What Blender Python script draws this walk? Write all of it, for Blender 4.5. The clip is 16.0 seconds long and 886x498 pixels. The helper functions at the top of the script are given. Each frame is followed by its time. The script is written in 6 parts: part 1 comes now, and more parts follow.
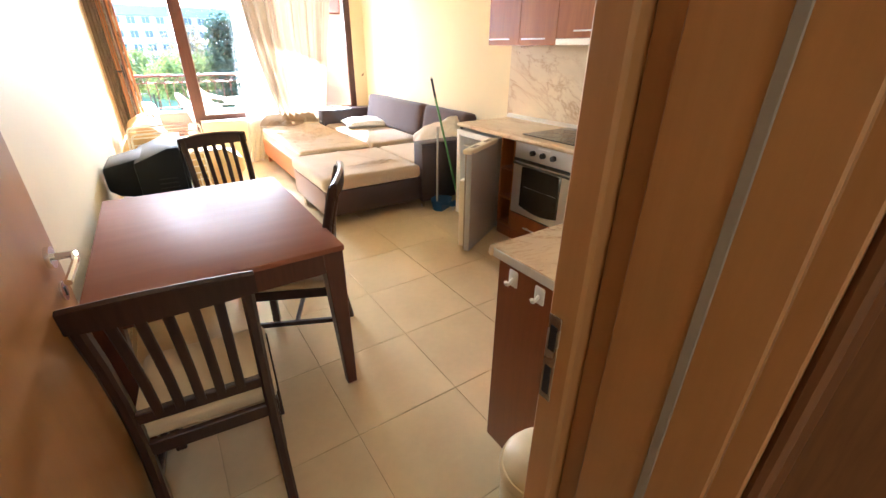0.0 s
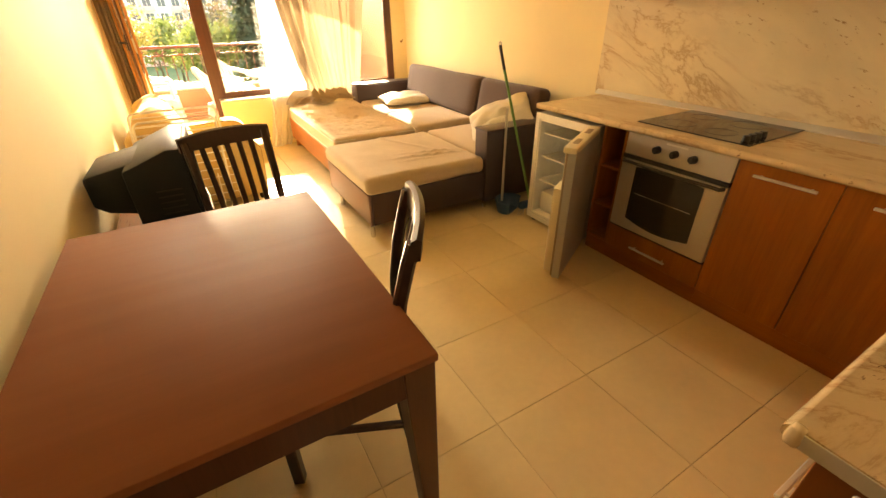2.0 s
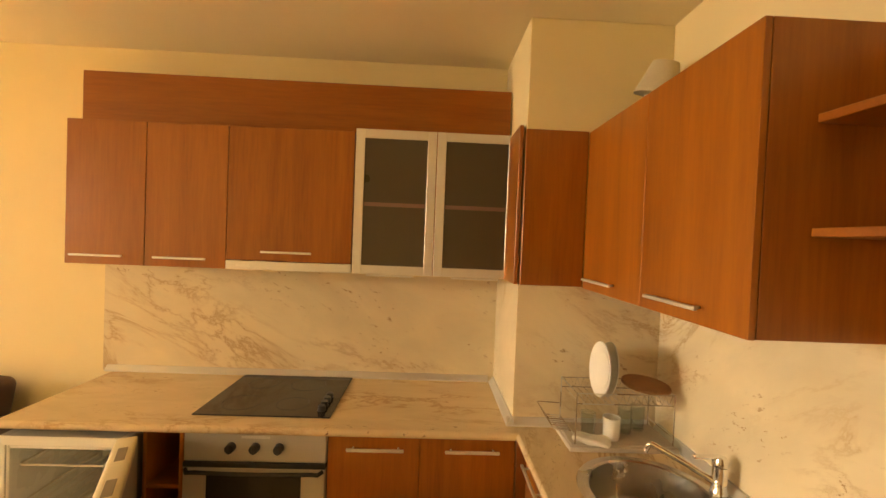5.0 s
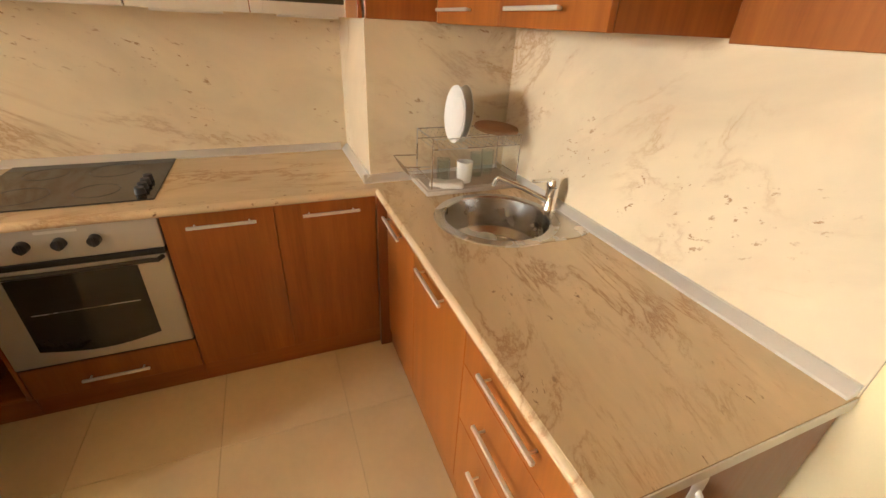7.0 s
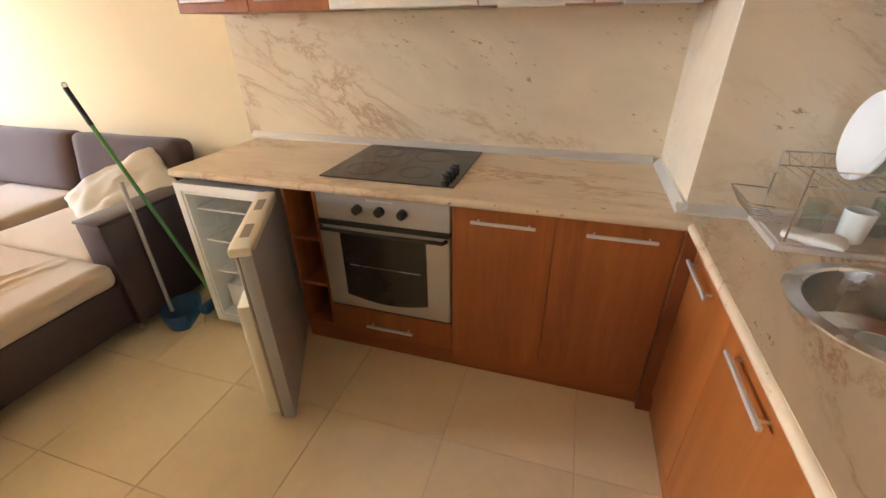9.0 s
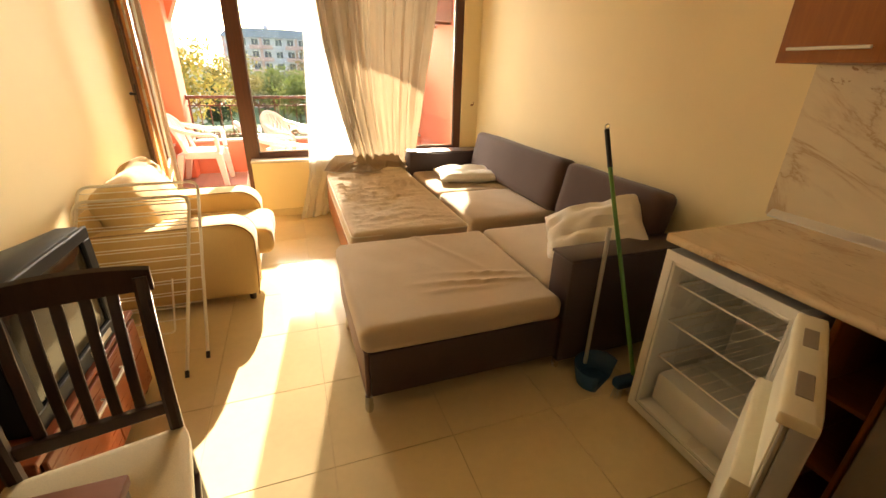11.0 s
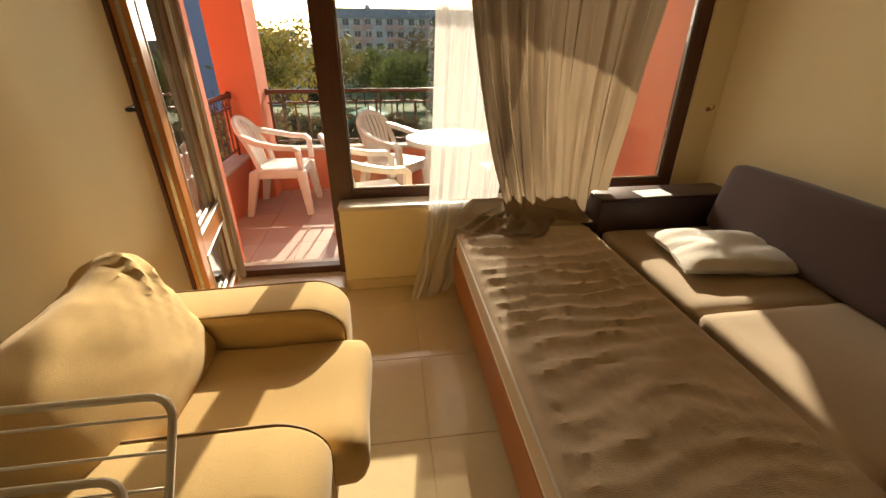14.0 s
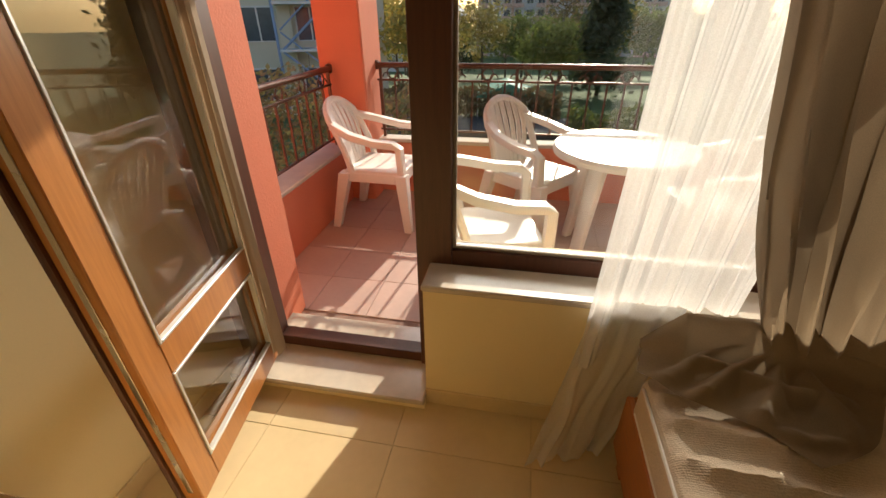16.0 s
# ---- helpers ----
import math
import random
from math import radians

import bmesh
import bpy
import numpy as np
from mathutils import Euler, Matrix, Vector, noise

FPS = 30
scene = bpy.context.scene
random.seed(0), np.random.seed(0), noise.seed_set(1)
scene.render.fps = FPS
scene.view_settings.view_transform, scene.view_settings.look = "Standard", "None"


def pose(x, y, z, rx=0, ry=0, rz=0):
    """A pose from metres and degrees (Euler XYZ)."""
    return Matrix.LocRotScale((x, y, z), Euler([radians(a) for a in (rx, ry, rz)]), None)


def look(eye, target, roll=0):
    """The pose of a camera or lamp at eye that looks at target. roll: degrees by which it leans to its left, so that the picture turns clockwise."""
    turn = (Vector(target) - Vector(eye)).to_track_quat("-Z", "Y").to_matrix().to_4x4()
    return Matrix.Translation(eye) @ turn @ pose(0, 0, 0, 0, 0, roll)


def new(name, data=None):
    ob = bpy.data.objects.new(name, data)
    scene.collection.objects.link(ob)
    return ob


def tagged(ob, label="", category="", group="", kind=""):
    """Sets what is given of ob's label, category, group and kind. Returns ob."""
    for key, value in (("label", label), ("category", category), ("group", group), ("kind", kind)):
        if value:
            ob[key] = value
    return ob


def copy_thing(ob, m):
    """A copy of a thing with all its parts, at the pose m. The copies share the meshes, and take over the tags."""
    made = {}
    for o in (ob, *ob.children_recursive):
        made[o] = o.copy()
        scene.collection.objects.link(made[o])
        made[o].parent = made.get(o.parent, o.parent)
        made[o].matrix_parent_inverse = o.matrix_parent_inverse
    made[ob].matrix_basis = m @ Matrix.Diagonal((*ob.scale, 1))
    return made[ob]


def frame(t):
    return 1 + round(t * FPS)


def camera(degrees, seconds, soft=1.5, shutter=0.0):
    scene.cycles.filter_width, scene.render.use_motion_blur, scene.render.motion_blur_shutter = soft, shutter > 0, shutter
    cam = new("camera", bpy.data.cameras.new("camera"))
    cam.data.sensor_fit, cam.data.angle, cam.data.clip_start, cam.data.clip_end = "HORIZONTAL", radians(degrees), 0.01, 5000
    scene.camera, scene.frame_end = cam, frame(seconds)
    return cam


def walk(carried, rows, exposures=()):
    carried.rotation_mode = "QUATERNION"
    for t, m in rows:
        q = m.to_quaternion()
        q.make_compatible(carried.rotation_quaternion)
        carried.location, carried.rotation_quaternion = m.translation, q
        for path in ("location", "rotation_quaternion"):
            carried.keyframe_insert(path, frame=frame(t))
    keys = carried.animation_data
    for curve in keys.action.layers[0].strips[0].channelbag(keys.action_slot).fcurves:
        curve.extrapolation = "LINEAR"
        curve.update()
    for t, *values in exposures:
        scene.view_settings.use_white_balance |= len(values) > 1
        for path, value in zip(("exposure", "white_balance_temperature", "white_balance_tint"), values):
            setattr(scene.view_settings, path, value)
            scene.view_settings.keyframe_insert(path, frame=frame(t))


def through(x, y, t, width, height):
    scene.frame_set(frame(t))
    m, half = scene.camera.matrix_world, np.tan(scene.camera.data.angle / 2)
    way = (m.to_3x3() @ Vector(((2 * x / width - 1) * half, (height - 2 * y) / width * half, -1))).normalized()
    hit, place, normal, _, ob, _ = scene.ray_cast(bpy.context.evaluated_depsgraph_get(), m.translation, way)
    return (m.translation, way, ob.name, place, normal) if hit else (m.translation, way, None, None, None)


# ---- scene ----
cam = camera(94.2, 16.0)
PATH = [
    (0, (0.407, -0.375, 1.492), (1.408, 1.117, 0.614), 0.4),
    (0.5, (0.402, -0.174, 1.47), (1.194, 1.407, 0.537), -0.6),
    (1, (0.522, 0.081, 1.455), (1.154, 1.718, 0.495), -2.1),
    (1.5, (0.56, 0.299, 1.451), (1.238, 1.908, 0.475), -1.8),
    (2, (0.58, 0.513, 1.453), (1.446, 2.012, 0.451), -0.9),
    (2.5, (0.722, 0.7, 1.444), (1.52, 2.252, 0.466), -2.1),
    (3, (0.821, 0.848, 1.513), (1.476, 2.614, 0.841), -1.7),
    (3.5, (0.819, 1.03, 1.581), (1.67, 2.799, 1.2), 0.1),
    (4, (0.845, 1.146, 1.61), (2.239, 2.553, 1.334), 2.3),
    (4.5, (0.914, 1.075, 1.676), (2.796, 1.736, 1.535), 3.3),
    (5, (0.932, 1.018, 1.701), (2.93, 0.952, 1.659), 2.3),
    (5.2, (0.953, 0.98, 1.725), (2.936, 0.746, 1.621), 1.6),
    (7.5, (1.039, 0.983, 1.448), (2.593, 0.354, 0.358), 1.9),
    (8, (1.06, 0.982, 1.418), (2.659, 0.573, 0.288), -0.0),
    (8.5, (1.181, 0.992, 1.45), (2.864, 1.003, 0.368), -0.5),
    (9, (1.287, 1.01, 1.456), (2.961, 1.54, 0.497), -0.9),
    (9.5, (1.304, 1.041, 1.48), (2.834, 2.01, 0.632), -0.9),
    (10, (1.297, 1.181, 1.483), (2.604, 2.497, 0.735), -0.2),
    (12.3, (1.291, 2.473, 1.418), (1.352, 4.279, 0.561), 0.2),
    (12.5, (1.255, 2.618, 1.412), (1.341, 4.424, 0.557), -0.3),
    (13, (1.255, 2.975, 1.408), (1.314, 4.786, 0.561), -1.2),
    (13.5, (1.234, 3.332, 1.474), (1.307, 5.116, 0.573), -0.4),
    (14, (1.203, 3.698, 1.474), (1.438, 5.474, 0.585), -0.0),
    (14.5, (1.282, 3.993, 1.436), (1.507, 5.776, 0.557), -0.9),
    (15, (1.24, 4.359, 1.435), (1.355, 6.137, 0.527), 0.2),
    (15.5, (1.221, 4.706, 1.388), (1.167, 6.466, 0.441), -0.4),
    (16, (1.171, 4.982, 1.399), (0.846, 6.685, 0.402), -0.5),
]
EXPOSURES = [
    (0, 4.17, 4800, 10), (0.5, 4.07, 5600, 10), (1, 3.92, 7500, 10), (1.5, 3.72, 9000, 10), (2, 3.57, 9200, 10), (2.5, 3.42, 8400, 10), (3, 2.97, 7200, 10), (4, 2.67, 8200, 10), (4.5, 3.32, 9000, 10), (5, 3.67, 9000, 10), (7.5, 3.95, 5100, 10), (8.5, 3.95, 4600, 10), (9, 3.92, 4800, 10), (9.5, 3.82, 5700, 10),
    (10, 3.40, 6400, 10), (12.5, 1.72, 7500, 10), (13.5, 1.12, 7400, 10), (14.5, 0.59, 7200, 10), (15.5, 0.50, 6900, 10), (16, 0.47, 6600, 10),
]
walk(cam, [(t, look(eye, target, roll)) for t, eye, target, roll in PATH], EXPOSURES)


# ---- light ----
SUN_AZ, SUN_EL = 8.3, 24.0          # degrees from +y towards +x, and above the horizon
world = bpy.data.worlds.new("sky_world")
scene.world = world
world.use_nodes = True
wn = world.node_tree.nodes
sky = wn.new("ShaderNodeTexSky")
sky.sky_type = "NISHITA"
sky.sun_disc = False
sky.sun_elevation, sky.sun_rotation = radians(SUN_EL), radians(SUN_AZ)
sky.air_density, sky.dust_density = 1.0, 1.5
wn["Background"].inputs["Strength"].default_value = 0.15
world.node_tree.links.new(sky.outputs["Color"], wn["Background"].inputs["Color"])
sun = new("sun", bpy.data.lights.new("sun", "SUN"))
sun.data.energy, sun.data.angle, sun.data.color = 5.0, radians(0.55), (1.0, 0.9, 0.74)
sa, se = radians(SUN_AZ), radians(SUN_EL)
sun.matrix_world = look((math.sin(sa) * math.cos(se) * 40, math.cos(sa) * math.cos(se) * 40 + 6, math.sin(se) * 40), (0, 6, 0))


# daylight of the sky standing in the arched balcony opening
la = new("balcony_daylight", bpy.data.lights.new("balcony_daylight", "AREA"))
la.data.shape, la.data.size, la.data.size_y = "RECTANGLE", 3.1, 0.95
la.data.spread = radians(115)
la.data.energy, la.data.color = 24, (1.0, 0.94, 0.84)
la.matrix_world = look((1.63, 8.30, 1.98), (1.63, 0, 0.9))
# added fill light behind the entrance, brightens the door end of the room
hl = new("hall_fill_light", bpy.data.lights.new("hall_fill_light", "AREA"))
hl.data.shape, hl.data.size, hl.data.energy, hl.data.color = "DISK", 0.24, 0.7, (1.0, 0.86, 0.66)
hl.matrix_world = look((0.55, -1.45, 2.56), (0.55, -1.40, 0.0))


# ---- materials ----
class Nodes:
    """A material's node tree with short ways to add and link nodes."""

    def __init__(self, name):
        self.m = bpy.data.materials.new(name)
        self.m.use_nodes = True
        self.t = self.m.node_tree
        self.b = self.t.nodes["Principled BSDF"]
        self.out = self.t.nodes["Material Output"]

    def add(self, kind, **inputs):
        n = self.t.nodes.new("ShaderNode" + kind)
        for k, v in inputs.items():
            n.inputs[k.replace("_", " ")].default_value = v
        return n

    def link(self, a, b):
        self.t.links.new(a, b)

    def coords(self, stretch=(1, 1, 1), shift=True):
        tc, mp = self.add("TexCoord"), self.add("Mapping", Scale=stretch)
        self.link(tc.outputs["Object"], mp.inputs["Vector"])
        if shift:
            oi, cx = self.add("ObjectInfo"), self.add("CombineXYZ")
            mu = self.add("Math")
            mu.operation = "MULTIPLY"
            mu.inputs[1].default_value = 37.0
            self.link(oi.outputs["Random"], mu.inputs[0])
            for k in "XYZ":
                self.link(mu.outputs[0], cx.inputs[k])
            self.link(cx.outputs[0], mp.inputs["Location"])
        return mp.outputs["Vector"]

    def noise(self, vec, scale, detail=4.0, rough=0.55, distort=0.0):
        n = self.add("TexNoise", Scale=scale, Detail=detail, Roughness=rough, Distortion=distort)
        self.link(vec, n.inputs["Vector"])
        return n.outputs["Fac"]

    def ramp(self, fac, stops):
        r = self.add("ValToRGB")
        el = r.color_ramp.elements
        while len(el) < len(stops):
            el.new(0.5)
        for e, (p, c) in zip(el, stops):
            e.position, e.color = p, (*c, 1)
        self.link(fac, r.inputs["Fac"])
        return r.outputs["Color"]

    def mix(self, fac, a, b, how="MIX"):
        n = self.t.nodes.new("ShaderNodeMix")
        n.data_type, n.blend_type = "RGBA", how
        for sock, v in ((n.inputs[0], fac), (n.inputs[6], a), (n.inputs[7], b)):
            if isinstance(v, (int, float)):
                sock.default_value = v
            elif isinstance(v, tuple):
                sock.default_value = (*v, 1)
            else:
                self.link(v, sock)
        return n.outputs[2]

    def bump(self, fac, strength, distance=0.002):
        n = self.add("Bump", Strength=strength, Distance=distance)
        self.link(fac, n.inputs["Height"])
        self.link(n.outputs["Normal"], self.b.inputs["Normal"])


def tone(c, k):
    return tuple(min(1.0, v * k) for v in c)


def mat(name, c, rough=0.5, metal=0.0, var=0.12, scale=3.0, fine=70.0, bump=0.12, stretch=(1, 1, 1), rvar=0.12, coat=0.0, dist=0.002, spec=0.5):
    """A surface with variation at two scales, fine relief and uneven gloss."""
    n = Nodes(name)
    v = n.coords(stretch)
    big, small = n.noise(v, scale), n.noise(v, fine, 3.0)
    col = n.ramp(big, [(0.25, tone(c, 1 - var)), (0.75, tone(c, 1 + var))])
    col = n.mix(0.25 * min(1.0, var * 4), col, n.ramp(small, [(0.3, tone(c, 0.75)), (0.7, tone(c, 1.2))]))
    n.link(col, n.b.inputs["Base Color"])
    rr = n.add("MapRange")
    rr.inputs["To Min"].default_value, rr.inputs["To Max"].default_value = max(0.02, rough - rvar), min(1.0, rough + rvar)
    n.link(big, rr.inputs["Value"])
    n.link(rr.outputs[0], n.b.inputs["Roughness"])
    n.b.inputs["Metallic"].default_value = metal
    n.b.inputs["Specular IOR Level"].default_value = spec
    if coat:
        n.b.inputs["Coat Weight"].default_value, n.b.inputs["Coat Roughness"].default_value = coat, 0.12
    n.bump(small, bump, dist)
    return n.m


def wood(name, c, dark, rough=0.35, along="z", scale=1.0, coat=0.0, fine=0.5):
    """Veneer with long grain lines and broader bands."""
    n = Nodes(name)
    st = {"x": (0.6, 9, 9), "y": (9, 0.6, 9), "z": (9, 9, 0.6)}[along]
    v = n.coords(tuple(s * scale for s in st))
    bands, lines = n.noise(v, 1.1, 3.0, 0.5, 0.6), n.noise(v, 9.0, 5.0, 0.65, 0.3)
    col = n.ramp(bands, [(0.3, dark), (0.68, c)])
    col = n.mix(fine, col, n.ramp(lines, [(0.32, tone(dark, 0.85)), (0.62, c)]))
    n.link(col, n.b.inputs["Base Color"])
    rr = n.add("MapRange")
    rr.inputs["To Min"].default_value, rr.inputs["To Max"].default_value = rough - 0.07, rough + 0.1
    n.link(lines, rr.inputs["Value"])
    n.link(rr.outputs[0], n.b.inputs["Roughness"])
    if coat:
        n.b.inputs["Coat Weight"].default_value, n.b.inputs["Coat Roughness"].default_value = coat, 0.15
    n.bump(lines, 0.08, 0.001)
    return n.m


def marble(name, base, vein, speck, rough, stretch=(1, 1, 1), amount=0.75, turn=(0, 0, 0), bare=0.47, broad=1.0):
    """Cream laminate printed with slanted brown veins and speckled clusters."""
    n = Nodes(name)
    tc, m1, m2 = n.add("TexCoord"), n.add("Mapping", Rotation=turn), n.add("Mapping", Scale=stretch)
    n.link(tc.outputs["Object"], m1.inputs["Vector"])
    n.link(m1.outputs["Vector"], m2.inputs["Vector"])
    v = m2.outputs["Vector"]
    cloud = n.noise(v, 1.6, 5.0, 0.6, 0.5)
    w = n.noise(v, 2.0, 8.0, 0.66, 0.55)
    ab = n.add("Math")
    ab.operation = "SUBTRACT"
    ab.inputs[1].default_value = 0.5
    n.link(w, ab.inputs[0])
    a2 = n.add("Math")
    a2.operation = "ABSOLUTE"
    n.link(ab.outputs[0], a2.inputs[0])
    col = n.ramp(cloud, [(0.3, tone(base, 0.86)), (0.7, tone(base, 1.08))])
    veins = n.ramp(a2.outputs[0], [(0.0, (1, 1, 1)), (0.016 * broad, (0.35, 0.35, 0.35)), (0.045 * broad, (0, 0, 0))])
    mask = n.ramp(n.noise(v, 1.15, 3.0), [(bare, (0, 0, 0)), (bare + 0.15, (1, 1, 1))])
    vm = n.mix(1.0, veins, mask, "MULTIPLY")
    vb = n.add("RGBToBW")
    n.link(vm, vb.inputs[0])
    k = n.add("Math")
    k.operation = "MULTIPLY"
    k.inputs[1].default_value = amount
    n.link(vb.outputs[0], k.inputs[0])
    col = n.mix(k.outputs[0], col, vein)
    sp = n.ramp(n.noise(v, 26.0, 3.0, 0.7), [(0.62, (0, 0, 0)), (0.68, (1, 1, 1))])
    sm = n.ramp(n.noise(v, 2.6, 3.0), [(0.54, (0, 0, 0)), (0.64, (1, 1, 1))])
    s2 = n.mix(1.0, sp, sm, "MULTIPLY")
    sb = n.add("RGBToBW")
    n.link(s2, sb.inputs[0])
    col = n.mix(sb.outputs[0], col, speck)
    n.link(col, n.b.inputs["Base Color"])
    n.b.inputs["Roughness"].default_value = rough
    n.bump(n.noise(v, 120.0), 0.04, 0.001)
    return n.m


def cloth(name, c, weave=420.0, var=0.14, through=0.0, clear=0.0, rough=0.9, wrinkle=0.25):
    """Woven cloth; through: light that it lets pass, clear: the open part of a sheer weave."""
    n = Nodes(name)
    v = n.coords()
    big, mid, fine = n.noise(v, 2.4), n.noise(v, 14.0, 5.0, 0.6), n.noise(v, weave, 2.0)
    col = n.ramp(big, [(0.25, tone(c, 1 - var)), (0.75, tone(c, 1 + var))])
    col = n.mix(0.2, col, n.ramp(fine, [(0.35, tone(c, 0.6)), (0.65, tone(c, 1.25))]))
    n.link(col, n.b.inputs["Base Color"])
    n.b.inputs["Roughness"].default_value = rough
    n.b.inputs["Specular IOR Level"].default_value = 0.25
    n.b.inputs["Sheen Weight"].default_value = 0.15
    h = n.mix(0.35, mid, fine)
    n.bump(h, wrinkle, 0.006)
    last = n.b.outputs[0]
    if through:
        tr = n.add("BsdfTranslucent")
        n.link(col, tr.inputs["Color"])
        mx = n.add("MixShader")
        mx.inputs[0].default_value = through
        n.link(last, mx.inputs[1])
        n.link(tr.outputs[0], mx.inputs[2])
        last = mx.outputs[0]
    if clear:
        tp, mx = n.add("BsdfTransparent"), n.add("MixShader")
        mx.inputs[0].default_value = clear
        n.link(last, mx.inputs[1])
        n.link(tp.outputs[0], mx.inputs[2])
        last = mx.outputs[0]
    n.link(last, n.out.inputs["Surface"])
    return n.m


def ribbed(m, scale, strength):
    """Adds fine woven ribs across y to a cloth."""
    nt = m.node_tree
    tc, wv, bp = nt.nodes.new("ShaderNodeTexCoord"), nt.nodes.new("ShaderNodeTexWave"), nt.nodes.new("ShaderNodeBump")
    wv.bands_direction = "Y"
    wv.inputs["Scale"].default_value, wv.inputs["Distortion"].default_value, wv.inputs["Detail Scale"].default_value = scale, 1.2, 3.0
    nt.links.new(tc.outputs["Object"], wv.inputs["Vector"])
    nt.links.new(wv.outputs["Fac"], bp.inputs["Height"])
    bp.inputs["Strength"].default_value, bp.inputs["Distance"].default_value = strength, 0.003
    pb = nt.nodes["Principled BSDF"]
    old = pb.inputs["Normal"].links[0].from_node
    nt.links.new(old.outputs["Normal"], bp.inputs["Normal"])
    nt.links.new(bp.outputs["Normal"], pb.inputs["Normal"])


def glass(name, tint=(0.90, 0.92, 0.91), rough=0.0):
    """A pane: mostly clear, with mirror gloss that grows at a slant."""
    n = Nodes(name)
    tp, gl, fr, mx = n.add("BsdfTransparent"), n.add("BsdfGlossy"), n.add("LayerWeight", Blend=0.5), n.add("MixShader")
    tp.inputs["Color"].default_value = (*tint, 1)
    gl.inputs["Roughness"].default_value = rough
    pw, ad = n.add("Math"), n.add("Math")
    pw.operation, ad.operation = "POWER", "MULTIPLY_ADD"
    pw.inputs[1].default_value, ad.inputs[1].default_value, ad.inputs[2].default_value = 3.0, 0.85, 0.06
    n.link(fr.outputs["Facing"], pw.inputs[0])
    n.link(pw.outputs[0], ad.inputs[0])
    n.link(ad.outputs[0], mx.inputs[0])
    n.link(tp.outputs[0], mx.inputs[1])
    n.link(gl.outputs[0], mx.inputs[2])
    n.link(mx.outputs[0], n.out.inputs["Surface"])
    return n.m


def leafy(name, a, b):
    """Leaves of mixed colour, clump by clump."""
    n = Nodes(name)
    g = n.add("NewGeometry")
    col = n.ramp(g.outputs["Random Per Island"], [(0.0, a), (1.0, b)])
    n.link(col, n.b.inputs["Base Color"])
    n.b.inputs["Roughness"].default_value = 0.6
    tr, mx = n.add("BsdfTranslucent"), n.add("MixShader")
    n.link(col, tr.inputs["Color"])
    mx.inputs[0].default_value = 0.35
    n.link(n.b.outputs[0], mx.inputs[1])
    n.link(tr.outputs[0], mx.inputs[2])
    n.link(mx.outputs[0], n.out.inputs["Surface"])
    return n.m


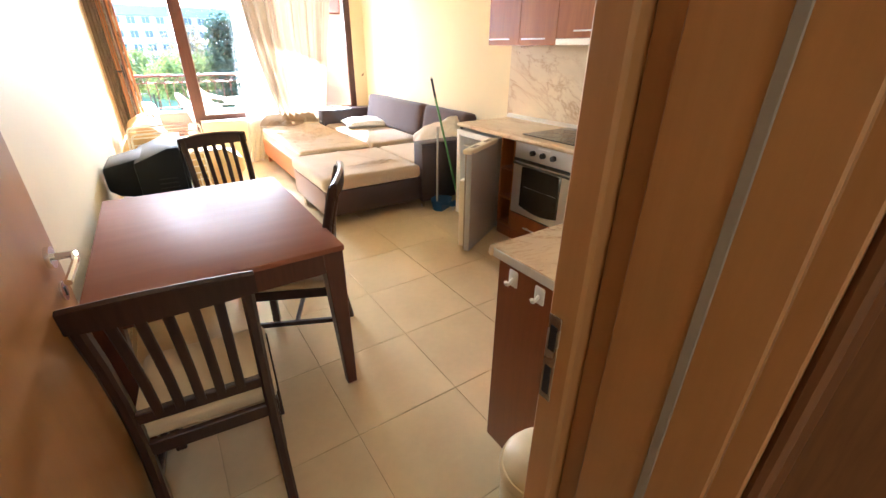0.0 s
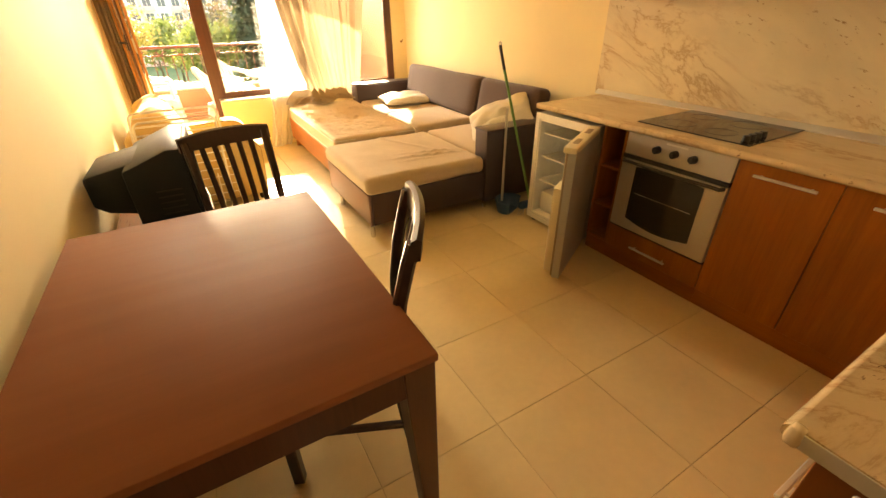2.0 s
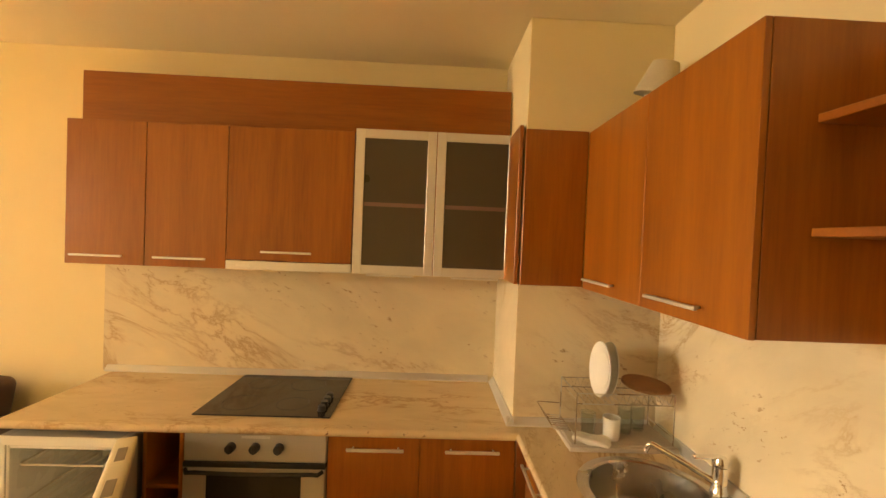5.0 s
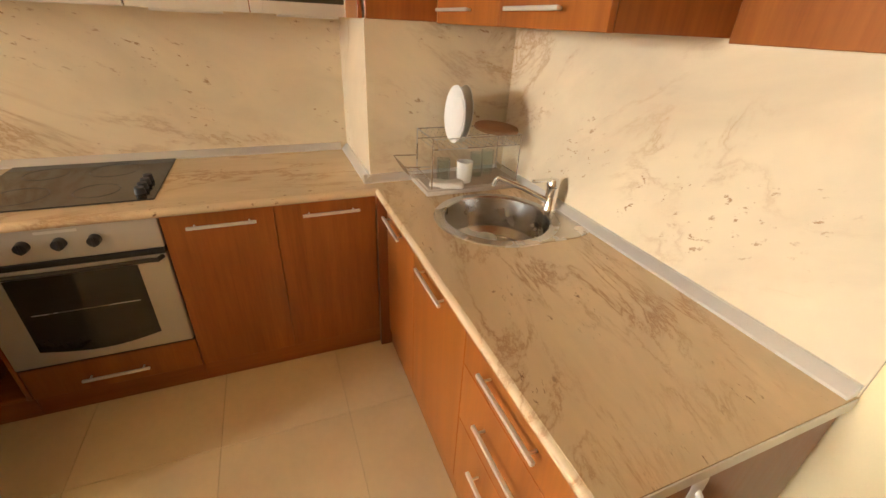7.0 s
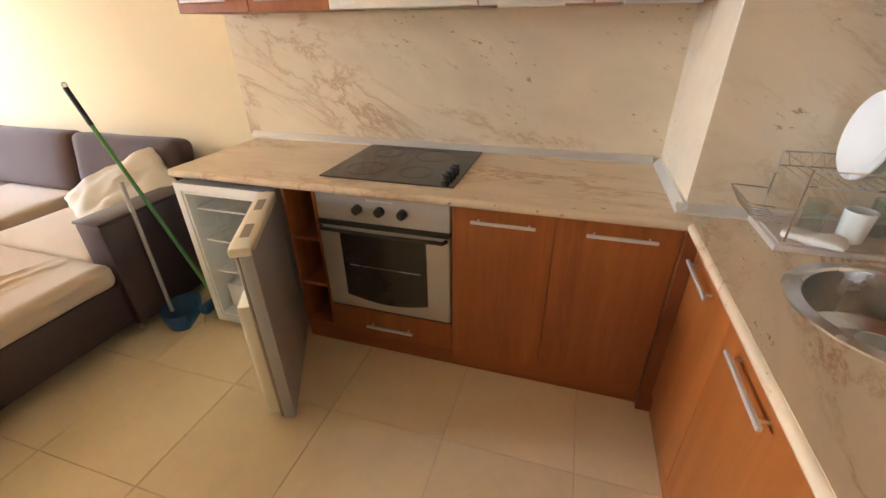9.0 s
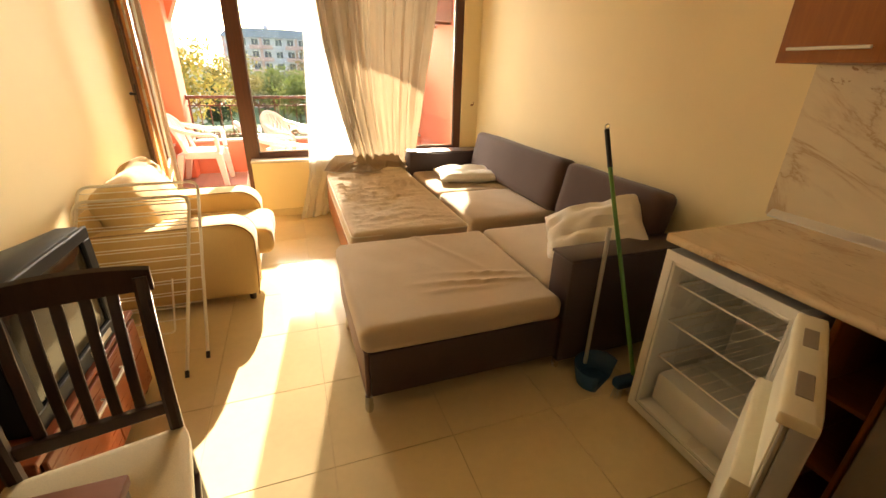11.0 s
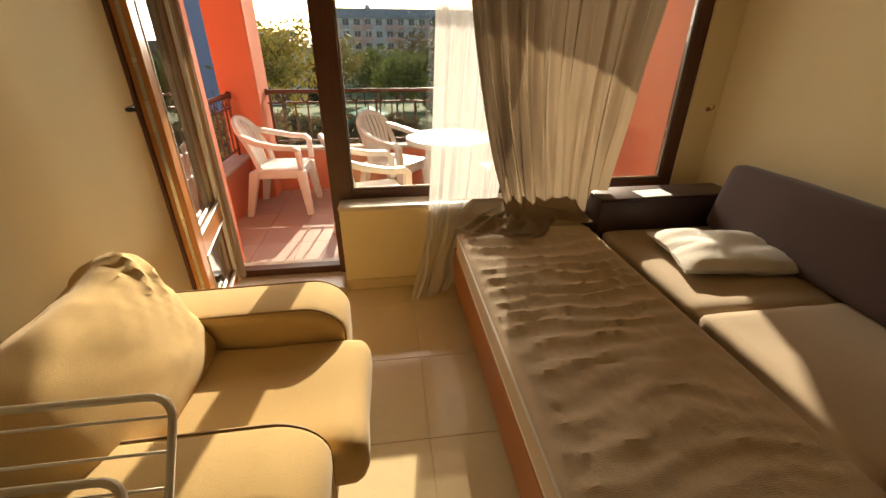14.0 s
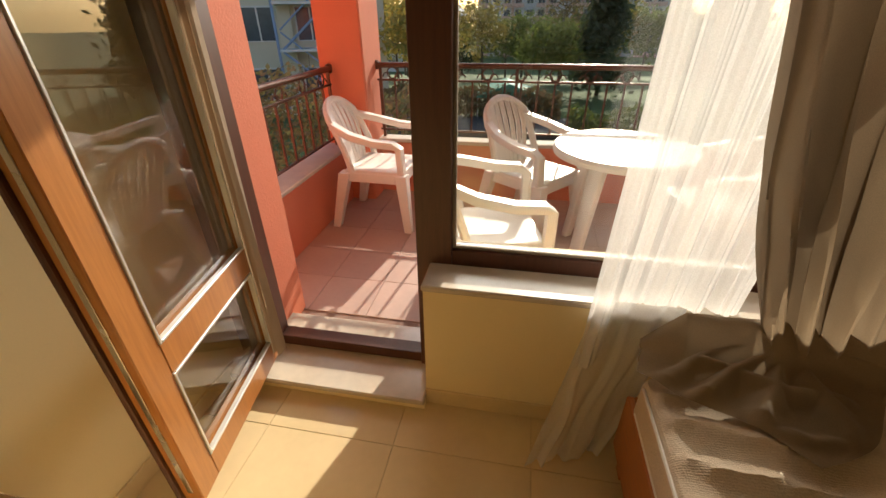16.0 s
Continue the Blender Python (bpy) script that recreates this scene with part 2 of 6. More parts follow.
M = dict(
    wall=mat("wall_paint", (0.84, 0.71, 0.43), 0.75, var=0.05, scale=1.3, fine=160, bump=0.10, dist=0.0015),
    ceiling=mat("ceiling_paint", (0.85, 0.74, 0.52), 0.8, var=0.04, scale=1.0, fine=140, bump=0.06),
    tile=mat("floor_tile", (0.71, 0.575, 0.345), 0.12, var=0.09, scale=2.2, fine=28, bump=0.015, rvar=0.05),
    grout=mat("grout", (0.60, 0.48, 0.30), 0.8, var=0.15),
    cherry=wood("cherry_veneer", (0.39, 0.13, 0.020), (0.25, 0.073, 0.010), 0.33, fine=0.32),
    cherry_x=wood("cherry_veneer_lying", (0.35, 0.115, 0.019), (0.23, 0.066, 0.010), 0.33, along="y", fine=0.32),
    redwood=wood("red_brown_laminate", (0.30, 0.075, 0.025), (0.19, 0.045, 0.015), 0.28, along="y"),
    endwood=wood("dark_cherry_end", (0.25, 0.078, 0.020), (0.19, 0.056, 0.014), 0.3, fine=0.3),
    table=wood("table_veneer", (0.27, 0.105, 0.056), (0.235, 0.088, 0.046), 0.52, along="x", scale=1.2, fine=0.15),
    tableleg=wood("table_leg_wood", (0.10, 0.034, 0.020), (0.065, 0.022, 0.014), 0.32),
    wenge=wood("dark_stained_wood", (0.05, 0.024, 0.017), (0.028, 0.014, 0.011), 0.3),
    oak=wood("golden_door_veneer", (0.47, 0.24, 0.075), (0.40, 0.195, 0.058), 0.34, scale=0.7, coat=0.3, fine=0.25),
    frame=wood("brown_window_frame", (0.11, 0.04, 0.022), (0.07, 0.025, 0.015), 0.42),
    pine=wood("orange_window_wood", (0.50, 0.215, 0.065), (0.38, 0.15, 0.045), 0.3, coat=0.3),
    bedwood=wood("orange_bed_board", (0.45, 0.17, 0.055), (0.34, 0.12, 0.04), 0.4, along="y"),
    counter=marble("counter_laminate", (0.70, 0.55, 0.35), (0.36, 0.20, 0.10), (0.22, 0.13, 0.08), 0.26, (3.4, 1.2, 1.2), 0.65, (0, 0, 0), 0.47),
    counter_y=marble("sink_counter_laminate", (0.70, 0.55, 0.35), (0.36, 0.20, 0.10), (0.22, 0.13, 0.08), 0.26, (1.2, 3.4, 1.2), 0.85, (0, 0, 0.25), 0.44),
    splash=marble("splash_panel", (0.77, 0.665, 0.48), (0.43, 0.26, 0.12), (0.42, 0.27, 0.15), 0.22, (0.9, 0.7, 2.0), 0.72, (-0.42, -0.42, 0), 0.46, 0.95),
    satin=mat("satin_steel", (0.56, 0.54, 0.50), 0.42, 0.6, var=0.05, scale=2, fine=220, bump=0.03, rvar=0.05),
    alu=mat("brushed_aluminium", (0.74, 0.73, 0.70), 0.34, 0.5, var=0.06, fine=200, bump=0.04),
    steel=mat("stainless_steel", (0.60, 0.58, 0.55), 0.27, 1.0, var=0.08, scale=6, fine=220, bump=0.04),
    chrome=mat("chrome", (0.8, 0.8, 0.8), 0.07, 1.0, var=0.03, bump=0.0, rvar=0.03),
    black=mat("black_plastic", (0.018, 0.018, 0.019), 0.38, var=0.2),
    hob=mat("hob_glass", (0.03, 0.027, 0.025), 0.09, var=0.15, bump=0.0, rvar=0.04),
    ovenglass=mat("oven_door_glass", (0.02, 0.017, 0.012), 0.06, var=0.1, bump=0.0, rvar=0.03),
    enamel=mat("white_enamel", (0.78, 0.77, 0.72), 0.3, var=0.05, fine=40, bump=0.03),
    fridge_grey=mat("silver_grey_fridge", (0.42, 0.42, 0.42), 0.38, 0.25, var=0.06, bump=0.05),
    liner=mat("cream_fridge_liner", (0.74, 0.68, 0.50), 0.35, var=0.06),
    white=mat("white_plastic", (0.80, 0.79, 0.76), 0.35, var=0.05, scale=6, fine=50, bump=0.04),
    garden=mat("white_garden_plastic", (0.82, 0.79, 0.74), 0.38, var=0.06, scale=4, fine=35, bump=0.05),
    binp=mat("cream_plastic", (0.74, 0.65, 0.42), 0.35, var=0.06),
    ceramic=mat("white_china", (0.82, 0.82, 0.80), 0.12, var=0.03, bump=0.0),
    cork=mat("brown_cork", (0.33, 0.17, 0.075), 0.7, var=0.25, scale=12, fine=90, bump=0.3),
    leather=mat("dark_brown_leatherette", (0.052, 0.030, 0.030), 0.42, var=0.16, scale=4, fine=130, bump=0.18),
    sidefab=mat("brown_pink_side_panel", (0.22, 0.13, 0.105), 0.55, var=0.1, fine=150, bump=0.15),
    backfab=cloth("brown_upholstery", (0.105, 0.070, 0.064), 300, 0.1, wrinkle=0.15),
    sheet=cloth("beige_sheet", (0.57, 0.46, 0.33), 500, 0.08, wrinkle=0.3),
    seatfab=cloth("beige_seat_fabric", (0.50, 0.39, 0.27), 420, 0.08, wrinkle=0.2),
    mattress=cloth("quilted_cream_ticking", (0.64, 0.52, 0.38), 260, 0.1, wrinkle=0.8),
    pillow=cloth("white_cotton", (0.78, 0.74, 0.67), 500, 0.05, wrinkle=0.5),
    mustard=cloth("mustard_upholstery", (0.56, 0.385, 0.165), 380, 0.07, wrinkle=0.3),
    piping=mat("brown_piping", (0.30, 0.19, 0.08), 0.7),
    cream=cloth("cream_seat_cloth", (0.66, 0.55, 0.36), 420, 0.06, wrinkle=0.1),
    drape=cloth("taupe_drape", (0.31, 0.23, 0.145), 380, 0.14, through=0.31, wrinkle=0.2),
    sheer=cloth("white_sheer", (0.80, 0.79, 0.77), 300, 0.05, through=0.40, clear=0.25, wrinkle=0.1),
    tv=mat("charcoal_tv_plastic", (0.012, 0.016, 0.020), 0.5, var=0.15, fine=220, bump=0.15, spec=0.3),
    screen=mat("tv_screen_glass", (0.018, 0.020, 0.018), 0.08, var=0.1, bump=0.0, rvar=0.03),
    wire=mat("cream_coated_wire", (0.76, 0.71, 0.60), 0.32, 0.0, var=0.1),
    green=mat("green_painted_pole", (0.10, 0.26, 0.06), 0.4),
    greypole=mat("grey_pole", (0.5, 0.49, 0.45), 0.4, 0.3),
    blue=mat("blue_plastic", (0.018, 0.075, 0.17), 0.4, var=0.2),
    orange=mat("orange_render", (0.66, 0.21, 0.12), 0.85, var=0.08, scale=2.0, fine=90, bump=0.35, dist=0.004),
    balfloor=mat("pink_balcony_tile", (0.47, 0.32, 0.265), 0.55, var=0.1, scale=3, fine=40),
    balgrout=mat("balcony_grout", (0.28, 0.17, 0.13), 0.9),
    stone=mat("pale_stone_cap", (0.52, 0.45, 0.38), 0.7, var=0.14, scale=8, fine=60, bump=0.25),
    iron=mat("brown_painted_iron", (0.12, 0.055, 0.035), 0.32, 0.4, var=0.2),
    sill=mat("marble_sill", (0.62, 0.55, 0.45), 0.22, var=0.14, scale=6, fine=30, bump=0.02),
    pane=glass("window_pane"),
    frosted=mat("brown_frosted_glass", (0.075, 0.062, 0.038), 0.3, var=0.06, bump=0.02),
    clearglass=glass("drinking_glass", (0.93, 0.96, 0.95)),
    milk=mat("opal_lamp_glass", (0.8, 0.79, 0.74), 0.25, var=0.03),
    shade=cloth("cream_lampshade", (0.72, 0.64, 0.46), 300, 0.05, through=0.3),
    paper=mat("white_paper", (0.8, 0.79, 0.76), 0.8, var=0.03),
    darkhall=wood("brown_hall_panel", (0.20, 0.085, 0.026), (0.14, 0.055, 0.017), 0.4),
    rubber=mat("grey_rubber_seal", (0.30, 0.25, 0.18), 0.7),
    grass=mat("lawn", (0.085, 0.13, 0.035), 0.9, var=0.35, scale=0.25, fine=9, bump=0.6, dist=0.05),
    asphalt=mat("asphalt", (0.09, 0.085, 0.08), 0.9, var=0.2, scale=0.4, fine=20),
    pinkwall=mat("pink_facade", (0.58, 0.37, 0.33), 0.85, var=0.07, scale=0.3, fine=6),
    greywall=mat("grey_facade", (0.50, 0.47, 0.50), 0.85, var=0.07, scale=0.3, fine=6),
    creamwall=mat("cream_facade", (0.56, 0.50, 0.38), 0.85, var=0.07, scale=0.3, fine=6),
    bluewall=mat("blue_grey_facade", (0.24, 0.30, 0.44), 0.8, var=0.07, scale=0.3, fine=6),
    roof=mat("slate_roof", (0.26, 0.28, 0.33), 0.7, var=0.15, scale=1.0, fine=12),
    farglass=mat("far_window_glass", (0.06, 0.075, 0.095), 0.12, var=0.2, bump=0.0),
    farframe=mat("far_white_frame", (0.6, 0.58, 0.55), 0.6),
    tent=mat("green_canvas", (0.10, 0.30, 0.20), 0.7, var=0.12),
    bark=mat("bark", (0.10, 0.075, 0.05), 0.9, var=0.25, scale=8, fine=40, bump=0.5),
    leaf_y=leafy("autumn_leaves", (0.40, 0.28, 0.06), (0.22, 0.21, 0.05)),
    leaf_g=leafy("green_leaves", (0.10, 0.14, 0.03), (0.22, 0.24, 0.06)),
    leaf_d=leafy("dark_needles", (0.03, 0.055, 0.028), (0.07, 0.10, 0.045)),
    leaf_b=leafy("brown_hedge_leaves", (0.22, 0.13, 0.06), (0.13, 0.13, 0.05)),
)

ribbed(M["mattress"], 55.0, 0.14)
M["table"].node_tree.nodes["Principled BSDF"].inputs["Specular IOR Level"].default_value = 0.22


# ---- mesh tools ----
def bm_new():
    return bmesh.new()


def merge(bm, other):
    me = bpy.data.meshes.new("tmp")
    other.to_mesh(me)
    bm.from_mesh(me)
    other.free()
    bpy.data.meshes.remove(me)


def box(bm, x0, x1, y0, y1, z0, z1, bevel=0.003, seg=1):
    b = bm_new()
    bmesh.ops.create_cube(b, size=1)
    sx, sy, sz = x1 - x0, y1 - y0, z1 - z0
    for v in b.verts:
        v.co = Vector(((v.co.x + 0.5) * sx + x0, (v.co.y + 0.5) * sy + y0, (v.co.z + 0.5) * sz + z0))
    bevel = min(bevel, 0.45 * min(abs(sx), abs(sy), abs(sz)))
    if bevel > 0:
        bmesh.ops.bevel(b, geom=b.edges[:], offset=bevel, segments=seg, affect="EDGES", profile=0.5)
    merge(bm, b)
    return bm


def B(*dims, bevel=0.003, seg=1):
    return box(bm_new(), *dims, bevel=bevel, seg=seg)


def soft(x0, x1, y0, y1, z0, z1, r=0.05, cuts=10, amp=0.0, freq=4.0, seed=0.0, lift=None, sag=0.0):
    """A stuffed box: rounded edges, uneven surface; lift(u, v) adds height to the top, u and v from -1 to 1."""
    b = bm_new()
    bmesh.ops.create_cube(b, size=2)
    bmesh.ops.subdivide_edges(b, edges=b.edges[:], cuts=cuts, use_grid_fill=True)
    h = Vector(((x1 - x0) / 2, (y1 - y0) / 2, (z1 - z0) / 2))
    c = Vector(((x1 + x0) / 2, (y1 + y0) / 2, (z1 + z0) / 2))
    r = min(r, 0.98 * min(h))
    for v in b.verts:
        u = Vector([math.copysign(1 - (1 - abs(k)) ** 1.35, k) for k in v.co])
        p = Vector((u.x * h.x, u.y * h.y, u.z * h.z))
        q = Vector([max(-(hh - r), min(hh - r, k)) for k, hh in zip(p, h)])
        d = p - q
        if d.length > 1e-6:
            p = q + d.normalized() * r
        if amp:
            p += (d.normalized() if d.length > 1e-6 else Vector((0, 0, 1))) * amp * noise.noise((p + c) * freq + Vector((seed, seed, seed)))
        if u.z > 0.2:
            f = (u.z - 0.2) / 0.8
            if lift:
                p.z += f * lift(u.x, u.y)
            p.z -= f * sag * (1 - u.x * u.x) * (1 - u.y * u.y)
        v.co = p + c
    return b


def pillow_bm(lx, ly, lz, seed, amp=0.03):
    """A pillow: thick in the middle, thin at its seams, with pulled corners."""
    b = bm_new()
    bmesh.ops.create_cube(b, size=2)
    bmesh.ops.subdivide_edges(b, edges=b.edges[:], cuts=16, use_grid_fill=True)
    for v in b.verts:
        u, w, s = v.co.x, v.co.y, v.co.z
        t = (1 - abs(u) ** 2.6) ** 0.55 * (1 - abs(w) ** 2.6) ** 0.55 if abs(u) < 1 and abs(w) < 1 else 0
        pull = 1 - 0.07 * (1 - (abs(u) * abs(w)))
        p = Vector((u * lx / 2 * pull, w * ly / 2 * pull, s * lz / 2 * (0.12 + 0.88 * t)))
        p.z += amp * t * noise.noise(Vector((p.x * 9 + seed, p.y * 9, s + seed))) + 0.5 * amp * noise.noise(Vector((p.x * 4, p.y * 22 + seed, s)))
        v.co = p
    return b


def cyl(bm, p, q, r, seg=12, r2=None):
    p, q = Vector(p), Vector(q)
    d = q - p
    b = bm_new()
    bmesh.ops.create_cone(b, cap_ends=True, segments=seg, radius1=r, radius2=r if r2 is None else r2, depth=d.length)
    bmesh.ops.transform(b, matrix=Matrix.Translation((p + q) / 2) @ d.to_track_quat("Z", "Y").to_matrix().to_4x4(), verts=b.verts)
    merge(bm, b)
    return bm


def C(p, q, r, seg=12, r2=None):
    return cyl(bm_new(), p, q, r, seg, r2)


def tube(bm, pts, r, seg=8, closed=False):
    """A bent round bar through the points."""
    pts = [Vector(p) for p in pts]
    n, rings = len(pts), []
    up = Vector((0.13, 0.31, 0.94)).normalized()
    for i, p in enumerate(pts):
        a = pts[i - 1] if i or closed else p
        c = pts[(i + 1) % n] if i < n - 1 or closed else p
        d = (c - a).normalized()
        s = d.cross(up)
        s = s.normalized() if s.length > 1e-4 else d.orthogonal().normalized()
        w = s.cross(d)
        rings.append([bm.verts.new(p + r * (math.cos(k) * s + math.sin(k) * w)) for k in [2 * math.pi * j / seg for j in range(seg)]])
    for i in range(n if closed else n - 1):
        a, c = rings[i], rings[(i + 1) % n]
        for j in range(seg):
            bm.faces.new((a[j], a[(j + 1) % seg], c[(j + 1) % seg], c[j]))
    if not closed:
        bm.faces.new(rings[0][::-1])
        bm.faces.new(rings[-1])
    return bm


def arc(pts, r, k=5):
    """The points with their inner corners rounded off by r."""
    pts = [Vector(p) for p in pts]
    out = [pts[0]]
    for a, b, c in zip(pts, pts[1:], pts[2:]):
        u, w = (a - b).normalized(), (c - b).normalized()
        p, q = b + u * r, b + w * r
        for i in range(k + 1):
            t = i / k
            out.append((1 - t) ** 2 * p + 2 * t * (1 - t) * b + t * t * q)
    out.append(pts[-1])
    return out


def sweep(bm, pts, w, d):
    """A flat bar of width w along x and depth d, bent through the points (x, y, z)."""
    pts = [Vector(p) for p in pts]
    rings = []
    for i, p in enumerate(pts):
        t = (pts[min(i + 1, len(pts) - 1)] - pts[max(i - 1, 0)]).normalized()
        n = Vector((1, 0, 0)).cross(t).normalized()
        c = 0.25 * min(w, d)
        prof = [(-w / 2 + c, -d / 2), (w / 2 - c, -d / 2), (w / 2, -d / 2 + c), (w / 2, d / 2 - c), (w / 2 - c, d / 2), (-w / 2 + c, d / 2), (-w / 2, d / 2 - c), (-w / 2, -d / 2 + c)]
        rings.append([bm.verts.new(p + Vector((1, 0, 0)) * a + n * e) for a, e in prof])
    for a, c in zip(rings, rings[1:]):
        for j in range(8):
            bm.faces.new((a[j], a[(j + 1) % 8], c[(j + 1) % 8], c[j]))
    bm.faces.new(rings[0][::-1])
    bm.faces.new(rings[-1])
    bmesh.ops.recalc_face_normals(bm, faces=bm.faces[:])
    return bm


def lathe(bm, prof, seg=24, at=(0, 0, 0)):
    """A turned body from (radius, height) pairs."""
    rings = [[bm.verts.new((r * math.cos(2 * math.pi * j / seg) + at[0], r * math.sin(2 * math.pi * j / seg) + at[1], z + at[2])) for j in range(seg)] for r, z in prof]
    for a, c in zip(rings, rings[1:]):
        for j in range(seg):
            bm.faces.new((a[j], a[(j + 1) % seg], c[(j + 1) % seg], c[j]))
    for ring in (rings[0], rings[-1]):
        if (ring[0].co - ring[seg // 2].co).length > 1e-4:
            bm.faces.new(ring)
    bmesh.ops.remove_doubles(bm, verts=bm.verts[:], dist=1e-5)
    bmesh.ops.recalc_face_normals(bm, faces=bm.faces[:])
    return bm


def prism(bm, poly, axis, a, b, bevel=0.0, seg=2):
    """An outline of 2D points drawn out along an axis from a to b."""
    put = {"x": lambda u, v, w: (w, u, v), "y": lambda u, v, w: (u, w, v), "z": lambda u, v, w: (u, v, w)}[axis]
    t = bm_new()
    lo, hi = [t.verts.new(put(u, v, a)) for u, v in poly], [t.verts.new(put(u, v, b)) for u, v in poly]
    n = len(poly)
    t.faces.new(lo)
    t.faces.new(hi[::-1])
    for i in range(n):
        t.faces.new((lo[i], hi[i], hi[(i + 1) % n], lo[(i + 1) % n]))
    bmesh.ops.recalc_face_normals(t, faces=t.faces[:])
    if bevel:
        es = [e for e in t.edges if e.calc_face_angle(0) > 0.6]
        bmesh.ops.bevel(t, geom=es, offset=bevel, segments=seg, affect="EDGES", profile=0.5)
    merge(bm, t)
    return bm


def moved(bm, m):
    bmesh.ops.transform(bm, matrix=m, verts=bm.verts)
    return bm


def mesh_of(name, bm, material, angle=35):
    me = bpy.data.meshes.new(name)
    bm.normal_update()
    bm.to_mesh(me)
    bm.free()
    me.materials.append(M[material] if isinstance(material, str) else material)
    me.shade_smooth()
    me.set_sharp_from_angle(angle=radians(angle))
    return me


def part(name, bm, material, parent, label=""):
    """One mesh under a thing or a part, in the thing's own frame."""
    ob = new(name, mesh_of(name, bm, material))
    ob.parent = parent
    return tagged(ob, label)


def thing(name, loc, label, category, rz=0.0, group="", kind="", rx=0.0, ry=0.0):
    ob = new(name)
    ob.empty_display_size = 0.1
    ob.matrix_basis = pose(*loc, rx, ry, rz)
    return tagged(ob, label, category, group, kind)


def solo(name, bm, material, label, category, loc=(0, 0, 0), rz=0.0, group="", kind="", rx=0.0, ry=0.0):
    ob = new(name, mesh_of(name, bm, material))
    ob.matrix_basis = pose(*loc, rx, ry, rz)
    return tagged(ob, label, category, group, kind)


def piece(name, me, loc, parent, rz=0.0):
    """A repeated piece that shares its mesh."""
    ob = new(name, me)
    ob.matrix_basis = pose(*loc, 0, 0, rz)
    ob.parent = parent
    return ob


def thick(ob, t):
    m = ob.modifiers.new("thickness", "SOLIDIFY")
    m.thickness, m.offset = t, 0
    return ob


# ---- the room's shell ----
XR, H, YB, YP, YW, YG = 3.36, 2.72, -0.06, 6.12, 6.26, 6.31   # east wall, ceiling, south wall, parapet face, north wall face, glazing
LIN = 0.25                                                    # depth of the entrance lining


def setting(name, bm, material, label, category):
    return solo(name, bm, material, label, category, kind="structure")


setting("wall_west", B(-0.16, 0.0, -2.6, 6.5, -0.1, H + 0.1, bevel=0), "wall", "cream-yellow painted plaster wall beside the table", "wall")
setting("wall_east", B(XR, XR + 0.16, -0.4, 6.5, -0.1, H + 0.1, bevel=0), "wall", "cream-yellow painted plaster wall behind sofa and kitchen", "wall")
w = bm_new()
box(w, 0.97, XR, YB - LIN, YB, -0.1, H + 0.1, bevel=0)
box(w, 0.0, 0.97, YB - LIN, YB, 2.12, H + 0.1, bevel=0)
box(w, -0.001, 0.02, YB - LIN, YB, -0.1, 2.12, bevel=0)
setting("wall_south", w, "wall", "cream painted wall with the entrance opening", "wall")
w = bm_new()
box(w, 0.88, XR, YP, YG + 0.19, -0.1, 0.56, bevel=0)
box(w, 3.16, XR, YW, 6.5, 0.56, H + 0.1, bevel=0)
box(w, 0.0, 3.16, YW, 6.5, 2.41, H + 0.1, bevel=0)
box(w, 0.0, 0.085, YW, 6.5, 0.05, 2.41, bevel=0)
setting("wall_north", w, "wall", "cream painted window wall with a low parapet", "wall")
setting("ceiling", B(-0.16, XR + 0.16, -2.6, 6.5, H, H + 0.15, bevel=0), "ceiling", "plain cream painted ceiling", "ceiling")
setting("wall_column", B(2.79, XR, YB, 0.60, 0, H, bevel=0.004), "wall", "boxed cream corner column beside the sink", "column")
floor = setting("floor", B(-0.16, XR + 0.16, -2.6, YP + 0.05, -0.2, -0.004, bevel=0), "grout", "glossy cream square floor tiles with thin joints", "floor")
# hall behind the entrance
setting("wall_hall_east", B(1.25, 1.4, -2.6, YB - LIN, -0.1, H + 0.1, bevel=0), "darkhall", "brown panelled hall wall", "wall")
setting("wall_hall_south", B(-0.16, 1.4, -2.75, -2.6, -0.1, H + 0.1, bevel=0), "wall", "cream painted hall end wall", "wall")
# skirting of tile
sk = bm_new()
box(sk, 0.0, 0.012, 0.05, YP, 0, 0.075, bevel=0.002)
box(sk, 0.88, 1.5, YP - 0.012, YP, 0, 0.075, bevel=0.002)
box(sk, XR - 0.012, XR, 2.9, YP, 0, 0.075, bevel=0.002)
setting("baseboard", sk, "tile", "cream tile skirting along the walls", "baseboard")
setting("threshold_riser", B(0.0, 0.88, 6.075, 6.5, -0.1, 0.031, bevel=0.002), "wall", "cream painted step below the balcony door", "step")
setting("threshold", B(0.02, 0.88, 6.06, 6.5, 0.032, 0.056, bevel=0.006), "sill", "pale marble balcony door threshold", "threshold")
setting("window_ledge", B(0.875, 3.16, YP - 0.012, 6.27, 0.56, 0.585, bevel=0.006), "sill", "cream painted window ledge", "sill")

# entrance lining and leaf
lin = thing("door_frame", (0, 0, 0), "golden-brown veneered entrance door frame", "door frame", kind="structure")
part("lining", box(box(box(bm_new(), 0.905, 0.968, YB - LIN, YB + 0.0, 0, 2.10), 0.02, 0.05, YB - LIN, YB, 0, 2.10), 0.05, 0.905, YB - LIN, YB, 2.06, 2.10), "oak", lin)
part("stop", box(box(bm_new(), 0.888, 0.905, YB - LIN + 0.03, YB - 0.045, 0, 2.06), 0.05, 0.905, YB - LIN + 0.03, YB - 0.045, 2.043, 2.06), "oak", lin)
part("seal", B(0.884, 0.888, YB - 0.155, YB - 0.142, 0, 2.04, bevel=0.001), "rubber", lin, "grey rubber door seal")
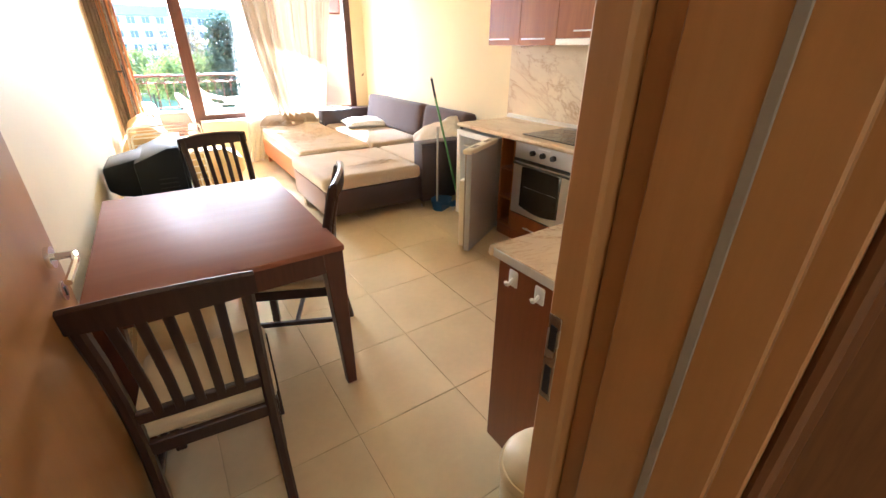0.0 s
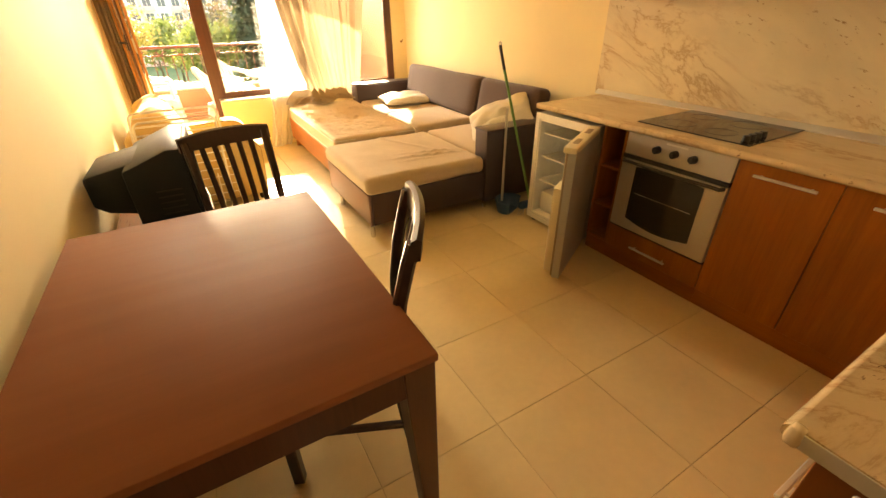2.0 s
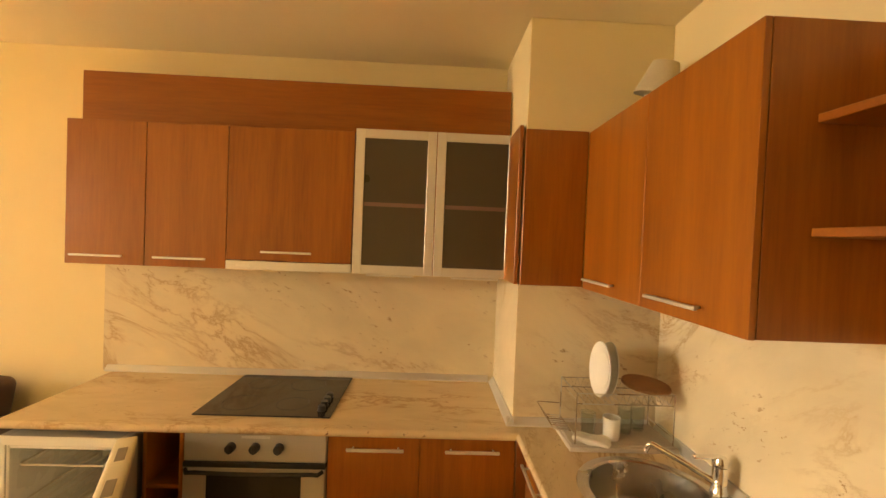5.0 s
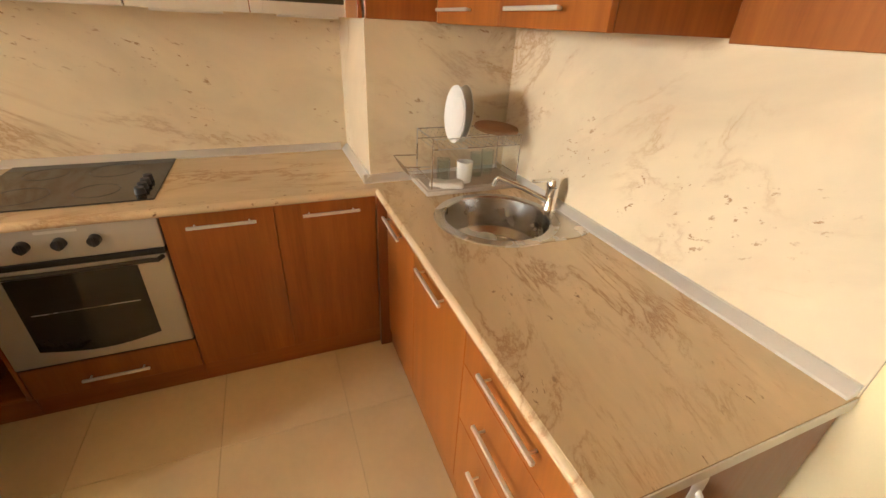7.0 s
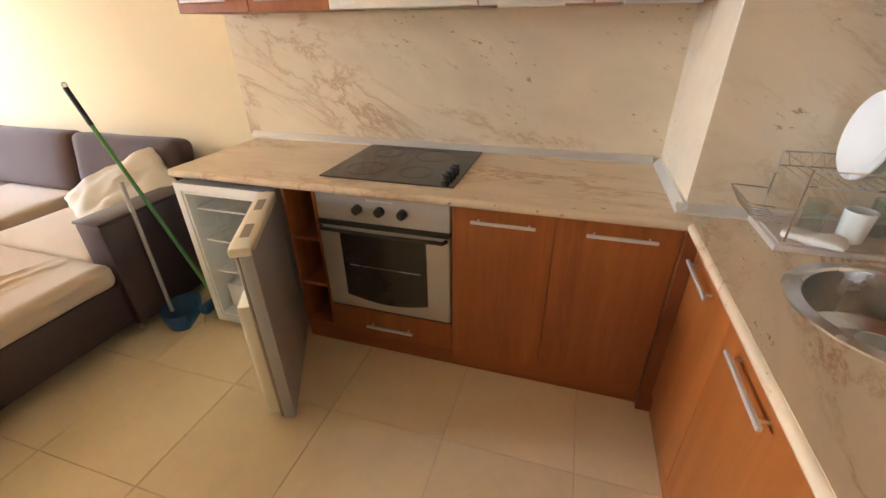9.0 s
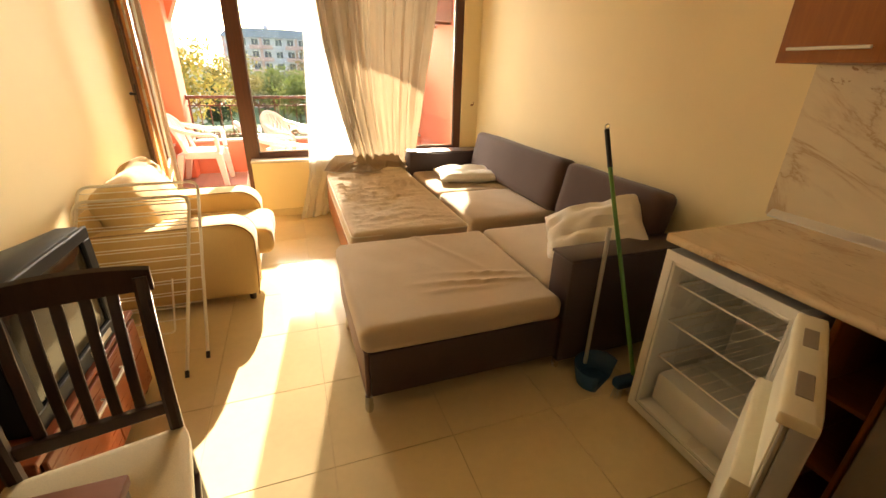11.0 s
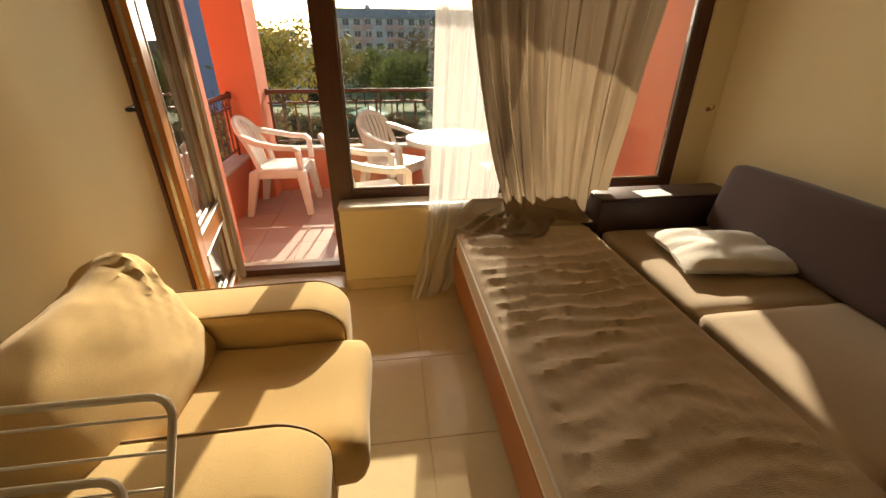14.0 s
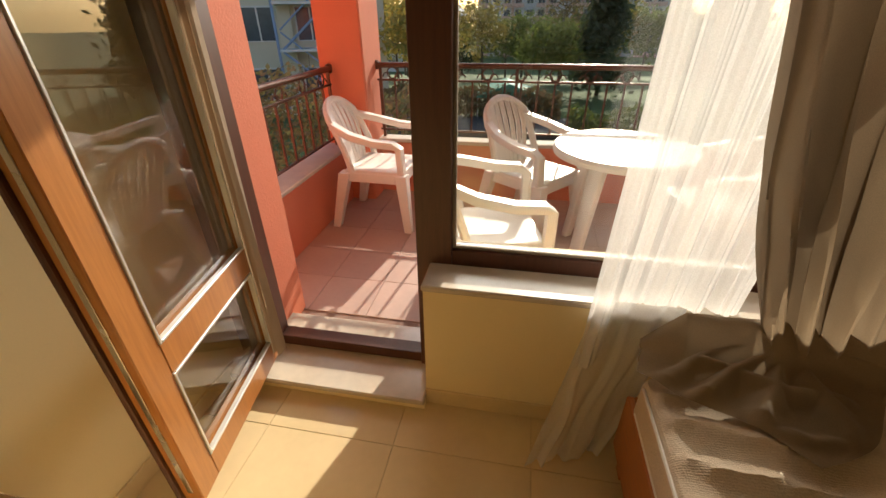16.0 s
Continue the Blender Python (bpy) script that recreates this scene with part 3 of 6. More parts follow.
part("architrave", box(box(bm_new(), 0.872, 0.985, YB, YB + 0.062, 0, 2.16, bevel=0.006), 0.02, 0.985, YB, YB + 0.04, 2.075, 2.16, bevel=0.006), "oak", lin)
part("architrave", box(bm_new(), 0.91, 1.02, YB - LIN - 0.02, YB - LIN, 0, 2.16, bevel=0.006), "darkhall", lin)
part("strike_plate", B(0.8695, 0.8725, YB + 0.03, YB + 0.056, 0.92, 1.10, bevel=0.001), "steel", lin, "steel strike plate")
part("latch_hole", box(B(0.8685, 0.87, YB + 0.036, YB + 0.05, 1.03, 1.08, bevel=0.0), 0.8685, 0.87, YB + 0.036, YB + 0.05, 0.935, 0.995, bevel=0.0), "black", lin)

leaf = thing("door_1", (0.03, -0.03, 0.012), "golden veneered entrance door standing open against the wall", "door", rz=-3.0, kind="structure")
part("leaf", B(0.0, 0.04, 0.0, 0.94, 0, 2.04, bevel=0.003), "oak", leaf)
dh = part("door_handle", cyl(C((0.04, 0.875, 1.035), (0.05, 0.875, 1.035), 0.026, 20), (0.04, 0.875, 1.035), (0.092, 0.875, 1.035), 0.009), "chrome", leaf, "satin steel lever handle")
tube(b := bm_new(), arc([(0.088, 0.875, 1.035), (0.098, 0.83, 1.035), (0.094, 0.74, 1.022)], 0.02), 0.008)
part("lever", b, "chrome", dh)
part("keyhole_plate", lathe(bm_new(), [(0.0, 0.0), (0.024, 0.0), (0.024, 0.005), (0.0, 0.006)], 20), "chrome", leaf).matrix_basis = pose(0.04, 0.875, 0.945, 0, 90, 0)
part("key_slot", B(0.045, 0.0475, 0.871, 0.879, 0.932, 0.956, bevel=0.001), "black", leaf)

# balcony door and window frame
win = thing("window_1", (0, 0, 0), "brown wooden window wall with a fixed pane and balcony doorway", "window", kind="structure")
Y0, Y1 = YG - 0.035, YG + 0.035
part("window_frame", box(bm_new(), 0.085, 0.155, Y0, Y1, 0.028, 2.41), "frame", win)
part("window_frame", box(bm_new(), 0.825, 0.957, Y0 - 0.01, Y1, 0.028, 2.41), "frame", win, "broad brown mullion")
part("window_frame", box(bm_new(), 0.155, 0.825, Y0, Y1, 2.34, 2.41), "frame", win)
part("window_frame", box(bm_new(), 0.957, 3.16, Y0, Y1, 2.34, 2.41), "frame", win)
part("window_frame", box(bm_new(), 3.075, 3.16, Y0, Y1, 0.64, 2.34), "frame", win)
part("window_frame", box(bm_new(), 0.957, 3.16, Y0, Y1, 0.56, 0.64), "frame", win)
part("window_frame", box(bm_new(), 0.155, 0.825, Y0, Y1, 0.056, 0.108), "frame", win)
part("glazing_bead", box(box(box(bm_new(), 3.062, 3.075, Y0 + 0.015, Y0 + 0.03, 0.64, 2.34), 0.957, 0.97, Y0 + 0.015, Y0 + 0.03, 0.64, 2.34), 0.97, 3.062, Y0 + 0.015, Y0 + 0.03, 0.64, 0.652), "rubber", win)
p = part("pane", B(0.96, 3.07, YG, YG + 0.02, 0.645, 2.335, bevel=0), "pane", win)
p.visible_shadow = False
part("window_sill", B(0.96, 3.14, Y1, 6.42, 0.575, 0.604, bevel=0.006), "stone", win, "pale outer stone sill")

bd = thing("balcony_door", (0.135, 6.225, 0.08), "open glazed balcony door, orange wood outside and brown inside", "door", rz=10)
DW, DH = 0.69, 2.24
part("stile", B(-0.012, 0.046, -0.085, 0, 0, DH), "pine", bd)
part("stile", B(-0.012, 0.046, -DW, -DW + 0.09, 0, DH), "pine", bd)
part("stile_face", B(-0.028, -0.012, -DW - 0.012, -DW + 0.075, -0.01, DH, bevel=0.004), "frame", bd, "dark brown outer face of the stile")
part("rail", B(-0.012, 0.046, -DW + 0.09, -0.085, 0, 0.10), "pine", bd)
part("rail", B(-0.012, 0.046, -DW + 0.09, -0.085, 0.46, 0.565), "pine", bd)
part("rail", B(-0.012, 0.046, -DW + 0.09, -0.085, DH - 0.09, DH), "pine", bd)
for z0, z1 in ((0.10, 0.46), (0.565, DH - 0.09)):
    part("pane", B(0.010, 0.024, -DW + 0.088, -0.083, z0 - 0.002, z1 + 0.002, bevel=0), "pane", bd).visible_shadow = False
    bead = bm_new()
    for ya, yb in ((-DW + 0.09, -DW + 0.10), (-0.095, -0.085)):
        box(bead, 0.03, 0.05, ya, yb, z0, z1, bevel=0.002)
    for za, zb in ((z0, z0 + 0.01), (z1 - 0.01, z1)):
        box(bead, 0.03, 0.05, -DW + 0.10, -0.095, za, zb, bevel=0.002)
    part("glazing_bead", bead, "alu", bd, "bright glazing bead")
part("lock_strip", B(0.008, 0.024, -DW - 0.003, -DW, 0.05, DH - 0.05, bevel=0.001), "steel", bd, "steel espagnolette strip")
hnd = part("handle", box(bm_new(), -0.04, -0.028, -DW + 0.02, -DW + 0.05, 1.09, 1.23, bevel=0.005), "black", bd, "dark lever handle")
part("lever", tube(bm_new(), arc([(-0.035, -DW + 0.035, 1.16), (-0.075, -DW + 0.035, 1.16), (-0.08, -DW + 0.15, 1.16)], 0.02), 0.009), "black", hnd)

# ---- kitchen ----
XF, ZC = 2.713, 0.88       # face of the east units, top of the counter


def bar_handle(bm, p, q, off, r=0.006):
    """A flat bar on two feet; off: how it stands off its door."""
    p, q, o = Vector(p), Vector(q), Vector(off)
    d = (q - p).normalized()
    for k in (p + d * 0.02, q - d * 0.02):
        cyl(bm, k, k + o, 0.004, 8)
    a, c = p + o, q + o
    lo = [min(a[i], c[i]) - r for i in range(3)]
    hi = [max(a[i], c[i]) + r for i in range(3)]
    return box(bm, lo[0], hi[0], lo[1], hi[1], lo[2], hi[2], bevel=0.002)


def east_unit(name, y0, y1, doors, label, z0=0.10, z1=0.84):
    """A base unit on the east wall; doors: (y0, y1, z0, z1, handle y0, handle y1, handle z)."""
    u = thing(name, (XF, (y0 + y1) / 2, 0), label, "cabinet", group="kitchen base units")
    c = (y0 + y1) / 2
    part("body", box(bm_new(), 0.020, 0.60, y0 - c + 0.002, y1 - c - 0.002, z0, z1, bevel=0.001), "cherry", u)
    part("plinth", B(0.012, 0.03, y0 - c, y1 - c, 0.0, 0.098, bevel=0.001), "cherry_x", u)
    for a, b, za, zb, ha, hb, hz in doors:
        d = part("door", B(0.0, 0.018, a - c + 0.0015, b - c - 0.0015, za, zb, bevel=0.0015), "cherry", u)
        part("handle", bar_handle(bm_new(), (0, ha - c, hz), (0, hb - c, hz), (-0.026, 0, 0)), "alu", d, "brushed aluminium bar handle")
    return u


east_unit("base_cabinet", 0.60, 1.425, [(1.026, 1.425, 0.10, 0.845, 1.10, 1.335, 0.787), (0.605, 1.026, 0.10, 0.845, 0.685, 0.91, 0.787)], "cherry veneered base cabinet with two doors")
solo("corner_filler", B(2.688, 2.735, 0.538, 0.604, 0.0, 0.845, bevel=0.001), "endwood", "dark cherry corner filler between the base units", "filler", kind="structure")
u = east_unit("oven_housing", 1.425, 2.038, [(1.427, 2.036, 0.10, 0.248, 1.62, 1.845, 0.165)], "cherry oven housing with a shallow drawer", z1=0.25)

ov = thing("oven", (XF, 1.7315, 0.252), "stainless built-in oven with black glass door", "oven")
part("body", B(0.02, 0.55, -0.29, 0.29, 0.002, 0.585), "black", ov)
part("control_panel", B(-0.004, 0.02, -0.302, 0.302, 0.462, 0.60, bevel=0.003), "satin", ov)
dr = part("oven_door", B(-0.012, 0.02, -0.302, 0.302, 0.012, 0.44, bevel=0.004), "satin", ov)
b = bm_new()
N = 14
arcu = [(-0.20 + 0.40 * i / N, 0.085 - 0.030 * math.sin(math.pi * i / N)) for i in range(N + 1)]
arco = [(0.20 - 0.40 * i / N, 0.405 + 0.012 * math.sin(math.pi * i / N)) for i in range(N + 1)]
prism(b, arcu + arco, "x", -0.0155, -0.010)
part("door_glass", b, "ovenglass", dr, "curved black oven glass")
part("oven_shelf", B(-0.0165, -0.0155, -0.17, 0.17, 0.25, 0.253, bevel=0), "steel", dr)
part("top_band", B(-0.014, 0.01, -0.302, 0.302, 0.44, 0.462, bevel=0.002), "black", ov)
part("oven_handle", tube(bm_new(), [(-0.012, -0.29, 0.43), (-0.034, -0.275, 0.427)] + [(-0.034, -0.25 + 0.5 * i / 10, 0.429 - 0.004 * math.sin(math.pi * i / 10)) for i in range(11)] + [(-0.034, 0.275, 0.427), (-0.012, 0.29, 0.43)], 0.009), "black", dr, "curved black oven handle")
for ky in (-0.102, 0.0, 0.102):
    k = part("knob", C((-0.004, ky, 0.527), (-0.03, ky, 0.527), 0.021, 20, 0.019), "black", ov)
    part("pointer", B(-0.034, -0.03, ky - 0.004, ky + 0.004, 0.508, 0.546, bevel=0.001), "black", k)
part("label_strip", B(-0.0055, -0.004, -0.06, 0.06, 0.565, 0.575, bevel=0), "alu", ov)
part("seam", B(-0.002, 0.02, -0.304, 0.304, 0.0, 0.011, bevel=0.001), "black", ov)

# open shelf unit between oven and refrigerator
sh = thing("shelf_unit", (XF, 2.125, 0), "narrow open cherry shelf unit beside the oven", "shelf unit", group="kitchen base units")
part("side_panel", B(0.0, 0.55, -0.085, -0.069, 0.10, 0.84), "cherry", sh)
part("side_panel", B(0.0, 0.55, 0.069, 0.085, 0.10, 0.84), "cherry", sh)
part("back_panel", B(0.53, 0.55, -0.069, 0.069, 0.10, 0.84), "cherry", sh)
for z in (0.10, 0.335, 0.585):
    part("shelf", B(0.004, 0.53, -0.069, 0.069, z, z + 0.018), "cherry_x", sh)
part("plinth", B(0.012, 0.03, -0.085, 0.085, 0.0, 0.098, bevel=0.001), "cherry_x", sh)

# refrigerator with its door swung open
fr = thing("refrigerator", (2.665, 2.5, 0), "small silver-grey refrigerator with its door open", "refrigerator")
b = bm_new()
box(b, 0.0, 0.54, -0.262, -0.225, 0.03, 0.825, bevel=0.004)
box(b, 0.0, 0.54, 0.225, 0.262, 0.03, 0.825, bevel=0.004)
box(b, 0.0, 0.54, -0.225, 0.225, 0.79, 0.825, bevel=0.002)
box(b, 0.0, 0.54, -0.225, 0.225, 0.03, 0.07, bevel=0.002)
box(b, 0.50, 0.54, -0.225, 0.225, 0.07, 0.79, bevel=0.002)
part("body", b, "fridge_grey", fr)
b = bm_new()
box(b, -0.003, 0.50, -0.225, -0.212, 0.07, 0.79, bevel=0.003)
box(b, -0.003, 0.50, 0.212, 0.225, 0.07, 0.79, bevel=0.003)
box(b, -0.003, 0.50, -0.212, 0.212, 0.775, 0.79, bevel=0.003)
box(b, -0.003, 0.50, -0.212, 0.212, 0.07, 0.088, bevel=0.003)
box(b, 0.485, 0.50, -0.212, 0.212, 0.088, 0.775, bevel=0.003)
box(b, 0.30, 0.485, -0.212, 0.212, 0.088, 0.24, bevel=0.02, seg=3)
part("liner", b, "enamel", fr, "white refrigerator interior")
fb = bm_new()
for ya, yb, za, zb in ((-0.262, 0.262, 0.79, 0.828), (-0.262, 0.262, 0.03, 0.068), (-0.262, -0.226, 0.068, 0.79), (0.226, 0.262, 0.068, 0.79)):
    box(fb, -0.006, -0.001, ya, yb, za, zb, bevel=0.001)
part("face_frame", fb, "enamel", fr)
for z in (0.34, 0.52, 0.69):
    s = part("wire_shelf", tube(bm_new(), arc([(0.45, -0.205, z), (0.03, -0.205, z), (0.03, 0.205, z), (0.45, 0.205, z)], 0.02), 0.004), "wire", fr)
    wb = bm_new()
    for i in range(9):
        cyl(wb, (0.03, -0.18 + 0.045 * i, z), (0.45, -0.18 + 0.045 * i, z), 0.0018, 6)
    part("wires", wb, "wire", s)
part("crisper_drawer", soft(0.05, 0.29, -0.2, 0.2, 0.09, 0.25, 0.02, 4), "milk", fr, "milky plastic drawer")
for fx, fy in ((0.04, -0.22), (0.04, 0.22), (0.5, -0.22), (0.5, 0.22)):
    part("foot", C((fx, fy, 0), (fx, fy, 0.032), 0.018, 12), "black", fr)
fd = part("refrigerator_door", B(-0.045, 0.0, 0.0, 0.525, 0.035, 0.825, bevel=0.006, seg=2), "fridge_grey", fr, "grey refrigerator door swung wide open")
fd.matrix_basis = pose(-0.012, -0.258, 0, 0, 0, 118.5)
part("door_liner", box(soft(0.0, 0.062, 0.025, 0.512, 0.06, 0.60, 0.014, 6), 0.0, 0.018, 0.018, 0.508, 0.05, 0.80, bevel=0.006, seg=2), "liner", fd, "yellowed moulded inner door")
for ga in (0.004, 0.505):
    part("door_gasket", B(0.0, 0.012, ga, ga + 0.016, 0.045, 0.815), "rubber", fd)
part("top_cap", soft(-0.047, 0.03, -0.002, 0.528, 0.80, 0.838, 0.012, 6), "liner", fd, "moulded cream top cap with two grip slots")
for ga in (0.10, 0.34):
    part("grip_slot", B(-0.026, 0.008, ga, ga + 0.11, 0.834, 0.8395, bevel=0.004), "rubber", fd)

# sink run on the south wall
YF = 0.56


def south_unit(name, x0, x1, fronts, label):
    """A base unit on the south wall; fronts: (x0, x1, z0, z1, handle x0, handle x1, handle z)."""
    c = (x0 + x1) / 2
    u = thing(name, (c, YF, 0), label, "cabinet", group="kitchen base units")
    part("body", B(x0 - c + 0.002, x1 - c - 0.002, -0.60, -0.020, 0.10, 0.70 if "sink" in name else 0.84, bevel=0.001), "cherry", u)
    part("plinth", B(x0 - c, x1 - c, -0.03, -0.012, 0, 0.098, bevel=0.001), "cherry_x", u)
    for a, b, za, zb, ha, hb, hz in fronts:
        nm = "drawer_front" if "drawer" in name else "door"
        d = part(nm, B(a - c + 0.0015, b - c - 0.0015, -0.018, 0, za + 0.0015, zb - 0.0015, bevel=0.0015), "cherry", u)
        part("handle", bar_handle(bm_new(), (ha - c, 0, hz), (hb - c, 0, hz), (0, 0.026, 0)), "alu", d, "brushed aluminium bar handle")
    return u


south_unit("sink_cabinet", 1.835, 2.69, [(2.30, 2.69, 0.10, 0.845, 2.44, 2.66, 0.75), (1.835, 2.30, 0.10, 0.845, 1.985, 2.205, 0.75)], "cherry veneered sink cabinet with two doors")
d = south_unit("drawer_cabinet", 1.285, 1.835, [(1.29, 1.835, 0.645, 0.845, 1.45, 1.70, 0.73), (1.29, 1.835, 0.415, 0.645, 1.445, 1.695, 0.54), (1.29, 1.835, 0.10, 0.415, 1.445, 1.695, 0.33)], "cherry veneered drawer cabinet with three drawers")
part("end_panel", B(-0.292, -0.277, -0.60, -0.002, 0.0, 0.842, bevel=0.001), "endwood", d, "red-brown end panel")

wt = thing("worktop", (0, 0, 0), "cream marbled laminate worktop over the oven run", "worktop")
part("slab", B(2.684, XR, 0.60, 2.785, 0.845, ZC, bevel=0.002), "counter", wt)
part("front_nosing", C((2.689, 0.60, 0.8625), (2.689, 2.785, 0.8625), 0.0172, 14), "counter", wt, "rounded laminate front edge")
part("end_edge", B(2.684, XR, 2.785, 2.80, 0.846, ZC - 0.001, bevel=0.004, seg=2), "counter", wt, "laminate end edge")
st = thing("sink_worktop", (0, 0, 0), "cream marbled laminate worktop around the sink", "worktop")
SC, SR = Vector((2.27, 0.245)), 0.205
b = bm_new()
ring, edge = [], []
rect = [(1.263, 0.60), (1.263, YB), (2.788, YB), (2.788, 0.60)]
K = 48
for i in range(K):
    t = 2 * math.pi * i / K
    ring.append((SC.x + SR * math.cos(t), SC.y + SR * math.sin(t)))
    dxy = (math.cos(t), math.sin(t))
    s = min([((1.263 if dxy[0] < 0 else 2.788) - SC.x) / dxy[0] if abs(dxy[0]) > 1e-6 else 9, ((YB if dxy[1] < 0 else 0.60) - SC.y) / dxy[1] if abs(dxy[1]) > 1e-6 else 9])
    edge.append((SC.x + s * dxy[0], SC.y + s * dxy[1]))
for cx, cy in rect:
    j = min(range(K), key=lambda i: (edge[i][0] - cx) ** 2 + (edge[i][1] - cy) ** 2)
    edge[j] = (cx, cy)
va, vb = [[b.verts.new((x, y, z)) for x, y in ring] for z in (ZC, 0.845)]
ea, eb = [[b.verts.new((x, y, z)) for x, y in edge] for z in (ZC, 0.845)]
for i in range(K):
    j = (i + 1) % K
    b.faces.new((va[i], ea[i], ea[j], va[j]))
    b.faces.new((vb[j], eb[j], eb[i], vb[i]))
    b.faces.new((va[j], vb[j], vb[i], va[i]))
    b.faces.new((ea[i], eb[i], eb[j], ea[j]))
bmesh.ops.recalc_face_normals(b, faces=b.faces[:])
part("slab", b, "counter_y", st)
part("edge_strip", B(1.2595, 1.2625, YB + 0.01, 0.598, 0.846, ZC - 0.002, bevel=0.001), "alu", st, "grey metal end strip")
part("chipped_corner", soft(1.255, 1.278, 0.582, 0.606, 0.842, 0.883, 0.008, 4, 0.004, 60), "counter_y", st, "worn rounded corner of the laminate")
part("front_nosing", C((1.265, 0.596, 0.8625), (2.674, 0.596, 0.8625), 0.0172, 14), "counter_y", st)

sk = thing("sink", (SC.x, SC.y, ZC), "round stainless steel sink with a drainer corner", "sink")
part("bowl", lathe(bm_new(), [(0.0, -0.15), (0.03, -0.151), (0.15, -0.146), (0.182, -0.12), (0.193, -0.03), (0.197, 0.001), (0.203, 0.006), (0.235, 0.004), (0.238, 0.0), (0.20, -0.002), (0.198, -0.03), (0.187, -0.125), (0.15, -0.152), (0.0, -0.156)], 48), "steel", sk)
b = bm_new()
prism(b, [(-0.232, 0.03)] + [(0.232 * math.cos(radians(a)), 0.232 * math.sin(radians(a))) for a in range(180, 281, 10)][1:] + [(0.02, -0.262), (-0.06, -0.275), (-0.16, -0.275), (-0.215, -0.255), (-0.236, -0.19)], "z", 0.0, 0.005)
part("drainer_corner", b, "steel", sk)
part("drain", lathe(bm_new(), [(0, -0.149), (0.03, -0.148), (0.036, -0.146), (0.036, -0.15)], 20), "chrome", sk)
part("overflow", box(bm_new(), -0.02, 0.02, -0.194, -0.188, -0.07, -0.05, bevel=0.004), "black", sk)
tp = thing("tap", (2.27, 0.012, ZC), "chrome single-lever mixer tap", "tap")
part("base", lathe(bm_new(), [(0.0, 0.004), (0.028, 0.004), (0.026, 0.02), (0.023, 0.025), (0.023, 0.10), (0.0, 0.105)], 24), "chrome", tp)
part("spout", tube(bm_new(), arc([(0, 0.015, 0.045), (0.06, 0.08, 0.075), (0.14, 0.165, 0.105), (0.15, 0.175, 0.07)], 0.015), 0.0105, 12), "chrome", tp)
part("lever", box(lathe(bm_new(), [(0.0, 0.135), (0.018, 0.13), (0.025, 0.112), (0.025, 0.103), (0.0, 0.103)], 20), -0.009, 0.009, 0.0, 0.095, 0.124, 0.136, bevel=0.004, seg=2), "chrome", tp)


def cup(name, loc, r, h, material, label, handle=True):
    c = thing(name, loc, label, "cup" if material == "ceramic" else "glass")
    part("body", lathe(bm_new(), [(0.0, 0.004), (r * 0.82, 0.0), (r * 0.9, 0.006), (r, h), (r - 0.004, h), (r * 0.86, 0.01), (0.0, 0.009)], 24), material, c)
    if handle:
        part("handle", tube(bm_new(), [(r * 0.95 + 0.028 * math.sin(t) , 0, h * 0.5 - 0.3 * h * math.cos(t)) for t in [math.pi * i / 10 for i in range(11)]], 0.005), material, c)
    return c


cup("mug", (2.24, 0.30, ZC - 0.145), 0.042, 0.085, "ceramic", "white china mug standing in the sink").rotation_euler = (0, 0, 2.4)
solo("saucer", lathe(bm_new(), [(0, 0.004), (0.04, 0.003), (0.07, 0.014), (0.068, 0.017), (0.038, 0.007), (0, 0.008)], 28), "ceramic", "white china saucer lying in the sink", "saucer", (2.20, 0.20, ZC - 0.148))

# hob
hb = thing("hob", (3.05, 1.745, ZC), "black glass ceramic hob set in the worktop", "hob")
part("glass", B(-0.272, 0.265, -0.312, 0.30, 0.0005, 0.0065, bevel=0.002), "hob", hb)
for cx, cy, r in ((-0.13, 0.14, 0.09), (0.13, 0.14, 0.075), (-0.13, -0.1, 0.075), (0.13, -0.1, 0.09)):
    part("cooking_zone", tube(bm_new(), [(cx + r * math.cos(2 * math.pi * i / 32), cy + r * math.sin(2 * math.pi * i / 32), 0.0066) for i in range(32)], 0.0009, 4, True), "black", hb, "thin dark ring")
for i in range(4):
    part("knob", lathe(bm_new(), [(0.0, 0.026), (0.016, 0.025), (0.019, 0.004), (0.019, 0.0), (0.0, 0.0)], 18, (-0.20 + 0.052 * i, -0.255, 0.0065)), "black", hb)

# splash panels and their trims
spl = thing("splashback", (0, 0, 0), "cream marbled splash panels with brown veins", "splashback", kind="structure")
part("panel", B(XR - 0.010, XR, 0.60, 2.87, ZC, 1.516, bevel=0.001), "splash", spl)
part("panel", B(2.79, XR - 0.010, 0.60, 0.61, ZC, 1.516, bevel=0.001), "splash", spl)
part("panel", B(2.78, 2.79, YB + 0.01, 0.61, ZC, 1.516, bevel=0.001), "splash", spl)
part("panel", B(1.263, 2.78, YB, YB + 0.010, ZC, 1.53, bevel=0.001), "splash", spl)


def strip(poly, axis, a, b):
    return prism(bm_new(), poly, axis, a, b)


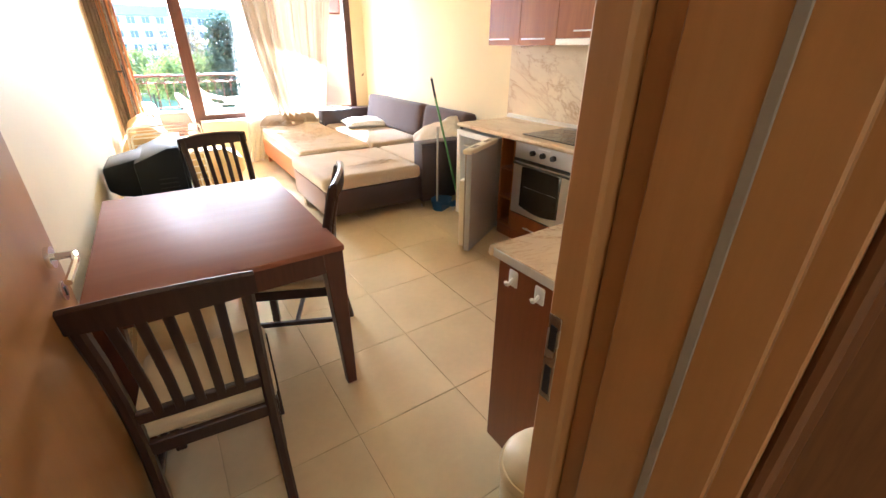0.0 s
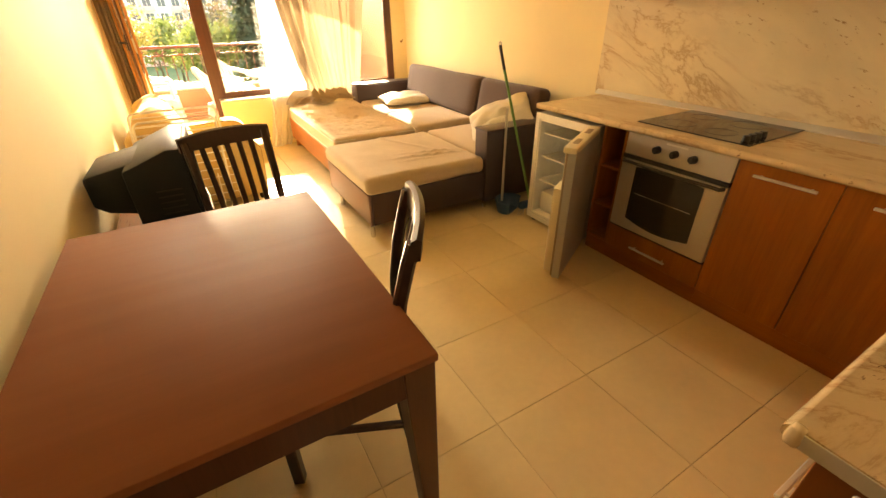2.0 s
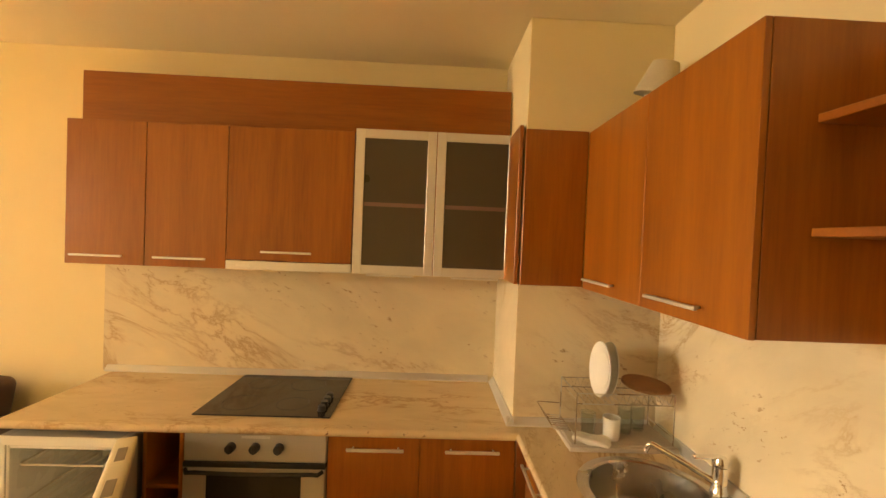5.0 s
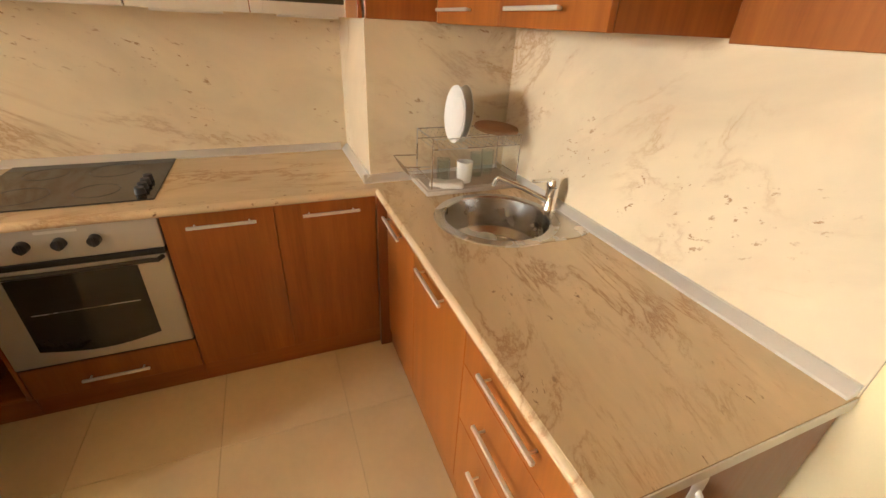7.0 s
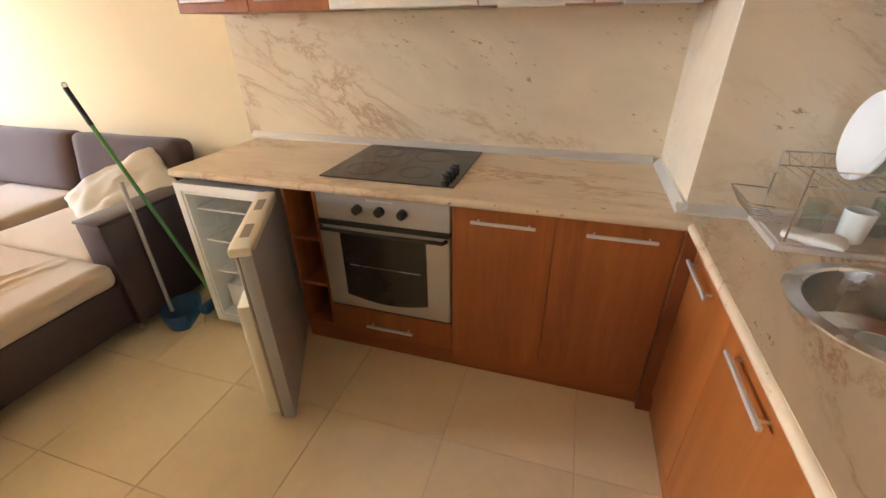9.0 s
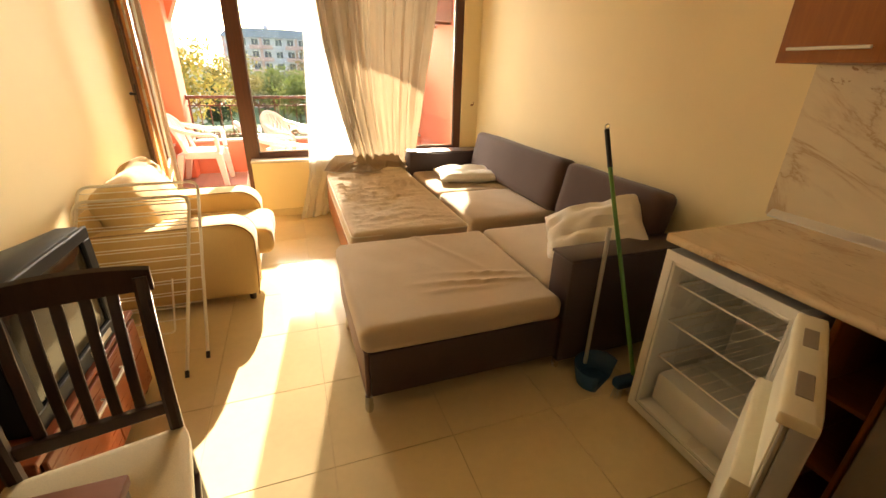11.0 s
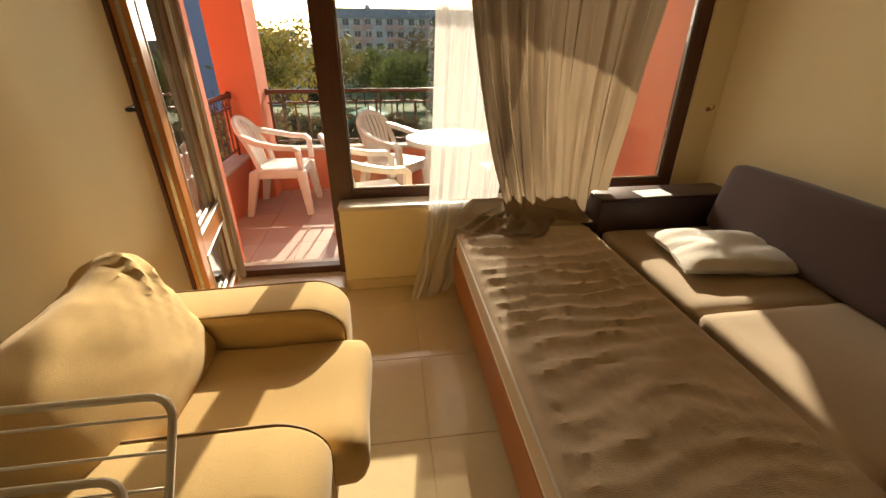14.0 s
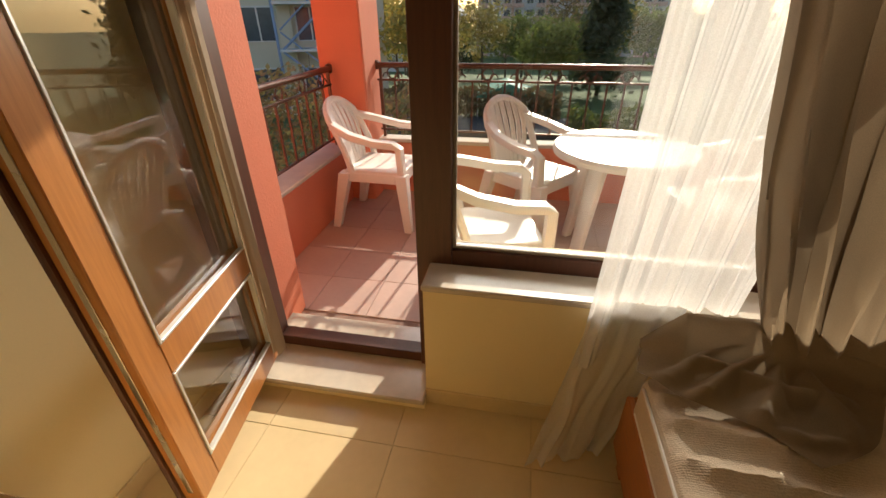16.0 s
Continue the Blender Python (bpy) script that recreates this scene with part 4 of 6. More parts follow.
part("seal_strip", strip([(XR - 0.01, ZC), (XR - 0.042, ZC), (XR - 0.042, ZC + 0.008), (XR - 0.02, ZC + 0.032), (XR - 0.01, ZC + 0.032)], "y", 0.645, 2.84), "alu", spl, "aluminium sealing strip")
part("seal_strip", strip([(0.61, ZC), (0.642, ZC), (0.642, ZC + 0.008), (0.62, ZC + 0.032), (0.61, ZC + 0.032)], "x", 2.75, XR - 0.042), "alu", spl, "aluminium sealing strip")
part("seal_strip", strip([(2.78, ZC), (2.748, ZC), (2.748, ZC + 0.008), (2.77, ZC + 0.032), (2.78, ZC + 0.032)], "y", YB + 0.042, 0.64), "alu", spl, "aluminium sealing strip")
part("seal_strip", strip([(YB + 0.01, ZC), (YB + 0.042, ZC), (YB + 0.042, ZC + 0.008), (YB + 0.02, ZC + 0.032), (YB + 0.01, ZC + 0.032)], "x", 1.266, 2.745), "alu", spl, "aluminium sealing strip")

# wall units
XU, ZU, ZT = 3.03, 1.515, 2.23


def wall_unit(name, y0, y1, doors, label, z0=ZU):
    c = (y0 + y1) / 2
    u = thing(name, (XU, c, z0), label, "cabinet", group="kitchen wall units")
    part("body", B(0.019, XR - XU, y0 - c + 0.001, y1 - c - 0.001, 0.001, ZT - z0, bevel=0.001), "cherry", u)
    for a, b, ha, hb in doors:
        d = part("door", B(0, 0.018, a - c + 0.0015, b - c - 0.0015, 0, ZT - z0, bevel=0.0015), "cherry", u)
        part("handle", bar_handle(bm_new(), (0, ha - c, 0.045), (0, hb - c, 0.045), (-0.026, 0, 0), 0.0055), "alu", d, "brushed aluminium bar handle")
    return u


wall_unit("wall_cabinet", 2.038, 2.825, [(2.438, 2.825, 2.535, 2.775), (2.038, 2.438, 2.13, 2.375)], "cherry veneered wall cabinet with two doors")
wall_unit("hood_cabinet", 1.412, 2.038, [(1.412, 2.038, 1.613, 1.85)], "cherry wall cabinet above the extractor", z0=1.562)
hd = thing("extractor_hood", (XU, 1.725, ZU), "slim aluminium extractor hood under the cabinet", "extractor hood")
part("body", B(0.02, 0.30, -0.31, 0.31, 0.004, 0.046), "steel", hd)
part("front_panel", B(-0.004, 0.02, -0.312, 0.312, 0.0, 0.044, bevel=0.003), "alu", hd)
part("switch", B(-0.006, -0.003, 0.19, 0.26, 0.015, 0.028, bevel=0.001), "white", hd)
g = thing("glass_cabinet", (XU, 0.998, ZU), "cherry wall cabinet with aluminium-framed frosted glass doors", "cabinet", group="kitchen wall units")
part("body", B(0.03, XR - XU, -0.410, 0.41, 0.001, ZT - ZU, bevel=0.001), "cherry", g)
for y0, y1, ha, hb_ in ((0.002, 0.41, 0.10, 0.33), (-0.41, -0.002, -0.33, -0.10)):
    d = part("door_frame", box(box(box(B(0, 0.02, y0, y0 + 0.045, 0, 0.733, bevel=0.002), 0, 0.02, y1 - 0.045, y1, 0, 0.733, bevel=0.002), 0, 0.02, y0 + 0.045, y1 - 0.045, 0, 0.045, bevel=0.002), 0, 0.02, y0 + 0.045, y1 - 0.045, 0.688, 0.733, bevel=0.002), "alu", g, "pale aluminium door frame")
    part("pane", B(0.006, 0.012, y0 + 0.043, y1 - 0.043, 0.043, 0.69, bevel=0), "frosted", d, "brown frosted glass pane")
    part("shelf_edge", B(0.0045, 0.0062, y0 + 0.05, y1 - 0.05, 0.345, 0.365, bevel=0), "sidefab", d, "shelf edge seen through the glass")
    part("handle", bar_handle(bm_new(), (0, ha, -0.004), (0, hb_, -0.004), (-0.02, 0, 0), 0.005), "alu", d)
solo("cornice_panel", B(3.14, 3.158, 0.61, 2.842, ZT, 2.508, bevel=0.002), "cherry_x", "cherry veneered fascia above the wall units", "fascia", kind="structure")
solo("cornice_end", B(3.158, XR, 2.824, 2.842, ZT, 2.508, bevel=0.002), "cherry", "cherry veneered end of the fascia", "fascia", kind="structure")
cp = thing("corner_cabinet", (2.787, 0.45, ZU), "cherry corner panel cabinet beside the column", "cabinet", group="kitchen wall units")
part("front_panel", B(-0.018, 0.0, -0.13, 0.155, 0.0, 0.70, bevel=0.002), "cherry", cp)
part("filler", B(0.0, 0.24, 0.162, 0.18, 0.0, 0.72, bevel=0.002), "cherry", cp)
YU = 0.32
sw = thing("sink_wall_cabinet", (2.285, YU, 1.51), "cherry veneered wall cabinet above the sink", "cabinet", group="kitchen wall units")
part("body", B(-0.485, 0.483, YB - YU, -0.02, 0.001, 0.70, bevel=0.001), "cherry", sw)
for a, b, ha, hb_ in ((-0.019, 0.482, 0.16, 0.42), (-0.485, -0.021, -0.34, -0.10)):
    d = part("door", B(a, b, -0.018, 0, 0, 0.70, bevel=0.0015), "cherry", sw)
    part("handle", bar_handle(bm_new(), (ha, 0, 0.045), (hb_, 0, 0.045), (0, 0.026, 0), 0.0055), "alu", d, "brushed aluminium bar handle")
ws = thing("wall_shelf", (1.55, YB, 1.5), "open cherry wall shelf with two boards", "shelf")
part("back_panel", B(-0.27, 0.248, 0.0, 0.016, 0.0, 0.71, bevel=0.002), "cherry", ws)
for z in (0.24, 0.485):
    part("board", prism(bm_new(), [(0.248, 0.017), (-0.27, 0.017), (-0.27, 0.12), (-0.245, 0.19), (-0.19, 0.235), (0.248, 0.255)], "z", z, z + 0.02, 0.002, 1), "cherry_x", ws)
    for bx in (0.06,):
        part("bracket", lathe(bm_new(), [(0.0, z - 0.05), (0.03, z - 0.045), (0.045, z - 0.02), (0.05, z - 0.001), (0.0, z - 0.001)], 20, (bx, 0.068, 0)), "steel", ws, "small half-round metal bracket")

lp = thing("table_lamp", (2.68, 0.10, 2.212), "small lamp with a cream cone shade on the wall cabinet", "lamp")
part("base", lathe(bm_new(), [(0, 0), (0.06, 0.0), (0.058, 0.012), (0.012, 0.02), (0.009, 0.13), (0.0, 0.13)], 20), "white", lp)
part("shade", lathe(bm_new(), [(0.092, 0.09), (0.052, 0.22), (0.049, 0.22), (0.089, 0.09)], 32), "shade", lp, "cream cone shade tilted on its stem").matrix_basis = pose(-0.005, 0.0, 0.05, 8, -14, 0)
part("bulb", lathe(bm_new(), [(0, 0.085), (0.02, 0.09), (0.028, 0.11), (0.02, 0.14), (0.012, 0.16), (0, 0.16)], 16), "milk", lp).matrix_basis = pose(0, 0, 0.045, 0, 0, 0)

# dish rack
rk = thing("dish_rack", (2.655, 0.205, ZC), "wire dish rack on a pale drip tray by the sink", "dish rack")
part("drip_tray", box(B(-0.125, 0.10, -0.22, 0.225, 0.0, 0.022, bevel=0.006, seg=2), -0.115, 0.09, -0.21, 0.215, 0.022, 0.028, bevel=0.002), "stone", rk, "pale grey drip tray")
for px in (-0.11, 0.085):
    for py in (-0.20, 0.20):
        part("post", C((px, py, 0.028), (px, py, 0.235), 0.0028, 8), "steel", rk)
for px in (-0.11, 0.085):
    z = bm_new()
    cyl(z, (px, -0.20, 0.19), (px, 0.20, 0.19), 0.0025, 6)
    cyl(z, (px, -0.20, 0.232), (px, 0.20, 0.232), 0.0025, 6)
    tube(z, [(px, -0.19 + 0.0145 * i, 0.19 if i % 2 else 0.232) for i in range(27)], 0.0014, 5)
    part("side_lattice", z, "steel", rk)
z = bm_new()
for i in range(14):
    cyl(z, (-0.11, -0.19 + 0.029 * i, 0.19), (0.085, -0.19 + 0.029 * i, 0.19), 0.0014, 5)
part("plate_wires", z, "steel", rk)
for py in (-0.20, 0.20):
    for pz in (0.06, 0.232):
        part("end_wire", C((-0.11, py, pz), (0.085, py, pz), 0.0022, 6), "steel", rk)
z = bm_new()
tube(z, arc([(-0.10, 0.205, 0.12), (-0.10, 0.31, 0.125), (0.075, 0.31, 0.125), (0.075, 0.205, 0.12)], 0.015), 0.0025)
tube(z, arc([(-0.085, 0.21, 0.07), (-0.085, 0.28, 0.075), (0.06, 0.28, 0.075), (0.06, 0.21, 0.07)], 0.015), 0.002)
for i in range(8):
    cyl(z, (-0.085 + 0.0207 * i, 0.28, 0.075), (-0.10 + 0.025 * i, 0.31, 0.125), 0.0013, 5)
    cyl(z, (-0.085 + 0.0207 * i, 0.21, 0.07), (-0.085 + 0.0207 * i, 0.28, 0.075), 0.0013, 5)
part("cutlery_basket", z, "steel", rk, "small wire side basket")
PL = [(0, 0.0), (0.065, 0.0), (0.074, 0.004), (0.114, 0.017), (0.113, 0.021), (0.072, 0.009), (0.062, 0.005), (0, 0.005)]
solo("plate", lathe(bm_new(), PL, 40), "ceramic", "white china plate upright in the dish rack", "plate", (2.635, 0.262, ZC + 0.305), rx=-86, rz=-2, group="plates")
solo("plate", lathe(bm_new(), PL, 40), "milk", "grey-white plate upright behind another plate", "plate", (2.645, 0.222, ZC + 0.302), rx=-84, rz=-4, group="plates")
solo("cork_mat", lathe(bm_new(), [(0, 0), (0.095, 0), (0.098, 0.006), (0.095, 0.014), (0, 0.014)], 32), "cork", "round brown cork mat lying on the rack", "trivet", (2.645, 0.075, ZC + 0.235), rx=3, ry=-4)
cup("mug", (2.60, 0.235, ZC + 0.028), 0.036, 0.09, "ceramic", "white china mug on the drip tray")
for gx, gy in ((2.61, 0.33), (2.66, 0.15), (2.69, 0.08)):
    cup("drinking_glass", (gx, gy, ZC + 0.028), 0.03, 0.105, "clearglass", "clear drinking glass on the drip tray", False)
solo("cloth", soft(-0.07, 0.07, -0.04, 0.04, 0, 0.02, 0.009, 6, 0.008, 30), "pillow", "folded white cloth on the drip tray", "cloth", (2.57, 0.325, ZC + 0.027), rz=60)

# hooks on the end panel
for hy, hz in ((0.485, 0.80), (0.365, 0.797)):
    h = thing("wall_hook", (1.276, hy, hz), "white plastic adhesive hook on the end panel", "hook", group="hooks on the cabinet end")
    part("plate", soft(-0.012, 0.017 - 0.001, -0.024, 0.024, -0.034, 0.034, 0.011, 5), "white", h)
    part("hook", tube(bm_new(), arc([(-0.008, 0, 0.0), (-0.026, 0, -0.014), (-0.036, 0, -0.016), (-0.042, 0, -0.002)], 0.008), 0.0065), "white", h)

bn = thing("waste_bin", (1.12, 0.145, 0), "cream plastic waste bin with a swing lid", "bin")
part("body", soft(-0.105, 0.105, -0.105, 0.105, 0.0, 0.36, 0.075, 12), "binp", bn)
part("rim", lathe(bm_new(), [(0.10, 0.33), (0.125, 0.335), (0.128, 0.355), (0.122, 0.375), (0.10, 0.375)], 32), "binp", bn)
part("lid", lathe(bm_new(), [(0.118, 0.37), (0.116, 0.385), (0.10, 0.41), (0.06, 0.428), (0, 0.433)], 32), "binp", bn)

# ---- dining corner ----
dt = thing("dining_table", (0.492, 1.747, 0), "red-brown veneered dining table against the wall", "table")
TX, TY = 0.437, 0.602
part("tabletop", B(-TX, TX, -TY, TY, 0.725, 0.75, bevel=0.004, seg=2), "table", dt)
for s in (-1, 1):
    part("apron", B(-TX + 0.03, TX - 0.03, s * (TY - 0.022) - 0.011, s * (TY - 0.022) + 0.011, 0.63, 0.725), "tableleg", dt)
    part("apron", B(s * (TX - 0.022) - 0.011, s * (TX - 0.022) + 0.011, -TY + 0.03, TY - 0.03, 0.63, 0.725), "tableleg", dt)
for sx in (-1, 1):
    for sy in (-1, 1):
        b = bm_new()
        xo, yo = sx * (TX - 0.006), sy * (TY - 0.006)
        top = [(xo, yo), (xo - sx * 0.085, yo), (xo - sx * 0.085, yo - sy * 0.085), (xo, yo - sy * 0.085)]
        bot = [(xo, yo), (xo - sx * 0.045, yo), (xo - sx * 0.045, yo - sy * 0.045), (xo, yo - sy * 0.045)]
        va, vb = [b.verts.new((x, y, 0.724)) for x, y in top], [b.verts.new((x, y, 0)) for x, y in bot]
        b.faces.new(va)
        b.faces.new(vb[::-1])
        for i in range(4):
            b.faces.new((va[i], vb[i], vb[(i + 1) % 4], va[(i + 1) % 4]))
        bmesh.ops.recalc_face_normals(b, faces=b.faces[:])
        bmesh.ops.bevel(b, geom=b.edges[:], offset=0.003, segments=1, affect="EDGES")
        part("leg", b, "tableleg", dt)


def dining_chair(loc, rz):
    """Faces +y; its back stands at -y."""
    c = thing("dining_chair", loc, "dark-stained wooden dining chair with slatted back and cream seat", "chair", rz, group="chairs round the table")
    post = [(-0.245, 0.0), (-0.215, 0.18), (-0.195, 0.36), (-0.19, 0.47), (-0.195, 0.60), (-0.215, 0.75), (-0.245, 0.88), (-0.262, 0.935)]
    for s in (-1, 1):
        part("back_leg", sweep(bm_new(), [(s * (0.178 + 0.018 * max(0, z - 0.47)), y, z) for y, z in post], 0.034, 0.040), "wenge", c)
        part("leg", prism(bm_new(), [(0.192 * s - 0.019, 0.172), (0.192 * s + 0.019, 0.172), (0.192 * s + 0.019, 0.21), (0.192 * s - 0.019, 0.21)], "z", 0.0, 0.43, 0.003, 1), "wenge", c)
        part("stretcher", B(s * 0.187 - 0.010, s * 0.187 + 0.010, -0.205, 0.175, 0.225, 0.25), "wenge", c)
        part("seat_rail", B(s * 0.19 - 0.011, s * 0.19 + 0.011, -0.19, 0.18, 0.385, 0.435), "wenge", c)
    part("seat_rail", B(-0.175, 0.175, 0.178, 0.20, 0.385, 0.435), "wenge", c)
    part("seat_rail", B(-0.165, 0.165, -0.205, -0.183, 0.385, 0.435), "wenge", c)
    part("stretcher", B(-0.18, 0.18, -0.02, 0.0, 0.227, 0.248), "wenge", c)
    b = bm_new()
    n = 12
    for z0, z1 in ((0.895, 0.975),):
        rows = []
        for i in range(n + 1):
            u = -1 + 2 * i / n
            x = 0.212 * u
            y = -0.262 - 0.02 * (1 - u * u)
            zt = z1 - 0.016 * u * u
            rows.append([b.verts.new((x, y + dy_ - 0.1 * (z - z0) , z)) for dy_, z in ((-0.014, z0), (0.014, z0), (0.014, zt - 0.006), (0.0, zt), (-0.014, zt - 0.006))])
        for p_, q_ in zip(rows, rows[1:]):
            for j in range(5):
                b.faces.new((p_[j], p_[(j + 1) % 5], q_[(j + 1) % 5], q_[j]))
        b.faces.new(rows[0])
        b.faces.new(rows[-1][::-1])
    bmesh.ops.recalc_face_normals(b, faces=b.faces[:])
    part("top_rail", b, "wenge", c)
    part("lower_rail", B(-0.165, 0.165, -0.212, -0.19, 0.52, 0.56), "wenge", c)
    for i in range(5):
        x = -0.108 + 0.054 * i
        part("slat", sweep(bm_new(), [(x, -0.198 - 0.012, 0.545), (x * 1.02, -0.212 - 0.010, 0.66), (x * 1.05, -0.232 - 0.014, 0.78), (x * 1.08, -0.262 - 0.018, 0.91)], 0.026, 0.012), "wenge", c)
    part("seat", soft(-0.205, 0.205, -0.185, 0.215, 0.432, 0.475, 0.018, 8), "cream", c, "cream upholstered seat pad")
    return c


ch = dining_chair((0.338, 0.985, 0), -6)
copy_thing(ch, pose(0.814, 1.628, 0, 0, 0, 66))
copy_thing(ch, pose(0.735, 2.545, 0, 0, 0, 192))

# ---- television corner ----
ts = thing("tv_stand", (0.275, 3.19, 0), "red-brown television cabinet on castors", "tv stand")
part("top", B(-0.235, 0.245, -0.42, 0.42, 0.415, 0.437, bevel=0.003), "redwood", ts)
part("side_panel", B(-0.225, 0.235, -0.41, -0.392, 0.06, 0.415), "redwood", ts)
part("side_panel", B(-0.225, 0.235, 0.392, 0.41, 0.06, 0.415), "redwood", ts)
part("base_board", B(-0.225, 0.235, -0.392, 0.392, 0.06, 0.08), "redwood", ts)
part("back_panel", B(-0.225, -0.215, -0.392, 0.392, 0.08, 0.415), "redwood", ts)
for s in (-1, 1):
    d = part("door", B(0.236, 0.252, 0.197 * s - 0.194, 0.197 * s + 0.194, 0.068, 0.408), "redwood", ts)
    part("handle", bar_handle(bm_new(), (0.252, 0.03 * s, 0.33), (0.252, 0.16 * s, 0.33), (0.02, 0, 0)), "alu", d, "silver bar handle")
for cx in (-0.19, 0.2):
    for cy in (-0.37, 0.37):
        part("castor", C((cx, cy - 0.012, 0.03), (cx, cy + 0.012, 0.03), 0.03, 16), "black", ts)
tv = thing("television", (0.485, 3.18, 0.437), "bulky charcoal tube television on its cabinet", "television", rz=-2)
b = bm_new()
prism(b, [(0.0, 0.004), (0.0, 0.452), (-0.07, 0.452), (-0.20, 0.40), (-0.27, 0.375), (-0.27, 0.06), (-0.22, 0.004)], "y", -0.303, 0.303, 0.012, 2)
part("cabinet", b, "tv", tv)
b = bm_new()
prism(b, [(-0.20, 0.395), (-0.44, 0.345), (-0.452, 0.33), (-0.452, 0.19), (-0.40, 0.15), (-0.20, 0.10)], "y", -0.20, 0.20, 0.015, 2)
part("tube_hump", b, "tv", tv)
b = bm_new()
for y0, y1, z0, z1 in ((-0.303, 0.303, 0.405, 0.452), (-0.303, 0.303, 0.0, 0.062), (-0.303, -0.245, 0.062, 0.405), (0.245, 0.303, 0.062, 0.405)):
    box(b, 0.0, 0.018, y0, y1, z0, z1, bevel=0.004)
part("bezel", b, "tv", tv)
part("screen", soft(-0.012, 0.010, -0.247, 0.247, 0.06, 0.407, 0.009, 8), "screen", tv, "dark bulging glass screen")
part("control_strip", B(0.018, 0.022, 0.05, 0.22, 0.02, 0.045, bevel=0.002), "greypole", tv, "silver control strip")
for i in range(6):
    part("vent_slot", B(-0.16, -0.05, -0.3045, -0.302, 0.10 + 0.03 * i, 0.108 + 0.03 * i, bevel=0), "black", tv)

for sy, sz in ((4.144, 0.50), (3.80, 0.42)):
    so = thing("wall_socket", (0.0, sy, sz), "cream wall socket on painted plaster", "socket", group="wall sockets")
    part("plate", B(0.0, 0.009, -0.04, 0.04, -0.04, 0.04, bevel=0.003, seg=2), "binp", so)
    part("well", lathe(bm_new(), [(0, 0.0085), (0.019, 0.0095), (0.021, 0.012), (0.023, 0.009)], 20), "binp", so).matrix_basis = pose(0, 0, 0, 0, 90, 0)
solo("power_cable", tube(bm_new(), arc([(0.012, 3.80, 0.42), (0.06, 3.80, 0.43), (0.065, 3.76, 0.24), (0.07, 3.66, 0.03), (0.2, 3.62, 0.008)], 0.05), 0.0045), "white", "white power cable hanging from the socket", "cable")

# ---- drying rack leaning on the armchair ----
dr_ = thing("clothes_rack", (0, 0, 0), "folded cream wire clothes drying rack leaning on the armchair", "drying rack")


def lean(x, s, foot, top):
    return (x, foot[0] + (top[0] - foot[0]) * s, foot[1] + (top[1] - foot[1]) * s)


for k, (xa, xb, fa, fb_, foot, top, nw) in enumerate(((0.145, 0.73, 0.105, 0.73, (3.76, 0.009), (4.40, 0.82), 11), (0.17, 0.705, 0.145, 0.655, (3.62, 0.009), (4.245, 0.778), 11))):
    f = part("tube_frame", tube(bm_new(), arc([lean(fa, 0, foot, top), lean(xa, 1, foot, top), lean(xb, 1, foot, top), lean(fb_, 0, foot, top)], 0.055, 6), 0.0085, 10), "wire", dr_)
    for i in range(nw):
        s = 0.30 + 0.66 * i / (nw - 1)
        x0, x1 = fa + (xa - fa) * s, fb_ + (xb - fb_) * s
        part("wire", C(lean(x0, s, foot, top), lean(x1, s, foot, top), 0.0034, 6), "wire", f)
    for x in (fa, fb_):
        part("foot_cap", C(lean(x, -0.005, foot, top), lean(x, 0.03, foot, top), 0.0105, 10), "black", f)
part("strut", tube(bm_new(), arc([(0.19, 3.93, 0.42), (0.20, 3.80, 0.17), (0.60, 3.80, 0.17), (0.61, 3.93, 0.42)], 0.02), 0.005), "wire", dr_)

# ---- armchair ----
def smooth_step(k):
    k = max(0.0, min(1.0, k))
    return k * k * (3 - 2 * k)


ac = thing("armchair", (0.52, 4.80, 0), "mustard upholstered armchair with rolled arms, facing the bed", "armchair")


def arm_profile():
    p = [(-0.44, 0.06), (0.455, 0.06), (0.47, 0.30)]
    for i in range(9):
        t = radians(5 + 88 * i / 8)
        p.append((0.325 + 0.15 * math.cos(t), 0.43 + 0.135 * math.sin(t)))
    return p + [(-0.44, 0.55)]


for ya, yb in ((-0.50, -0.255), (0.255, 0.50)):
    a = part("arm", prism(bm_new(), arm_profile(), "y", ya, yb, 0.035, 4), "mustard", ac)
    for y in (ya + 0.004, yb - 0.004):
        part("piping", tube(bm_new(), [(x * 0.99, y + (0.012 if y == ya + 0.004 else -0.012), z * 0.995) for x, z in arm_profile()[1:]], 0.0045, 6), "piping", a)
part("base", B(-0.44, 0.44, -0.26, 0.26, 0.05, 0.26, bevel=0.02, seg=2), "mustard", ac)
part("seat_cushion", soft(-0.30, 0.565, -0.268, 0.268, 0.24, 0.43, 0.06, 12, 0.008, 5, lift=lambda u, v: 0.012 * (1 - u * u) * (1 - v * v)), "mustard", ac)
part("piping", tube(bm_new(), arc([(-0.2, -0.25, 0.405), (0.54, -0.25, 0.405), (0.54, 0.25, 0.405), (-0.2, 0.25, 0.405)], 0.05), 0.005, 6), "piping", ac)
part("back", soft(-0.46, -0.34, -0.47, 0.47, 0.05, 0.66, 0.07, 10), "mustard", ac)
b = soft(-0.115, 0.115, -0.345, 0.345, -0.235, 0.235, 0.085, 26)
